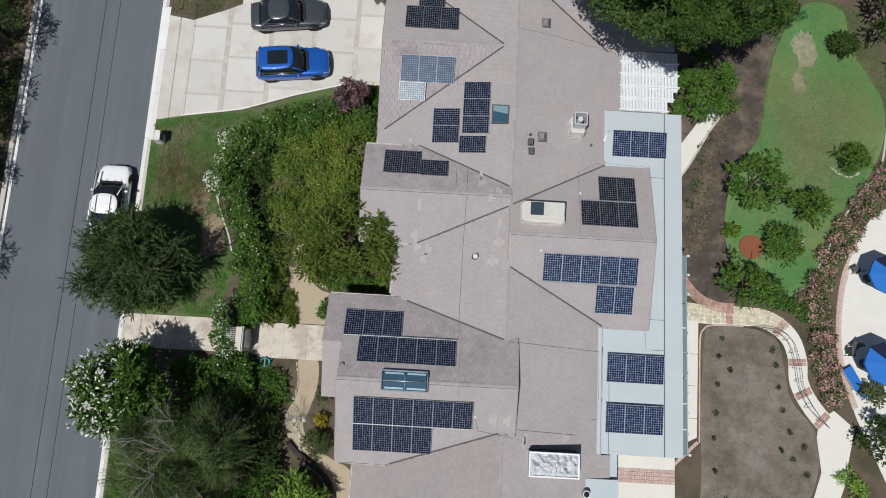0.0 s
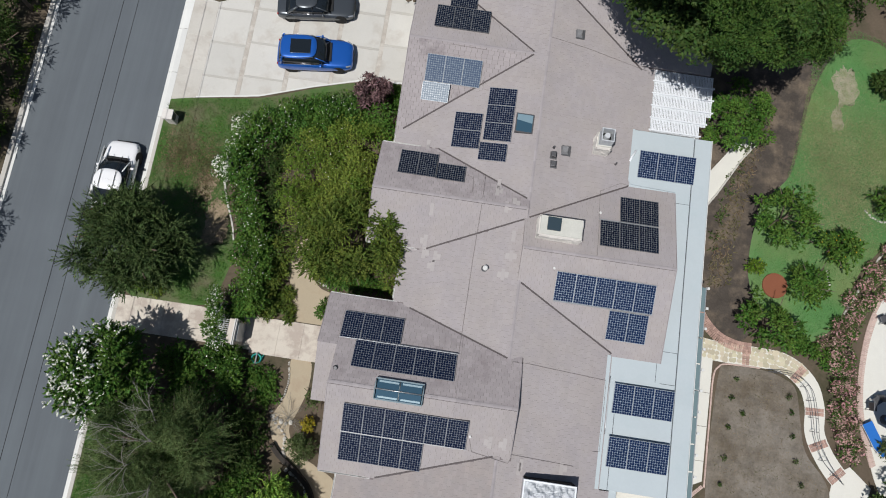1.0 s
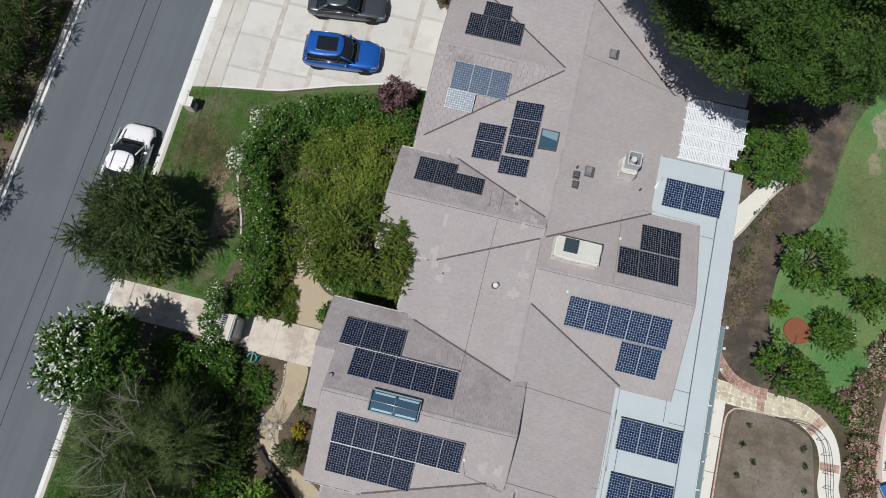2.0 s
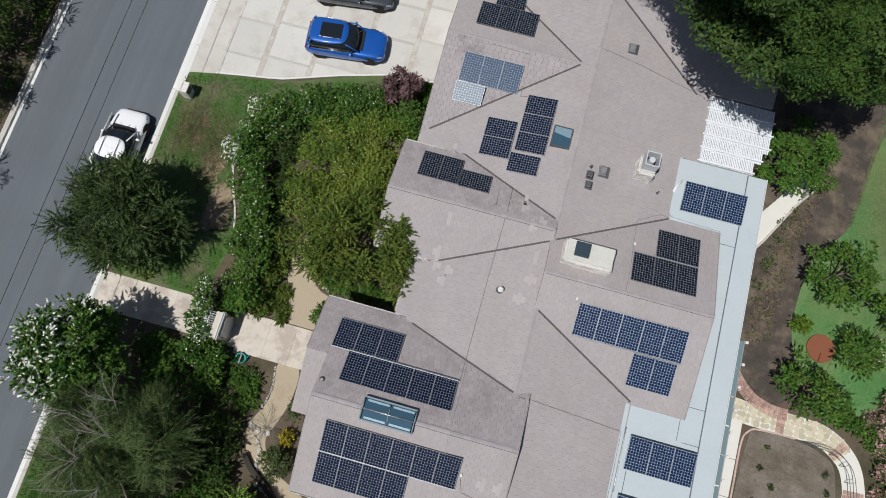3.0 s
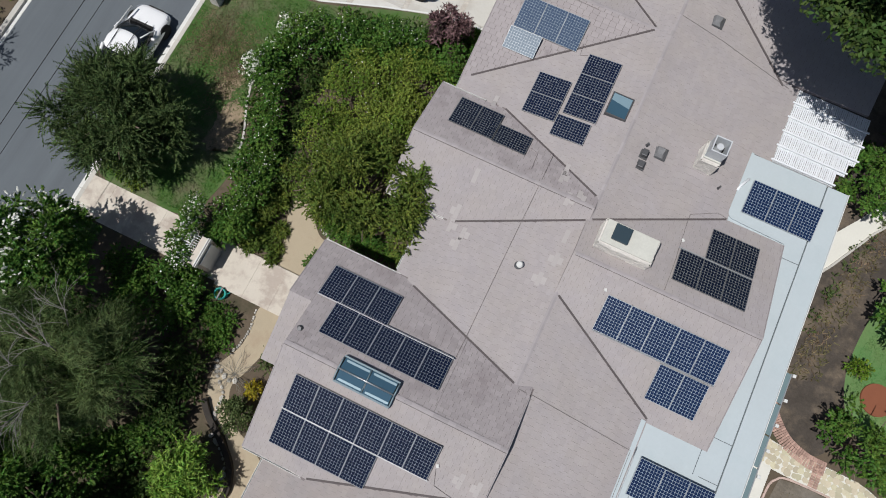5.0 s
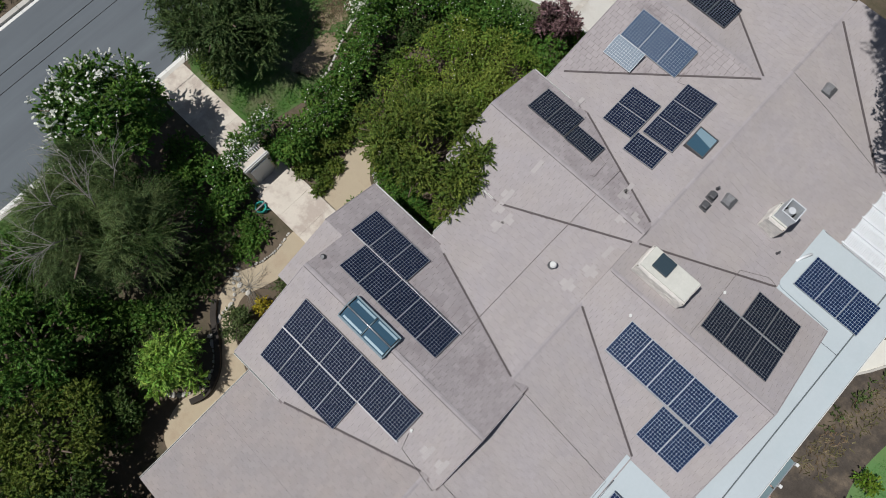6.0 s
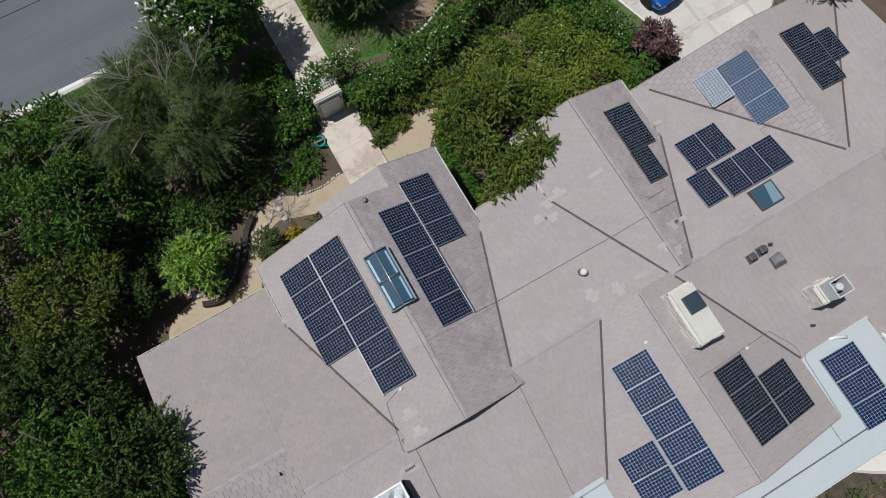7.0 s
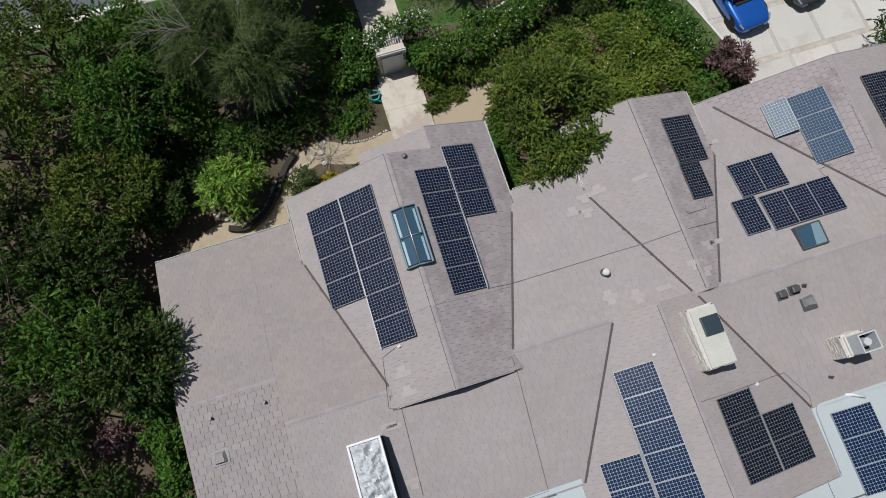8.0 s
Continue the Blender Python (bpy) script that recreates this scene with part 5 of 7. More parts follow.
pipe_vent(6.95, -6.3, 0.05, 0.22, METAL_DARK, "thin dark vent pipe")
pipe_vent(6.92, -8.4, 0.05, 0.22, METAL_DARK, "thin dark vent pipe")
pipe_vent(-0.72, 1.6, 0.08, 0.12, METAL_DARK, "short dark metal roof vent")

# ridge skylight
sk = thing("ridge_skylight", "blue-glazed ridge skylight with a dark frame and painted sunlit bands", "skylight")
X0, X1, HALF = 1.45, 3.86, 0.48


def sky_z(y, lift):
    return H_Z - 0.34 * abs(y - H_Y) + lift


for s in (-1, 1):
    for k in range(2):
        xa, xb = X0 + 0.07 + k * (X1 - X0) / 2 - (0.03 if k else 0), X0 + (k + 1) * (X1 - X0) / 2 - (0.07 if k else 0.03)
        ya, yb = H_Y + s * 0.04, H_Y + s * HALF
        part("pane", [(xa, ya, sky_z(ya, 0.17)), (xb, ya, sky_z(ya, 0.17)), (xb, yb, sky_z(yb, 0.17)), (xa, yb, sky_z(yb, 0.17))], [(0, 1, 2, 3) if s > 0 else (3, 2, 1, 0)], SKY_GLASS, sk)
        # pale bands paint the light well's sunlit edges onto the glass
        y1, y2 = H_Y + s * 0.34, H_Y + s * 0.43
        part("light_bar", [(xa + 0.1, y1, sky_z(y1, 0.176)), (xb - 0.02, y1, sky_z(y1, 0.176)), (xb - 0.02, y2, sky_z(y2, 0.176)), (xa + 0.08, y2, sky_z(y2, 0.176))], [(0, 1, 2, 3) if s > 0 else (3, 2, 1, 0)], SKY_GLASS_PALE, sk)
    yb = H_Y + s * HALF
    box("side_frame", X0, X1, min(yb, yb + s * 0.07), max(yb, yb + s * 0.07), H_Z - 0.4, sky_z(yb, 0.19), SKY_FRAME, sk)
tube("ridge_bar", [(X0, H_Y, H_Z + 0.18), (X1, H_Y, H_Z + 0.18)], 0.03, METAL_GREY, sk)
for x in (X0, (X0 + X1) / 2, X1):
    w = 0.035 if x not in (X0, X1) else 0.06
    for s in (-1, 1):
        tube("cross_bar", [(x, H_Y, H_Z + 0.18), (x, H_Y + s * HALF, sky_z(H_Y + HALF, 0.18))], w * 0.55, SKY_FRAME, sk)
for x in (X0, X1):
    part("end_cheek", [(x, H_Y - HALF, H_Z - 0.35), (x, H_Y + HALF, H_Z - 0.35), (x, H_Y + HALF, sky_z(H_Y + HALF, 0.17)), (x, H_Y, H_Z + 0.18), (x, H_Y - HALF, sky_z(H_Y - HALF, 0.17)),
                       (x + 0.02, H_Y - HALF, H_Z - 0.35), (x + 0.02, H_Y + HALF, H_Z - 0.35), (x + 0.02, H_Y + HALF, sky_z(H_Y + HALF, 0.17)), (x + 0.02, H_Y, H_Z + 0.18), (x + 0.02, H_Y - HALF, sky_z(H_Y - HALF, 0.17))],
         [(0, 1, 2, 3, 4), (9, 8, 7, 6, 5), (0, 5, 6, 1), (1, 6, 7, 2), (2, 7, 8, 3), (3, 8, 9, 4), (4, 9, 5, 0)], METAL_DARK, sk)

# flat skylight beside the main array
s2 = thing("flat_skylight", "square curb skylight with blue glass and a bronze frame", "skylight")
xa, xb, ya, yb = 6.68, 7.66, 15.8, 16.92
zt = west(7.66, 0) + 0.12
bm = bmesh.new()
for b in ((xa, xb, ya, ya + 0.05), (xa, xb, yb - 0.05, yb), (xa, xa + 0.05, ya + 0.05, yb - 0.05), (xb - 0.05, xb, ya + 0.05, yb - 0.05)):
    box_bm(*b, 3.5, zt, bm=bm)
from_bm("curb", bm, METAL_DARK, s2)
part("pane", [(xa + 0.05, ya + 0.05, zt - 0.02), (xb - 0.05, ya + 0.05, zt - 0.02), (xb - 0.05, yb - 0.05, zt - 0.02), (xa + 0.05, yb - 0.05, zt - 0.02)], [(0, 1, 2, 3)], SKY_GLASS, s2)
# pale patch paints in the sunlit part of the well below the pane
part("lit_shade", [(xa + 0.06, ya + 0.72, zt - 0.016), (xb - 0.06, ya + 0.58, zt - 0.016), (xb - 0.06, yb - 0.06, zt - 0.016), (xa + 0.06, yb - 0.06, zt - 0.016)], [(0, 1, 2, 3)], WELL_SUNLIT, s2, "pale patch painted as the sunlit inside of the skylight")

# rooftop cooler
ac = thing("rooftop_cooler", "rooftop cooling unit under a crumpled white cover with a black side", "cooler")
box("body", 9.45, 12.05, -3.6, -2.35, 2.9, 4.15, METAL_GREY, ac, bevel=0.02)
# black plate over the unit's north face
box("louvre", 9.47, 12.03, -2.35, -2.3, 3.0, 4.1, BLACK, ac, "black plate on the north side")
for b_ in ((9.42, 12.08, -3.63, -3.55), (9.42, 12.08, -2.42, -2.34), (9.42, 9.5, -3.55, -2.42), (12.0, 12.08, -3.55, -2.42)):
    box("rim", *b_, 4.1, 4.3, SLAT_WHITE, ac, "white tray rim", bevel=0.01)
v, f, nx, ny = [], [], 40, 18
for i in range(nx + 1):
    for j in range(ny + 1):
        x, y = 9.5 + i * 2.5 / nx, -3.55 + j * 1.13 / ny
        rim = min(1.0, 0.35 * min(i, nx - i, j, ny - j))
        crease = abs(noise.noise(Vector((x * 2.3, y * 1.9 + x * 0.9, 3.1)))) + 0.5 * abs(noise.noise(Vector((x * 3.7 + y, y * 4.1, 7.7)))) + 0.25 * abs(noise.noise(Vector((x * 8.0, y * 9.0, 1.3))))
        v.append((x, y, 4.2 + rim * (0.3 - 0.42 * crease)))
for i in range(nx):
    for j in range(ny):
        f.append((i * (ny + 1) + j, (i + 1) * (ny + 1) + j, (i + 1) * (ny + 1) + j + 1, i * (ny + 1) + j + 1))
part("cover", v, f, FOIL, ac, "crumpled white plastic cover")
pad = thing("equipment_pad", "flat grey roof pad with a small fan unit", "roof pad")
box("pad", 12.4, 14.45, -8.3, -3.75, 2.6, 3.13, MEMBRANE, pad)
box("pad_strip", 14.03, 14.45, -3.74, -2.46, 2.6, 2.8, MEMBRANE, pad)
fan = from_bm("fan_unit", cyl_bm(0.22, 0.2, 3.13, 3.5, 20), METAL_GREY, pad)
fan.location = (12.65, -4.5, 0)
fan2 = from_bm("fan_grille", cyl_bm(0.15, 0.15, 3.5, 3.515, 20), BLACK, pad)
fan2.location = (12.65, -4.5, 0)


CONDUIT = surface("weathered_conduit", (0.17, 0.15, 0.145), 0.7, 0.15)


def conduit(points, label="thin grey conduit run along the roof", r=0.009, lift=0.03, material=CONDUIT):
    e = thing("conduit", label, "conduit")
    line = []
    for a, b in zip(points[:-1], points[1:]):
        k = max(2, int(math.hypot(b[0] - a[0], b[1] - a[1]) / 0.5))
        line += [(a[0] + (b[0] - a[0]) * i / k, a[1] + (b[1] - a[1]) * i / k) for i in range(k)]
    line.append(points[-1])
    tube("pipe", [(x, y, max(roof_top(x, y), FZ if x > 13.42 else 0) + lift) for x, y in line], r, material, e)


conduit([(5.45, 13.2), (5.45, 11.8), (5.4, 8.3), (5.38, 4.2), (5.35, 3.3)])
conduit([(8.75, 3.25), (8.2, 3.28), (8.15, 3.1)])
conduit([(8.7, 3.3), (13.3, 3.05), (13.32, 0.4)])
conduit([(12.0, -1.5), (8.75, -1.35), (8.6, -1.8), (6.7, -1.5), (6.5, -0.9)])
conduit([(13.3, 0.3), (13.3, -0.6), (12.95, -0.65)])
conduit([(2.4, 20.55), (4.5, 20.5)])
conduit([(8.1, 21.8), (10.2, 21.6), (13.9, 21.0)])
conduit([(4.4, 13.0), (4.8, 12.9), (4.85, 12.0), (4.7, 11.9)])
conduit([(11.9, 13.3), (11.9, 10.6), (11.85, 9.4)])
conduit([(13.5, 13.9), (13.0, 13.95), (11.9, 13.3)])
conduit([(4.55, 18.8), (4.6, 18.2), (4.95, 18.3)])
conduit([(13.5, 3.3), (13.5, 0.3)], r=0.03, material=METAL_GREY)


# ---- cars ----
def loft(name, sections, material, parent, smooth=True, label=""):
    """Skin over cross-sections, each a list of points with the same count, closed at both ends."""
    n = len(sections[0])
    v = [p for s in sections for p in s]
    f = [(i * n + k, i * n + (k + 1) % n, (i + 1) * n + (k + 1) % n, (i + 1) * n + k) for i in range(len(sections) - 1) for k in range(n)]
    f += [tuple(range(n))[::-1], tuple((len(sections) - 1) * n + k for k in range(n))]
    bm = bmesh.new()
    vs = [bm.verts.new(p) for p in v]
    for q in f:
        bm.faces.new([vs[i] for i in q])
    ob = from_bm(name, bm, material, parent, label, smooth)
    if name in ("body", "roof"):
        sub = ob.modifiers.new("smooth", "SUBSURF")
        sub.levels = sub.render_levels = 2
    return ob


def car(name, label, at, rz, length, width, height, paint, suv=True, sunroof=False, hood_length=None):
    """A car with its nose towards +x, standing on z = 0."""
    e = thing(name, label, "car", at=at, rz=rz)
    L, W = length / 2, width / 2 * 1.05
    belt = 0.98 if suv else 0.88

    def section(x, w, top, low=0.22):
        return [(x, -w * 0.97, low), (x, -w, low + 0.18), (x, -w, top - 0.28), (x, -w * 0.95, top - 0.10), (x, -w * 0.80, top - 0.02), (x, -w * 0.3, top), (x, w * 0.3, top), (x, w * 0.80, top - 0.02),
                (x, w * 0.95, top - 0.10), (x, w, top - 0.28), (x, w, low + 0.18), (x, w * 0.97, low)]

    hood = belt - 0.02
    st = [(-L, W * 0.78, belt - 0.2, 0.4), (-L + 0.08, W * 0.9, belt - 0.05, 0.3), (-L + 0.35, W * 0.975, belt + 0.01, 0.24), (-L + 1.0, W, belt + 0.02, 0.22), (0, W, belt + 0.02, 0.22), (L - 1.6, W, hood + 0.02, 0.22), (L - 0.9, W * 0.98, hood - 0.06, 0.24),
          (L - 0.4, W * 0.94, hood - 0.13, 0.26), (L - 0.12, W * 0.84, hood - 0.21, 0.3), (L, W * 0.68, hood - 0.34, 0.36)]
    loft("body", [section(*s) for s in st], paint, e)
    front = L - (hood_length or (1.4 if suv else 1.45))
    rear = -L + (0.16 if suv else 0.6)
    r0, r1 = (rear + 0.3, front - 0.8) if suv else (rear + 0.8, front - 0.88)
    wb, wt = W * 0.9, W * 0.76

    def ring(z, xa, xb, w):
        return [(xa, -w * 0.86, z), (xa + 0.35, -w, z), ((xa + xb) / 2, -w * 1.01, z), (xb - 0.45, -w, z), (xb, -w * 0.78, z), (xb + 0.06, 0, z), (xb, w * 0.78, z), (xb - 0.45, w, z), ((xa + xb) / 2, w * 1.01, z), (xa + 0.35, w, z), (xa, w * 0.86, z), (xa - 0.04, 0, z)]

    loft("glasshouse", [ring(belt - 0.02, rear, front, wb), ring((belt + height) / 2, (rear + r0) / 2 - 0.02, (front + r1) / 2 + 0.05, (wb + wt) / 2 + 0.02), ring(height - 0.09, r0 + 0.04, r1 - 0.04, wt * 0.95)], GLASS_DARK, e, label="dark tinted windows")
    loft("roof", [ring(height - 0.13, r0 - 0.1, r1 + 0.1, wt * 1.06), ring(height - 0.06, r0 - 0.08, r1 + 0.06, wt * 1.06), ring(height, r0 + 0.12, r1 - 0.12, wt * 0.88), ring(height + 0.01, r0 + 0.3, r1 - 0.3, wt * 0.5)], paint, e)
    for s in (-1, 1):
        tube("pillar", [(front - 0.02, s * wb * 0.86, belt), ((front + r1) / 2 + 0.06, s * (wb + wt) / 2 * 0.95, (belt + height) / 2), (r1 + 0.02, s * wt * 0.95, height - 0.05)], 0.035, paint, e)
        tube("pillar", [(rear + 0.16, s * wb * 0.93, belt), ((rear + r0) / 2 + 0.1, s * (wb + wt) / 2 * 0.98, (belt + height) / 2), (r0 + 0.08, s * wt * 0.97, height - 0.05)], 0.09, paint, e)
        tube("door_pillar", [(-0.1, s * wb * 1.0, belt), (-0.12, s * wt * 1.0, height - 0.05)], 0.03, RUBBER, e)
        tube("trim", [(rear + 0.3, s * wb * 1.01, belt + 0.01), (front - 0.2, s * wb * 1.0, belt + 0.01)], 0.016, CHROME, e)
        mir = from_bm("mirror", box_bm(-0.09, 0.09, -0.11, 0.11, -0.07, 0.07, 0.03), paint, e)
        mir.location, mir.scale = (front - 0.5, s * (W - 0.02), belt + 0.05), (0.7, 0.9, 0.8)
        if suv:
            tube("roof_rail", [(r0 + 0.1, s * wt * 0.96, height - 0.01), ((r0 + r1) / 2, s * wt * 1.0, height + 0.03), (r1 - 0.1, s * wt * 0.96, height - 0.02)], 0.018, CHROME, e)
        hl = from_bm("headlamp", box_bm(-0.16, 0.16, -0.05, 0.05, -0.04, 0.04, 0.03), LAMP_CLEAR, e)
        hl.location, hl.rotation_euler = (L - 0.26, s * W * 0.8, hood - 0.26), (0, 0.35, -s * 0.45)
        tl = from_bm("tail_lamp", box_bm(-0.05, 0.05, -0.18, 0.18, -0.05, 0.05, 0.03), LAMP_RED, e)
        tl.location, tl.rotation_euler = (-L + 0.13, s * W * 0.68, belt - 0.17), (0, 0, s * 0.3)
        for x in (-L + 0.88, L - 0.92):
            wheel = thing_part = new("wheel")
            wheel.parent = e
            wheel.matrix_basis = pose(x, s * (W - 0.15), 0.34, 90, 0, 0)
            ty = cyl_bm(0.34, 0.34, -0.11, 0.11, 24)
            bmesh.ops.bevel(ty, geom=[q for q in ty.edges if q.is_boundary or len(q.link_faces) == 2 and any(len(h.verts) > 4 for h in q.link_faces)], offset=0.03, segments=2, affect="EDGES")
            from_bm("tyre", ty, RUBBER, wheel)
            from_bm("rim", cyl_bm(0.2, 0.2, -0.118, 0.118, 20), METAL_GREY, wheel)
            arch = from_bm("wheel_arch", cyl_bm(0.40, 0.40, -0.03, 0.03, 24), RUBBER, e)
            arch.matrix_basis = pose(x, s * (W - 0.055), 0.36, 90, 0, 0)
    if sunroof:
        box("sunroof", r1 - 1.5, r1 - 0.25, -wt * 0.62, wt * 0.62, height - 0.03, height + 0.016, GLASS_DARK, e, "black panoramic sunroof", bevel=0.006)
    grille = box("grille", L - 0.05, L + 0.005, -W * 0.4, W * 0.4, 0.45, 0.6, RUBBER, e)
    box("wiper_cowl", front - 0.06, front + 0.12, -wb * 0.7, wb * 0.7, belt - 0.01, belt + 0.022, RUBBER, e)
    return e


car("suv", "glossy blue compact SUV with a black sunroof, parked on the drive", (-5.97, 20.22, 0.02), 6.5, 4.68, 1.88, 1.6, PAINT_BLUE, True, True)
car("sedan", "dark grey sedan parked on the concrete drive", (-6.55, 23.6, 0.02), 7.0, 4.9, 1.85, 1.45, PAINT_GREY, False)
white_car = car("hatchback", "white car parked at the kerb, half under a tree", (-16.35, 10.65, -0.12), 90, 4.6, 2.0, 1.48, PAINT_WHITE, False, hood_length=1.25)
for y in (-0.45, 0.4):
    tube("rack_bar", [(-1.6, y, 1.53), (0.3, y, 1.53), (1.2, y, 1.2)], 0.018, RUBBER, white_car)
pole = thing("white_pole", "long white pole lashed to the car's roof rails", "pole")
tube("pole", [(-17.15, 12.3, 1.02), (-17.2, 9.2, 1.22)], 0.05, WHITE_PAINT, pole)

# ---- street furniture ----
mb = thing("mailbox", "pale masonry mailbox pillar with a dark metal box", "mailbox", at=(-13.95, 14.85, 0))
box("pillar", -0.26, 0.26, -0.26, 0.26, -0.05, 0.95, STONE_WHITE, mb, bevel=0.02)
box("cap", -0.32, 0.32, -0.32, 0.32, 0.95, 1.03, STONE_WHITE, mb, bevel=0.015)
box("letter_box", 0.05, 0.34, -0.2, 0.2, 0.55, 0.9, METAL_DARK, mb, "dark metal letter box", bevel=0.03)
for x, z, r in ((-14.4, 6.1, 0.013), (-15.3, 5.9, 0.015)):
    w = thing("overhead_wire", "thin black overhead wire above the street", "wire", "street wires")
    tube("wire", [(x + 0.012 * (k - 5), -45 + k * 10, z + 0.2 * ((k - 5) / 5) ** 2) for k in range(11)], r, RUBBER, w)

gate = thing("garden_gate", "white and cream arbour gateway with a slatted top over the walk", "gate")
for y in (2.0, 3.2):
    box("pier", -7.34, -6.98, y, y + 0.16, 0.0, 1.72, STUCCO, gate, bevel=0.015)
box("roof_board", -7.4, -7.1, 2.0, 3.36, 1.72, 1.8, STUCCO, gate, bevel=0.012)
box("fascia", -7.09, -7.04, 1.95, 3.4, 1.7, 1.86, WHITE_PAINT, gate, bevel=0.008)
box("fascia", -7.0, -6.96, 1.95, 3.4, 1.62, 1.84, WHITE_PAINT, gate, bevel=0.008)
for y in (2.03, 3.23):
    box("post", -8.06, -7.97, y, y + 0.09, 0.0, 1.68, WHITE_PAINT, gate, bevel=0.01)
box("beam", -8.06, -8.0, 1.95, 3.4, 1.68, 1.8, WHITE_PAINT, gate, bevel=0.008)
box("beam", -7.74, -7.68, 1.95, 3.4, 1.68, 1.8, WHITE_PAINT, gate, bevel=0.008)
for k in range(12):
    y = 2.0 + k * 0.115
    box("lattice_bar", -7.66, -7.42, y, y + 0.03, 1.77, 1.79, WHITE_PAINT, gate)
    box("slat", -8.08, -7.67, y, y + 0.06, 1.8, 1.83, WHITE_PAINT, gate)
box("gate_door", -6.95, -6.9, 2.16, 3.2, 0.1, 1.62, FRAME_SILVER, gate, "plain grey gate leaf")

hose = thing("hose_reel", "coiled teal garden hose on a low hanger", "garden hose", at=(-5.95, 1.4, 0))
spiral = [((0.3 - 0.07 * math.sin(a * 0.37) ** 2) * math.cos(a * 0.5), (0.28 - 0.06 * math.cos(a * 0.29) ** 2) * math.sin(a * 0.5), 0.05 + 0.0032 * a) for a in range(84)]
tube("hose", spiral, 0.032, TEAL, hose)
tube("hose_end", [(0.25, 0.05, 0.28), (0.36, 0.2, 0.16), (0.3, 0.42, 0.06), (0.1, 0.55, 0.05)], 0.03, TEAL, hose)
box("hanger", -0.05, 0.05, -0.3, 0.3, 0.0, 0.34, METAL_DARK, hose, "dark hose hanger", bevel=0.02)


def umbrella(at, r, label):
    e = thing("patio_umbrella", label, "umbrella", "pool umbrellas", at=(at[0], at[1], 0))
    from_bm("pole", cyl_bm(0.03, 0.03, 0.03, 2.5, 10), METAL_GREY, e)
    from_bm("base", cyl_bm(0.28, 0.22, 0.03, 0.12, 20), METAL_DARK, e)
    for k in range(8):
        a, b = 2 * math.pi * k / 8, 2 * math.pi * (k + 1) / 8
        p = [(0, 0, 2.55), (r * math.cos(a), r * math.sin(a), 2.05), (r * math.cos((a + b) / 2) * 0.93, r * math.sin((a + b) / 2) * 0.93, 2.03), (r * math.cos(b), r * math.sin(b), 2.05)]
        v = p + [(x, y, z - 0.015) for x, y, z in p] + [(p[i][0], p[i][1], 1.9) for i in (1, 2, 3)]
        # one panel is coloured dark for the shade beside the umbrella
        part("panel", v, [(0, 1, 2), (0, 2, 3), (6, 5, 4), (7, 6, 4), (1, 8, 9, 2), (2, 9, 10, 3)], CANVAS_BLUE if k != 2 else CANVAS_SHADE, e)
        tube("rib", [(0, 0, 2.5), (r * math.cos(a), r * math.sin(a), 2.02)], 0.01, METAL_GREY, e)
    return e


umbrella((30.6, 8.5), 1.2, "blue canvas patio umbrella with one panel darkened for shade")
umbrella((30.1, 3.3), 1.25, "blue canvas patio umbrella with one panel darkened for shade")
chairs = thing("patio_chair", "dark metal patio chair by the umbrella", "chair", "pool chairs", at=(29.15, 3.9, 0.03))
box("seat", -0.22, 0.22, -0.22, 0.22, 0.4, 0.45, METAL_DARK, chairs, bevel=0.02)
box("backrest", -0.26, -0.2, -0.22, 0.22, 0.45, 0.9, METAL_DARK, chairs, bevel=0.02)
for sx in (-0.19, 0.19):
    for sy in (-0.19, 0.19):
        box("leg", sx - 0.015, sx + 0.015, sy - 0.015, sy + 0.015, 0.0, 0.4, METAL_DARK, chairs)
copy_thing(chairs, pose(29.7, 9.0, 0.03, 0, 0, 120))
copy_thing(chairs, pose(29.4, 4.3, 0.03, 0, 0, 220))
lounger = thing("sun_lounger", "blue sling sun lounger with a pale frame", "lounger", at=(29.35, 2.2, 0.03), rz=-60)
box("sling", -0.9, 0.45, -0.3, 0.3, 0.3, 0.33, CANVAS_BLUE, lounger)
part("backrest", [(0.45, -0.3, 0.31), (0.45, 0.3, 0.31), (0.95, 0.3, 0.65), (0.95, -0.3, 0.65), (0.45, -0.3, 0.28), (0.45, 0.3, 0.28), (0.95, 0.3, 0.62), (0.95, -0.3, 0.62)],
     [(0, 1, 2, 3), (7, 6, 5, 4), (0, 4, 5, 1), (1, 5, 6, 2), (2, 6, 7, 3), (3, 7, 4, 0)], CANVAS_BLUE, lounger)
for s in (-1, 1):
    tube("side_rail", [(-0.92, s * 0.32, 0.31), (0.45, s * 0.32, 0.31), (0.97, s * 0.32, 0.65)], 0.02, WHITE_PAINT, lounger)
    for x in (-0.8, 0.4):
        box("leg", x - 0.02, x + 0.02, s * 0.32 - 0.02, s * 0.32 + 0.02, 0.0, 0.3, WHITE_PAINT, lounger)

# ---- front garden planting ----
tree("street_tree", "dense dark needle-leaved street tree with a ragged crown", (-13.35, 6.75), 2.95, 4.8, LEAF_NEEDLE, 62000, 0.2, 4, clump=0.5, n=150, slim=0.22, trunk=0.2, sprig=0.85, per=14, droop=0.12, low=-0.6)
myrtle = tree("flowering_tree", "crape myrtle thick with white blossom beside the street", (-12.7, -0.6), 2.75, 5.6, LEAF_MID, 26000, 0.17, 8, clump=0.5, n=130, trunk=0.14, sprig=0.4)
c, r = crown_clumps(2.75, 2.75, 2.35, 3.25, 130, 0.5, 8)
keep = (c[:, 0] < 0.5) & (c[:, 2] > 2.6)
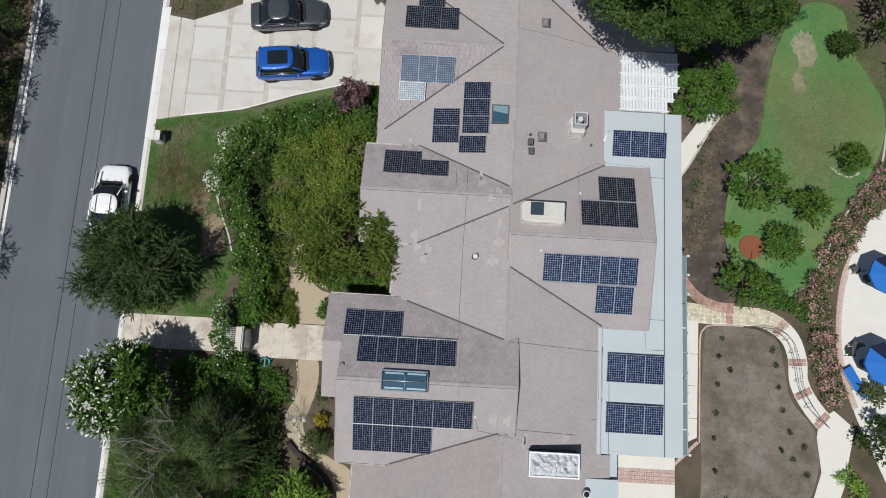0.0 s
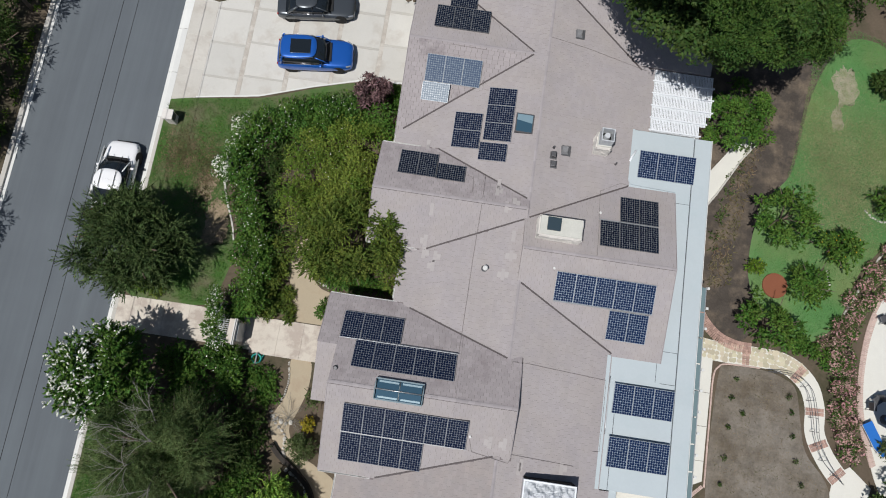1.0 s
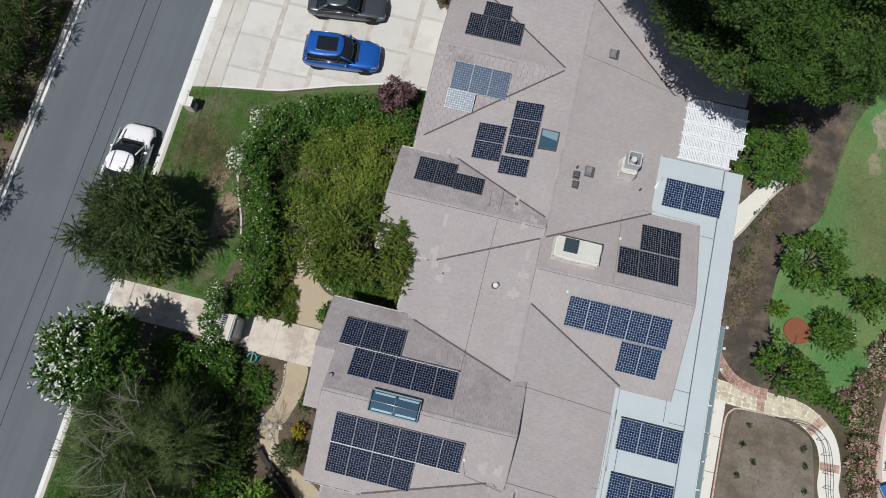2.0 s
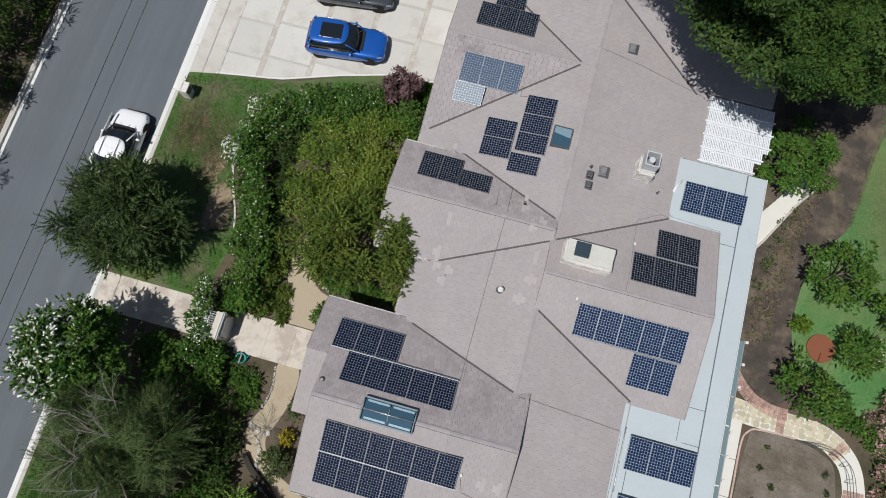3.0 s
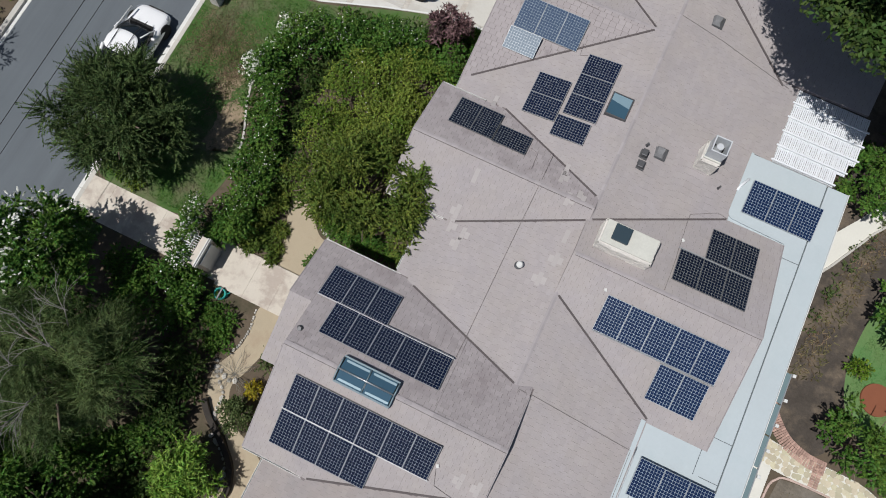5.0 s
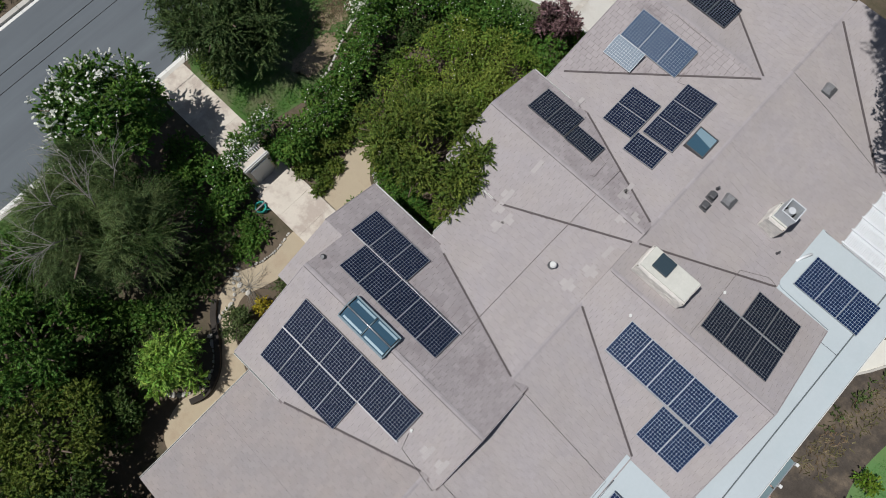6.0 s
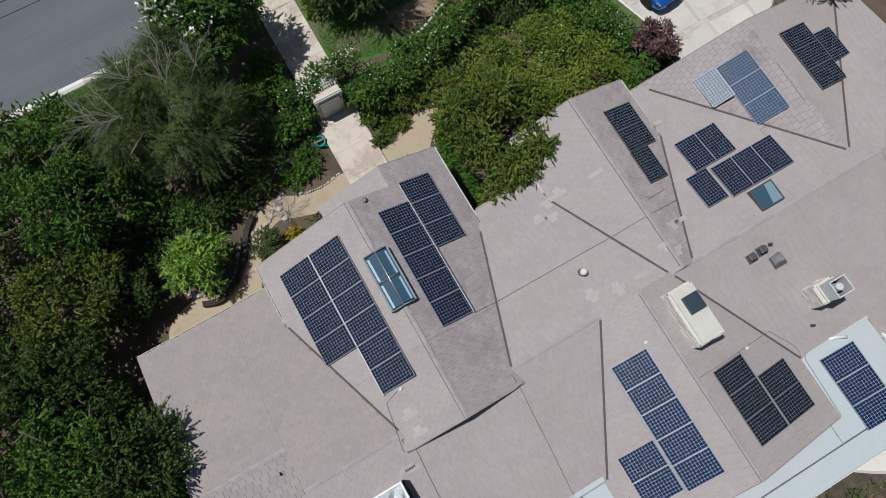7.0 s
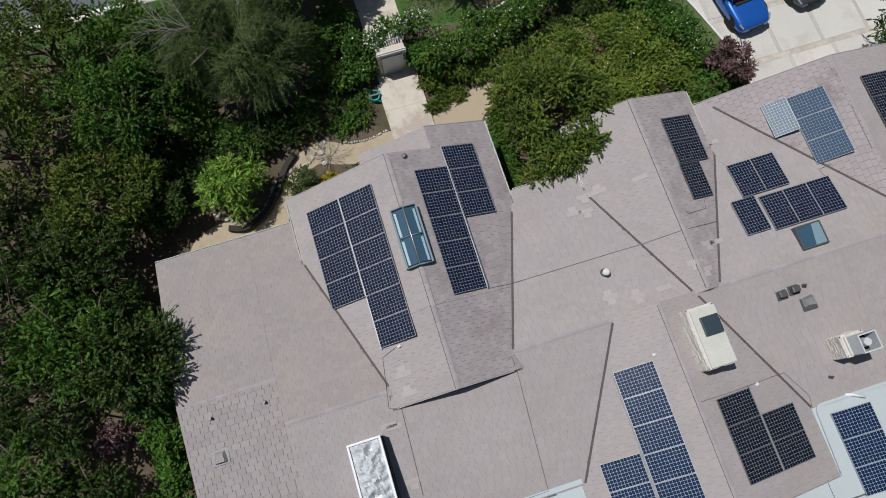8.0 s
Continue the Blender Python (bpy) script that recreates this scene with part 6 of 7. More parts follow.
put("blossom", leaf_mesh("blossom", c[keep], r[keep] * 1.45, 5200, 0.1, FLOWER_WHITE, slim=0.85, sprig=0.22, per=9, jitter=0.12), myrtle, "clusters of white blossom")
bottle = tree("willowy_tree", "large dark feathery tree with bare grey branches showing", (-9.2, -3.9), 3.5, 5.9, LEAF_FEATHER, 74000, 0.22, 12, clump=0.55, n=75, slim=0.09, trunk=0.22, gap=0.1, up=0.2, sprig=1.15, per=16, droop=0.5, comb=0.6)
tg = random.Random(17)
twigs = []


def arching(start, heading, length, rise, bend, radius, depth):
    """A bare branch that arches outwards and forks into finer ones."""
    p, w, steps, turns = [Vector(start)], heading, 8, []
    for q in range(1, steps + 1):
        w += bend / steps + 0.22 * (tg.random() - 0.5)
        turns.append(w)
        p.append(p[-1] + Vector((math.cos(w), math.sin(w), rise - 2.0 * rise * q / steps)) * length / steps)
    twigs.append(tube_data(p, radius, 4, 0.3))
    if depth:
        for q in range(2, 8):
            if tg.random() < 0.8:
                sgn = 1 if tg.random() < 0.5 else -1
                arching(p[q], turns[q - 1] + sgn * (0.3 + 0.35 * tg.random()), length * (0.25 + 0.3 * tg.random()), rise * 0.8, -sgn * 0.6 * tg.random(), radius * 0.6, depth - 1)


for cx, cy, cz, heading, spread, count in ((0.6, 0.9, 6.0, 2.9, 2.2, 6), (-0.3, -0.4, 6.0, 3.3, 2.6, 8), (1.0, -1.3, 5.9, 4.0, 2.4, 7), (0.2, 2.2, 5.6, 2.3, 1.8, 5), (0.6, -2.3, 5.7, 4.4, 2.2, 6), (-1.5, 1.2, 5.6, 2.9, 1.8, 4)):
    twigs.append(tube_data([(cx * 0.25, cy * 0.25, 2.2), (cx * 0.7, cy * 0.7, cz - 1.1), (cx, cy, cz - 0.1)], 0.05, 5, 0.5))
    for k in range(count):
        arching((cx + 0.25 * (tg.random() - 0.5), cy + 0.25 * (tg.random() - 0.5), cz - 0.1), heading + spread * (tg.random() - 0.5), 1.1 + 1.3 * tg.random(), 0.5 + 0.3 * tg.random(), 1.8 * (tg.random() - 0.5), 0.014, 1)
v, f = join_data(twigs)
part("dead_wood", v, f, TWIG, bottle, "bare grey branches")
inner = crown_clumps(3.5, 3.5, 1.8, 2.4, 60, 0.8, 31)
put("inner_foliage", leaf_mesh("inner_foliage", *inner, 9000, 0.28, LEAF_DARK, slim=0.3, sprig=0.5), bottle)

tree("garden_tree", "olive-green tree overhanging the eave", (-1.5, 8.6), 3.5, 4.4, LEAF_OLIVE, 56000, 0.13, 21, clump=0.62, n=160, trunk=0.13, ry=2.9, sprig=0.42)
bush("plum_bush", "purple-leaved flowering plum bush beside the drive", (-2.0, 18.0), 1.35, 2.7, LEAF_PURPLE, 9000, 0.12, 23, clump=0.28, n=60, low=-0.4)


def mass(name, label, line, width, height, material, leaves, size, seed, clump=0.38, blossom=None, blossom_count=0, west_only=False, category="hedge", blossom_size=0.08, sprig=0.22, pull=0.38):
    """A hedge or a spreading thicket along a line in the plan."""
    e = thing(name, label, category)
    g = np.random.default_rng(seed)
    p = np.array(curve_through(line, 10))
    n = int(len(p) * 4 * width)
    i = g.integers(0, len(p) - 1, n)
    base = p[i] + (p[i + 1] - p[i]) * g.random(n)[:, None]
    off = g.normal(size=(n, 2))
    off /= np.linalg.norm(off, axis=1)[:, None]
    rad = (width / 2 - clump * 0.7) * np.sqrt(g.random(n))
    xy = base + off * rad[:, None]
    hump = np.array([noise.noise(Vector((a * 0.8, b * 0.8, seed))) for a, b in xy])
    z = height * (0.75 + 0.3 * hump) * np.sqrt(np.clip(1 - (rad / (width / 2)) ** 2 * 0.6, 0, 1)) - clump
    low = g.random(n) < 0.25
    z = np.where(low, z * 0.5, z)
    c = gather(np.column_stack([xy, np.maximum(z, clump * 0.5)]), g, 0.5 + 0.16 * width, pull, 0.2 * pull * height)
    c[:, 2] = np.maximum(c[:, 2], clump * 0.5)
    r = clump * (0.6 + 0.7 * g.random(n))
    put("foliage", leaf_mesh("foliage", c, r, leaves, size, material, sprig=sprig, per=6), e)
    stems = []
    for k in range(0, n, max(1, n // 30)):
        stems.append(tube_data([(c[k, 0], c[k, 1], -0.05), (c[k, 0] + 0.05, c[k, 1], c[k, 2])], 0.02, 5, 0.5))
    v_, f_ = join_data(stems)
    tagged(part("woody_base", v_, f_, BARK, e), kind="stuff")
    if blossom:
        sel = off[:, 0] < -0.2 if west_only else np.ones(n, bool)
        put("blossom", leaf_mesh("blossom", c[sel], r[sel] * 1.08, blossom_count, blossom_size, blossom, slim=0.9, jitter=0.1), e)
    return e


mass("flowering_hedge", "dark green hedge dotted with white flowers beside the lawn", [(-3.6, 16.8), (-6.4, 15.9), (-8.0, 14.7), (-8.8, 13.0), (-8.4, 10.8), (-7.4, 8.6), (-6.95, 6.6), (-6.9, 4.9)], 2.45, 2.4, LEAF_MID, 38000, 0.14, 41, blossom=FLOWER_WHITE, blossom_count=1000, blossom_size=0.065)
mass("white_roses", "white rose bushes along the lawn side of the hedge", [(-9.2, 15.4), (-9.6, 14.2), (-10.0, 12.6), (-9.9, 11.6)], 1.0, 1.3, LEAF_MID, 2600, 0.12, 43, blossom=FLOWER_WHITE, blossom_count=900, category="rose bush", clump=0.25)
mass("vine_thicket", "yellow-green sprawling vine covering the front bed", [(-1.8, 15.0), (-3.6, 14.9), (-5.0, 13.4), (-4.9, 10.6), (-3.0, 11.5), (-2.4, 13.2), (-1.6, 10.8)], 3.4, 2.2, LEAF_VINE, 62000, 0.115, 45, clump=0.45, blossom=FLOWER_WHITE, blossom_count=160, category="vine", blossom_size=0.06, sprig=0.12, pull=0.25)
mass("shrub_border", "green shrubs between the hedge and the drive", [(-0.9, 16.2), (-2.6, 16.6), (-4.2, 16.2), (-5.6, 15.2)], 2.6, 1.7, LEAF_MID, 18000, 0.14, 47, category="shrub")
mass("gate_roses", "white climbing roses sprawling over the garden gate", [(-8.6, 4.5), (-8.2, 3.7), (-8.25, 3.0), (-8.2, 2.3), (-7.8, 1.7)], 1.25, 2.8, LEAF_MID, 7500, 0.12, 49, blossom=FLOWER_WHITE, blossom_count=1300, category="rose bush", clump=0.28)
mass("gate_shrubs", "green shrubs growing against the gate", [(-8.0, 1.5), (-7.4, 0.8), (-6.9, -0.6)], 1.9, 2.2, LEAF_MID, 9500, 0.14, 51, blossom=FLOWER_WHITE, blossom_count=120, category="shrub")
mass("path_shrubs", "low mixed shrubs by the gravel path", [(-6.0, 4.3), (-5.8, 5.6), (-5.8, 6.8), (-5.9, 8.0)], 1.7, 1.2, LEAF_OLIVE, 7500, 0.13, 53, category="shrub", clump=0.28)
mass("path_shrubs", "low green plants between the path and the walk", [(-5.6, 0.6), (-5.0, 0.2), (-4.8, -0.7)], 1.5, 0.6, LEAF_MID, 3200, 0.12, 55, category="shrub", clump=0.22)
bush("small_bush", "small green bush by the entry eave", (-2.6, 4.7), 0.6, 0.8, LEAF_MID, 1100, 0.12, 57)
bush("fern_bush", "bright lime-green feathery bush in a round bed", (-3.15, -6.1), 1.6, 2.5, LEAF_BRIGHT, 9000, 0.26, 59, slim=0.22, n=60, sprig=0.45, per=8)
bush("rounded_bush", "dense grey-green rounded bush", (-2.45, -2.95), 0.95, 1.2, LEAF_GREY, 4600, 0.10, 61)
bush("yellow_bush", "small yellow flowering bush", (-2.3, -1.75), 0.5, 0.7, LEAF_YELLOW, 1000, 0.11, 63)
bush("dry_bush", "dry brown-green bush at the path", (-2.3, -0.4), 0.65, 0.8, LEAF_GREY, 900, 0.12, 65)
mass("shade_shrubs", "dark shrubs in the shade below the trees", [(-6.2, -1.0), (-5.6, -3.0), (-5.4, -5.0), (-4.9, -7.6), (-5.6, -9.0), (-3.4, -9.2)], 2.8, 1.6, LEAF_DARK, 20000, 0.15, 67, category="shrub")
for at, r, h, mat_, cnt, seed in (((-7.8, -9.6), 3.2, 5.2, LEAF_MID, 20000, 71), ((-3.8, -11.4), 2.9, 4.4, LEAF_OLIVE, 18000, 73), ((-11.2, -12.4), 3.4, 5.8, LEAF_OLIVE, 15000, 75), ((-6.8, -14.5), 3.4, 5.8, LEAF_OLIVE, 16000, 77), ((-0.8, -12.6), 2.5, 4.6, LEAF_DARK, 16000, 79), ((0.8, -15.8), 3.2, 7.4, LEAF_MID, 16000, 81), ((4.4, -15.0), 2.7, 4.8, LEAF_DARK, 12000, 83), ((-10.8, -8.6), 2.3, 4.4, LEAF_MID, 12000, 85), ((9.5, -14.0), 2.8, 4.2, LEAF_DARK, 11000, 87), ((-2.6, -15.6), 2.8, 5.0, LEAF_DARK, 12000, 93), ((1.6, -12.0), 1.8, 4.0, LEAF_DARK, 9000, 95), ((2.6, -12.9), 2.5, 6.4, LEAF_MID, 15000, 97), ((7.2, -16.0), 2.5, 4.6, LEAF_MID, 10000, 98), ((10.2, -17.0), 2.5, 4.6, LEAF_DARK, 5000, 100), ((-10.8, -17.0), 3.0, 5.0, LEAF_DARK, 7000, 104), ((-5.6, -18.4), 3.0, 5.2, LEAF_MID, 7000, 106), ((-1.2, -18.8), 2.8, 5.0, LEAF_DARK, 6000, 108), ((3.4, -19.0), 2.8, 5.0, LEAF_DARK, 5000, 110)):
    tree("garden_tree", "dense dark green tree in the shady side garden", at, r * 0.95, h, mat_, int(cnt * 1.5), 0.135, seed, clump=0.55, n=110, group="side garden trees", rz_share=0.48)
tree("garden_tree", "ragged tree leaning over the south eave", (4.0, -10.9), 2.1, 5.4, LEAF_DARK, 19000, 0.16, 99, clump=0.5, n=80, group="side garden trees", sprig=0.6)
mass("shade_shrubs", "green shrubs in the gap beside the front walk", [(-10.6, 0.9), (-9.6, 0.2), (-8.8, -1.0)], 2.3, 1.7, LEAF_MID, 8000, 0.14, 68, category="shrub")
mass("side_hedge", "tall bright green hedge along the south eave", [(2.2, -10.9), (4.5, -11.0), (7.0, -10.7), (10.5, -10.7)], 2.1, 3.6, LEAF_HEDGE, 24000, 0.15, 89)
bush("red_bush", "dull red-leaved bush by the hedge", (6.4, -12.9), 0.8, 2.8, LEAF_PURPLE, 2600, 0.12, 91)

mass("border_plants", "low green plants along the drive's edge", [(-2.8, 17.6), (-1.0, 18.7), (-0.5, 17.6)], 1.1, 0.5, LEAF_MID, 6000, 0.12, 119, category="plants", clump=0.2)

mass("path_roses", "low leafy rose bushes between the hedge and the path", [(-6.7, 4.3), (-6.35, 5.3), (-6.1, 6.2)], 1.2, 0.9, LEAF_MID, 4500, 0.12, 121, category="rose bush", clump=0.24)
mass("walk_plants", "light green low plants beside the front walk", [(-6.0, 0.7), (-5.5, -0.1), (-5.2, -1.0)], 1.3, 0.6, LEAF_CITRUS, 3000, 0.11, 122, category="plants", clump=0.22)
mass("gate_shrubs", "dark green shrubs crowding the gate", [(-7.5, 3.9), (-6.9, 4.2), (-6.4, 4.9)], 1.5, 1.9, LEAF_MID, 6500, 0.14, 126, category="shrub")
mass("path_shrubs", "low brown-green plants beside the walk", [(-6.0, 4.0), (-5.4, 4.5), (-5.1, 5.4)], 1.1, 0.6, LEAF_OLIVE, 3400, 0.11, 128, category="shrub", clump=0.22)
mass("shade_shrubs", "green low shrubs filling the shade under the trees", [(-9.6, -8.6), (-8.4, -7.5), (-6.8, -6.9), (-5.8, -5.9), (-5.0, -4.6)], 2.2, 1.4, LEAF_MID, 14000, 0.14, 130, category="shrub")
mass("shade_shrubs", "dark low shrubs filling the shade under the trees", [(-11.0, -11.4), (-9.6, -10.6), (-8.0, -10.0), (-4.2, -9.6)], 2.4, 1.4, LEAF_DARK, 14000, 0.14, 132, category="shrub")
# bush added to darken the shadowed ground here
bush("dark_bush", "dense dark bush added to deepen the shade beside the eave", (-3.0, -9.2), 1.4, 2.6, LEAF_DARK, 8000, 0.14, 134)
mass("eave_shrubs", "green shrubs below the tree beside the eave", [(-2.6, 6.8), (-1.5, 6.3), (-0.5, 6.4), (0.6, 6.6)], 1.3, 1.0, LEAF_MID, 6500, 0.12, 136, category="shrub", clump=0.26)
mass("path_edge_plants", "low olive plants between walk and gravel path", [(-4.6, 3.9), (-4.65, 4.7), (-5.0, 5.6)], 0.9, 0.6, LEAF_OLIVE, 2600, 0.11, 138, category="plants", clump=0.2)
bush("pale_bush", "small pale green plant at the bend of the path", (-3.2, 6.7), 0.55, 0.6, LEAF_LIME, 1100, 0.11, 139)
mass("kerb_plants", "yellow-green weeds under the street tree", [(-14.1, 4.5), (-13.0, 4.45), (-12.1, 4.35)], 0.8, 0.4, LEAF_VINE, 2000, 0.11, 124, category="weeds", clump=0.18)

wall_line = curve_through([(-4.2, -3.1), (-3.6, -3.7), (-2.7, -4.3), (-1.75, -5.1), (-1.3, -6.1), (-1.5, -6.9)], 10)
# the wall's dark colour paints in the shadow curving round the bed
bed_wall = thing("bed_wall", "low retaining wall curving round the planting bed, dark with painted shadow", "garden wall", kind="structure")
ribbon("wall", wall_line, 0.26, -0.05, 0.3, WALL_DARK, bed_wall)
bare = thing("bare_bush", "leafless grey twiggy bush beside the gravel path", "bush", at=(-3.55, -1.6, 0))
twigs = []
for k in range(16):
    arching((0.1 * (tg.random() - 0.5), 0.1 * (tg.random() - 0.5), 0.05), 6.283 * k / 16 + 0.3 * tg.random(), 0.7 + 0.6 * tg.random(), 1.1, 0.9 * (tg.random() - 0.5), 0.011, 1)
tagged(part("dead_wood", *join_data(twigs), TWIG, bare), kind="stuff")

# across the street
for at, r, h, seed in (((-24.5, 20.8), 2.3, 4.2, 101), ((-24.7, 17.4), 2.0, 3.6, 102), ((-25.2, 14.6), 2.0, 3.6, 103), ((-24.7, 11.6), 1.6, 3.0, 105), ((-25.2, 5.6), 2.2, 6.6, 107), ((-25.0, 24.5), 1.9, 3.4, 109), ((-25.8, 1.0), 2.2, 4.2, 111)):
    tree("verge_tree", "dark leafy shrub tree on the far verge", at, r, h, LEAF_DARK, 12000, 0.13, seed, clump=0.5, n=70, group="far verge trees", slim=0.3, sprig=0.32)

mass("verge_shrubs", "dark tangled shrubs along the far verge", [(-25.4, 30), (-25.2, 20), (-25.6, 10), (-25.4, 0), (-25.6, -8)], 2.2, 1.3, LEAF_DARK, 22000, 0.16, 113, category="shrub")
mass("verge_weeds", "dry yellow-green weeds at the far kerb", [(-24.1, 30), (-24.0, 18), (-24.1, 6), (-24.0, -6)], 0.8, 0.35, LEAF_LIME, 5000, 0.12, 115, category="weeds", clump=0.16)
# dark leaves added to fill the hedge's shadow gap
mass("undergrowth", "dark plants added to deepen the shadow between hedge and vine", [(-4.6, 16.0), (-6.4, 15.0), (-7.1, 13.6), (-7.1, 12.0), (-6.8, 9.8), (-6.2, 7.8)], 1.8, 0.9, LEAF_DARK, 13000, 0.14, 117, category="shrub", clump=0.28)
for x, y, rr, hh, cnt, seed in ((-9.35, 14.9, 0.75, 1.6, 1100, 171), (-9.9, 12.3, 0.85, 1.5, 1300, 173), (-9.6, 13.6, 0.55, 1.3, 400, 175)):
    bush("rose_bush", "white rose bush covered in blossom beside the lawn", (x, y), rr, hh, LEAF_MID, 2200, 0.12, seed, n=30, clump=0.24, blossom=FLOWER_WHITE, blossom_count=cnt, blossom_size=0.075, group="lawn roses")


def worn_patch(name, label, at, rx, ry, z, material, seed):
    """Bare ground with a wandering edge."""
    edge = []
    for k in range(90):
        w = 2 * math.pi * k / 90
        q = 1 + 0.45 * noise.noise(Vector((1.3 * math.cos(w) + seed, 1.3 * math.sin(w), 0))) + 0.28 * noise.noise(Vector((5 * math.cos(w), 5 * math.sin(w), seed)))
        edge.append((at[0] + rx * q * math.cos(w), at[1] + ry * q * math.sin(w)))
    return tagged(prism(name, edge, -0.02, z, material), label, "soil", kind="structure")


worn_patch("bare_patch", "bare trodden earth patch in the lawn", (-10.0, 8.9), 0.85, 1.4, 0.0165, EARTH, 3)
worn_patch("bare_patch", "dry bare strip beside the roses", (-11.0, 11.0), 0.5, 0.9, 0.0165, EARTH, 5)

for line in ([(26.5, 11.4), (26.65, 10.6), (26.3, 9.9), (25.7, 9.55)], [(28.7, 15.5), (29.2, 15.1), (29.8, 14.95), (30.5, 15.3)]):
    stone_row("stone_ring", "pale stones in an arc round a citrus tree", curve_through(line, 8), 0.13)
lawn_kerb = thing("lawn_kerb", "thin pale concrete kerb between lawn and roses", "edging", kind="structure")
ribbon("strip", curve_through([(32.4, 18.4), (31.8, 15.6), (30.5, 14.0), (29.6, 12.7), (28.6, 10.9), (27.6, 9.0)], 8), 0.12, -0.02, 0.06, KERB, lawn_kerb)

# ---- back garden planting ----
for at, r, h, seed, fruit in (((23.2, 13.9), 1.85, 3.0, 121, 0), ((26.5, 12.7), 1.2, 2.0, 123, 60), ((24.95, 10.35), 1.25, 1.9, 125, 0), ((22.6, 7.55), 1.55, 2.4, 127, 0), ((29.5, 16.0), 0.95, 1.6, 129, 20)):
    tree("citrus_tree", "rounded dark green citrus tree on the back lawn", at, r * 1.14, h * 1.05, LEAF_CITRUS, int(5600 * r), 0.14, seed, clump=0.36, n=60, sprig=0.25, trunk=0.09, rz_share=0.5, group="citrus trees", blossom=FRUIT if fruit else None, blossom_count=fruit, blossom_size=0.09, blossom_name="fruit")
bush("lime_bush", "small lime-green bush on the lawn", (22.05, 10.95), 0.55, 0.8, LEAF_LIME, 900, 0.13, 131)
bush("patio_shrub", "bright green rounded shrub beside the patio cover", (19.9, 19.6), 2.3, 2.8, LEAF_MID, 17000, 0.14, 133, clump=0.4, n=80)


def spreading_tree(label, at, heart, size_, n_bough, n_leaf, seed, tips=(), inner=0.3, fat=0.5, inner_size=0.17):
    """A tall tree whose foliage sits in separate flat boughs over a dark inner mass."""
    giant = thing("shade_tree", label, "tree", "north trees", at=(*at, 0))
    g = np.random.default_rng(seed)
    hx, hy, hz = heart[0] - at[0], heart[1] - at[1], heart[2]
    v1, f1 = limbs(hz, max(size_[:2]) * 0.8, 10, seed, 0.38)
    lean = [(x + hx * min(1.0, max(0.0, z / hz)), y + hy * min(1.0, max(0.0, z / hz)), z) for x, y, z in v1]
    part("trunk", lean, f1, BARK, giant, smooth=True)
    c, r = [], []
    spots = [(g.uniform(-1, 1), g.uniform(-1, 1), g.uniform(-0.6, 1)) for k in range(n_bough * 3)]
    spots = [q for q in spots if q[0] ** 2 + q[1] ** 2 < 1][:n_bough]
    spots = [(hx + size_[0] * a, hy + size_[1] * b, hz + size_[2] * e * (1.1 - 0.7 * (a * a + b * b))) for a, b, e in spots] + [(x - at[0], y - at[1], z) for x, y, z in tips]
    for x, y, z in spots:
        w, reach = math.atan2(y - hy, x - hx) + 0.5 * g.normal(), 1.0 + 0.8 * g.random()
        for k in range(7):
            s_ = (k / 6 - 0.4) * reach
            c.append((x + math.cos(w) * s_ + g.normal() * 0.16, y + math.sin(w) * s_ + g.normal() * 0.16, z - 0.25 * abs(s_) + g.normal() * 0.1))
            r.append(fat * (1.1 - 0.55 * k / 6))
    put("crown", leaf_mesh("crown", c, r, n_leaf, 0.1, LEAF_BOUGH, flat=0.3, slim=0.5, sprig=0.14, per=5, jitter=0.15), giant)
    if inner_size > 0.2:
        spread = [(math.sqrt((k + 0.5) / 150), 2.4 * k) for k in range(150)]
        ci = np.array([(hx + size_[0] * 0.94 * q * math.cos(w), hy + size_[1] * 0.94 * q * math.sin(w), hz - size_[2] * (1.1 + 0.25 * g.random())) for q, w in spread] + [(x - at[0] + 0.4 * u, y - at[1] + 0.5 * u, z - 0.5) for x, y, z in tips for u in (0, 1)])
        ri = 0.75 + 0.25 * g.random(len(ci))
    else:
        ci, ri = crown_clumps(size_[0] * 0.9, size_[1] * 0.9, size_[2] * 0.55, hz - size_[2] * 0.9, 70, 0.8, seed + 5, low=-0.9)
        ci[:, 0] += hx
        ci[:, 1] += hy
    # darker inner leaves deepen the gaps between boughs and block light through the crown
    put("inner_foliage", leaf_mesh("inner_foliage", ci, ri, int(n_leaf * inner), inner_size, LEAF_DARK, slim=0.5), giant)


spreading_tree("huge spreading dark green tree overhanging the patio", (20.2, 25.0), (20.2, 24.2, 9.2), (4.0, 4.0, 3.2), 25, 90000, 141, [(14.9, 17.9, 12.0), (15.5, 17.7, 12.0), (15.0, 18.5, 12.3), (16.0, 18.3, 11.8), (15.6, 19.0, 12.2), (16.8, 18.6, 11.2), (17.8, 19.2, 10.4), (18.8, 19.6, 9.6), (19.8, 20.4, 8.8), (16.2, 20.0, 11.4)], inner=0.3)
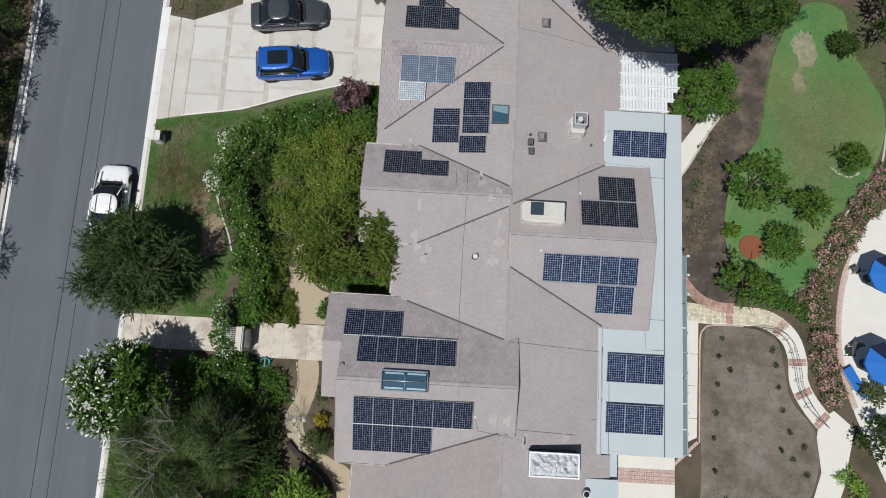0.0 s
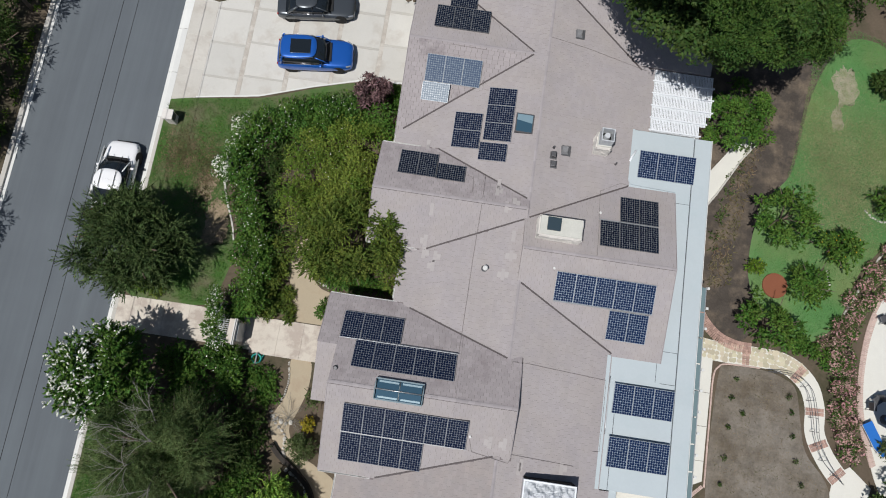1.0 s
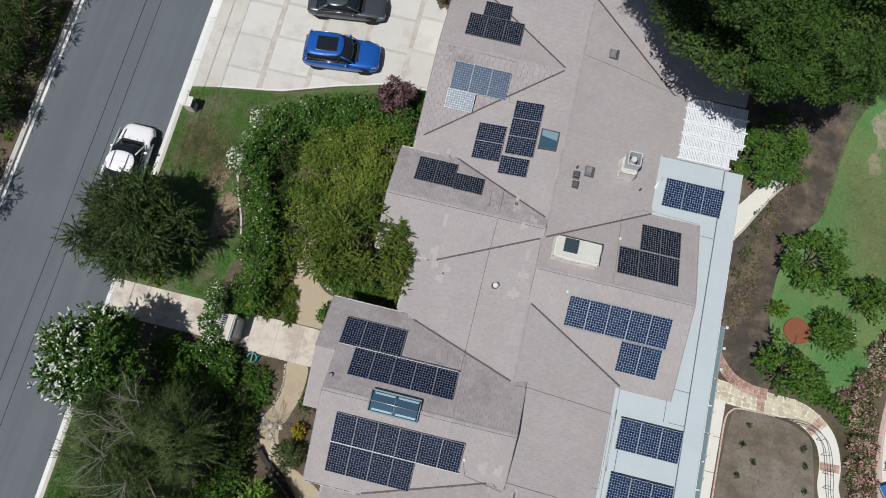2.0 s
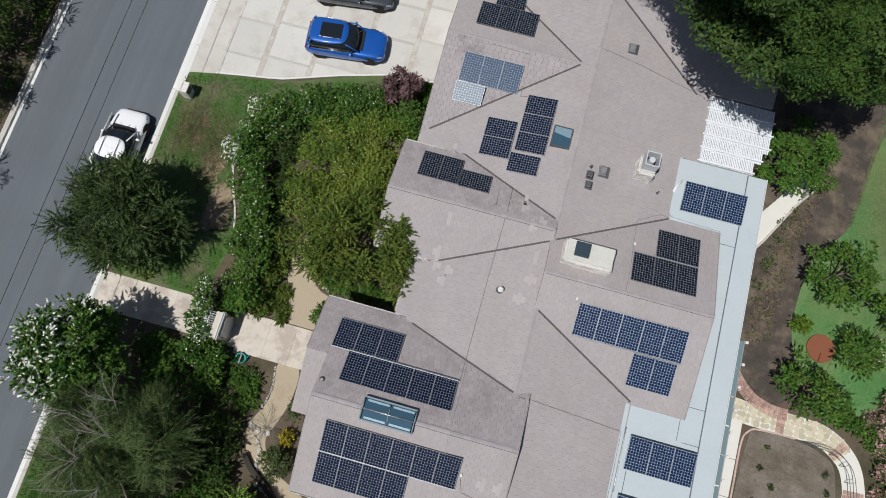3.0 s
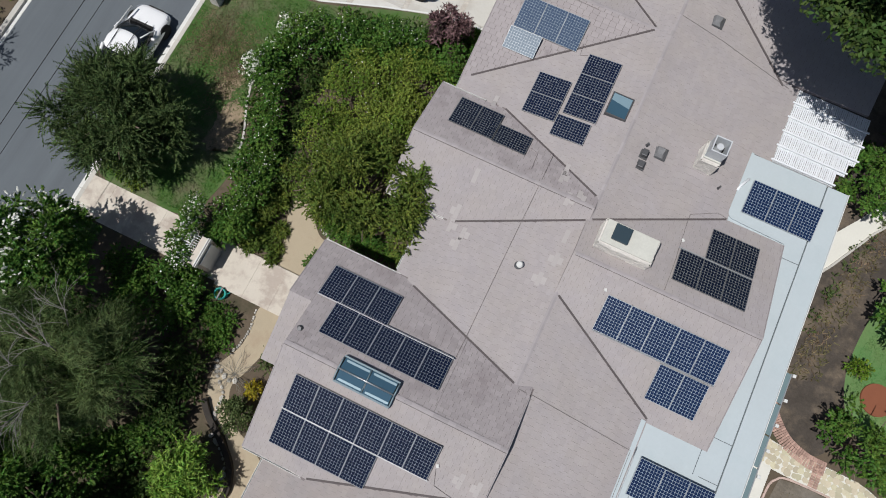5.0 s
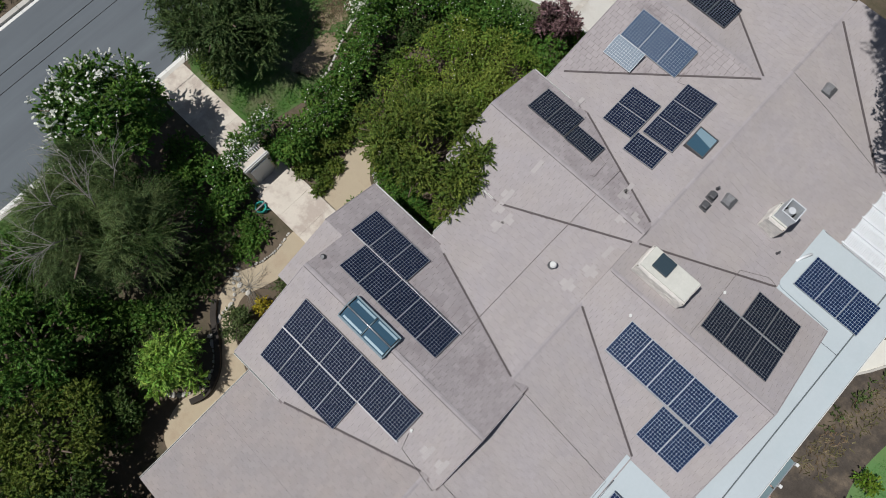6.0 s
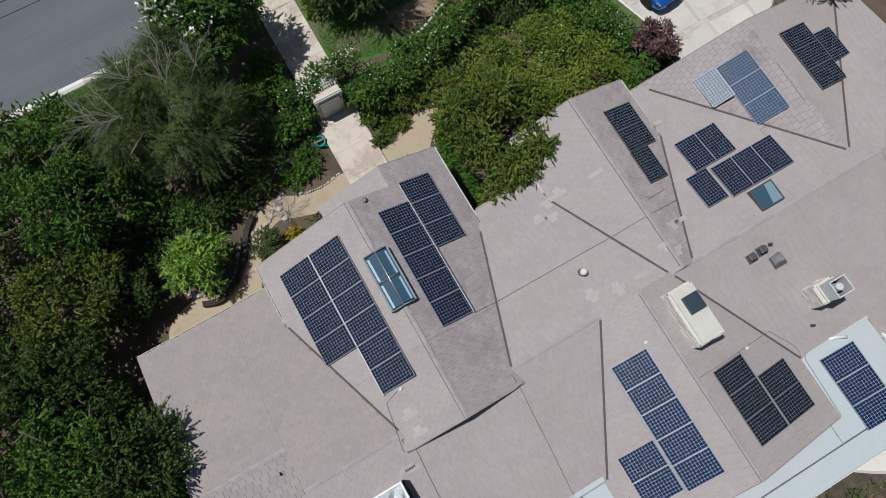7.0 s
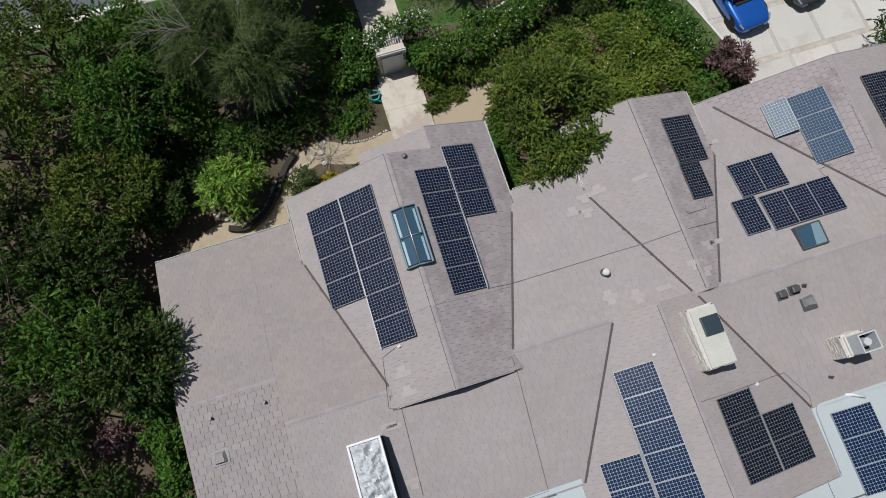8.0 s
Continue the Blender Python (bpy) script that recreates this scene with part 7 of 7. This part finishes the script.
# tips near z 17 are unseen, added only to shade the north roof
spreading_tree("tall dark green tree shading the north roof", (15.6, 27.5), (15.1, 23.3, 12.8), (5.2, 5.2, 2.4), 44, 100000, 143, [(5.2, 23.2, 17.5), (5.8, 22.6, 17.5), (6.4, 21.9, 17.5), (7.0, 21.2, 17.5), (7.7, 20.5, 17.5), (8.5, 19.8, 17.5), (9.2, 19.3, 17.3), (9.9, 18.7, 17.0), (6.3, 23.2, 17.5), (6.6, 22.4, 17.5), (7.2, 21.9, 17.5), (7.7, 21.3, 17.5), (8.3, 20.7, 17.5), (9.0, 20.2, 17.4), (9.7, 19.6, 17.2), (10.3, 19.0, 16.8), (8.7, 22.0, 17.4), (9.8, 21.0, 17.2), (10.8, 20.0, 16.8), (11.4, 19.2, 15.6), (12.2, 19.0, 14.6), (7.2, 22.9, 17.5), (9.4, 22.4, 17.2), (10.6, 21.6, 16.4)], fat=0.5, inner=0.85, inner_size=0.22)
# last two trees are unseen, added to block sky light from the north-east roof
for at, r, h, seed in (((24.0, 28.4), 2.5, 7.4, 145), ((17.0, 31.0), 4.5, 13.5, 146), ((10.0, 32.0), 4.0, 12.5, 147)):
    tree("shade_tree", "tall dark-green tree to the north, blocking part of the sky", at, r, h, LEAF_BOUGH, 22000, 0.18, seed, clump=0.7, n=70, trunk=0.3, slim=0.4, group="north trees", rz_share=0.42)
for at, r, h, seed in (((32.3, 25.4), 2.6, 4.6, 149), ((33.9, 21.6), 2.2, 3.8, 151), ((35.0, 18.4), 2.0, 3.4, 152), ((31.2, 28.6), 2.4, 4.6, 154), ((29.4, 23.6), 0.8, 1.2, 153)):
    tree("garden_tree", "dark green tree at the lawn's far edge", at, r, h, LEAF_DARK, 7000, 0.18, seed, clump=0.45, n=70, group="lawn edge trees")
mass("rose_bed", "bed of pink roses along the pool deck", [(26.9, 6.9), (28.0, 9.0), (29.2, 11.2), (30.8, 13.2), (32.4, 15.6)], 2.1, 0.9, LEAF_ROSE, 14000, 0.12, 155, blossom=FLOWER_PINK, blossom_count=4600, category="rose bed", clump=0.25, blossom_size=0.1)
mass("rose_bed", "bed of pink roses along the pool deck", [(27.4, 6.6), (27.6, 4.6), (27.7, 2.8), (28.0, 1.2)], 1.8, 0.8, LEAF_ROSE, 8000, 0.12, 157, blossom=FLOWER_PINK, blossom_count=3800, category="rose bed", clump=0.25, blossom_size=0.1)
mass("border_plants", "low green plants where the lawn meets the path", [(24.6, 6.9), (25.8, 6.6), (26.8, 6.0)], 1.3, 0.7, LEAF_MID, 3600, 0.12, 159, category="plants", clump=0.22)
bush("dark_bush", "dark bush at the pool deck's corner", (30.3, -0.9), 1.5, 1.8, LEAF_DARK, 5500, 0.14, 161)
bush("grey_bush", "silvery-green bush on the pool deck", (30.3, 1.6), 0.9, 1.0, LEAF_GREY, 2400, 0.12, 163)
mass("deck_plants", "light green low plants beside the garden walk", [(28.6, -3.2), (29.4, -4.4), (29.6, -6.0)], 1.4, 0.7, LEAF_BRIGHT, 3200, 0.12, 165, category="plants", clump=0.24)
mass("strip_plants", "dry weeds on the mulched strip", [(19.6, 11.5), (20.4, 15.6), (22.6, 21.0)], 0.9, 0.3, LEAF_GREY, 1300, 0.11, 167, category="weeds", clump=0.16)
seedling = random.Random(9)
spots = [(21.5, 4.3), (21.3, 3.2), (21.2, 1.6), (21.0, -0.2), (20.9, -1.6), (21.0, -3.5), (24.6, 3.8), (24.7, 2.9), (24.8, 1.6), (25.0, 0.2), (25.4, -1.0), (26.2, -1.8), (25.6, -2.6), (26.4, -3.4), (22.0, 2.4), (21.6, -5.0), (24.9, -2.0)]
for k, (x, y) in enumerate(spots):
    bush("seedling", "small green seedling in bare dirt", (x, y), 0.16 + 0.15 * seedling.random(), 0.3, LEAF_DARK if k % 3 else LEAF_GREY, 170, 0.08, 180 + k, n=8, clump=0.11, sprig=0.06, trunk=0.01, category="seedling", group="bed seedlings")


# ---- grass ----
def turf(name, label, polygon, count, size, material, seed, holes=(), spots=()):
    """Short blades scattered inside a plan outline."""
    g = np.random.default_rng(seed)
    p = np.array(polygon)
    lo, hi = p.min(0), p.max(0)
    q = lo + (hi - lo) * g.random((count * 2, 2))
    if spots:
        q = np.concatenate([np.array([cx, cy]) + g.normal(size=(count * 2 // len(spots), 2)) * np.array([sx, sy]) for cx, cy, sx, sy in spots])
        g.shuffle(q)
    inside = np.zeros(len(q), bool)
    for a, b in zip(p, np.roll(p, -1, 0)):
        hit = ((a[1] > q[:, 1]) != (b[1] > q[:, 1])) & (q[:, 0] < (b[0] - a[0]) * (q[:, 1] - a[1]) / (b[1] - a[1] + 1e-9) + a[0])
        inside ^= hit
    for cx, cy, rx, ry in holes:
        inside &= np.sqrt(((q[:, 0] - cx) / rx) ** 2 + ((q[:, 1] - cy) / ry) ** 2) > 0.15 + 1.1 * g.random(len(q))
    q = q[inside][:count]
    n_ = len(q)
    w = 6.283 * g.random(n_)
    t = np.column_stack([np.cos(w), np.sin(w), 0.35 + 0.5 * g.random(n_)]) * (size * (0.5 + g.random(n_)))[:, None]
    s_ = np.column_stack([-np.sin(w), np.cos(w), np.zeros(n_)]) * (size * 0.16)
    base = np.column_stack([q, np.full(n_, 0.012)])
    verts = np.stack([base - s_, base + s_, base + t + s_ * 0.3, base + t - s_ * 0.3], 1).reshape(-1, 3)
    ob = put(name, quads(name, verts, n_, material))
    tagged(ob, label, "grass", kind="stuff")


turf("grass", "short patchy front lawn grass blades", [(-14.55, 4.2), (-14.55, 15.9), (-12.9, 16.4), (-9.0, 17.0), (-4.0, 18.4), (-2.0, 18.6), (-4.5, 16.6), (-8.2, 16.0), (-9.9, 14.0), (-9.5, 10), (-8.6, 7.6), (-9.0, 5.2), (-9.4, 4.0)], 26000, 0.085, GRASS, 301, [(-10.0, 8.9, 1.25, 1.9), (-11.0, 11.0, 0.6, 1.0), (-13.2, 13.0, 1.3, 1.6)])
turf("grass", "short green back lawn grass blades", [(28, 27.5), (26.3, 26.9), (25.2, 25.6), (24.9, 23.0), (24.4, 19.5), (23.6, 15.5), (22.1, 12), (22.2, 9.6), (25.2, 7.2), (27.2, 8.6), (28.4, 11.5), (30.6, 14.4), (32.0, 17.5), (33.0, 22), (31, 26.5)], 52000, 0.06, GRASS_BACK, 303, [(27.3, 23.2, 1.1, 2.2), (26.8, 21.2, 0.7, 1.3), (23.45, 10.1, 0.5, 0.5)])
worn_patch("worn_patch", "pale worn patch in the back lawn", (27.3, 23.4), 0.75, 1.5, 0.016, PALE_EARTH, 7)
worn_patch("worn_patch", "pale worn patch in the back lawn", (26.8, 21.2), 0.4, 0.8, 0.016, PALE_EARTH, 9)
turf("dry_grass", "dry yellowed grass thinning out the back lawn", [(28, 27.4), (26.3, 26.8), (25.2, 25.5), (24.9, 23.0), (24.4, 19.5), (23.6, 15.5), (22.1, 12), (25.2, 7.4), (27.2, 8.8), (28.4, 11.7), (30.6, 14.6), (32.0, 17.5), (33.0, 22), (31, 26.3)], 46000, 0.06, GRASS_DRY, 309, spots=[(27.0, 17.2, 1.5, 2.0), (27.4, 15.6, 1.3, 1.5), (26.4, 19.4, 1.2, 1.8), (29.4, 19.0, 1.2, 2.2)])
turf("dry_grass", "dry yellowed grass thinning out the front lawn", [(-14.5, 4.4), (-14.5, 15.8), (-12.9, 16.3), (-9.0, 16.9), (-9.9, 14.0), (-9.5, 10), (-8.7, 7.6), (-9.4, 4.2)], 4200, 0.11, LITTER, 311, spots=[(-13.2, 13.0, 0.7, 1.0), (-11.2, 11.6, 0.4, 1.2), (-12.4, 12.6, 0.9, 0.8)])
turf("dirt_clods", "dry crumbs and weeds over the dirt bed", [(20.8, 4.6), (23.1, 4.8), (24.9, 4.0), (25.2, 2.6), (25.6, 0.8), (26.8, -0.9), (26.9, -3.2), (25.8, -6.0), (24, -9.3), (20.3, -9.3), (20.5, 0)], 2600, 0.07, LITTER, 313)
turf("grass", "thin dry grass north of the drive", [(-14.4, 23.6), (-12.8, 23.35), (-9.95, 24.6), (-9.5, 34), (-14.4, 34)], 3500, 0.12, GRASS, 315)
turf("leaf_litter", "dry leaves and weeds scattered over bare soil", [(19.4, 9.5), (20.8, 9.6), (20.9, 12.0), (21.6, 15.5), (22.8, 20.5), (22.2, 21.0), (20.6, 16.5), (19.8, 13.5)], 1300, 0.16, LITTER, 307)
turf("grass", "rough dry grass along the kerb", [(-14.5, -25), (-13.0, -25), (-12.6, -4), (-12.8, 1.7), (-14.5, 1.7)], 9000, 0.14, GRASS, 305)

# ---- tree by the garage ----
worn_patch("tree_pit", "bare soil pit in the drive round a tree", (-0.75, 25.6), 0.55, 0.55, 0.03, SOIL, 13)
tree("garage_tree", "small dark-leaved tree beside the garage", (-0.75, 25.6), 1.75, 4.8, LEAF_DARK, 8000, 0.13, 203, clump=0.4, n=60, trunk=0.08, sprig=0.45)
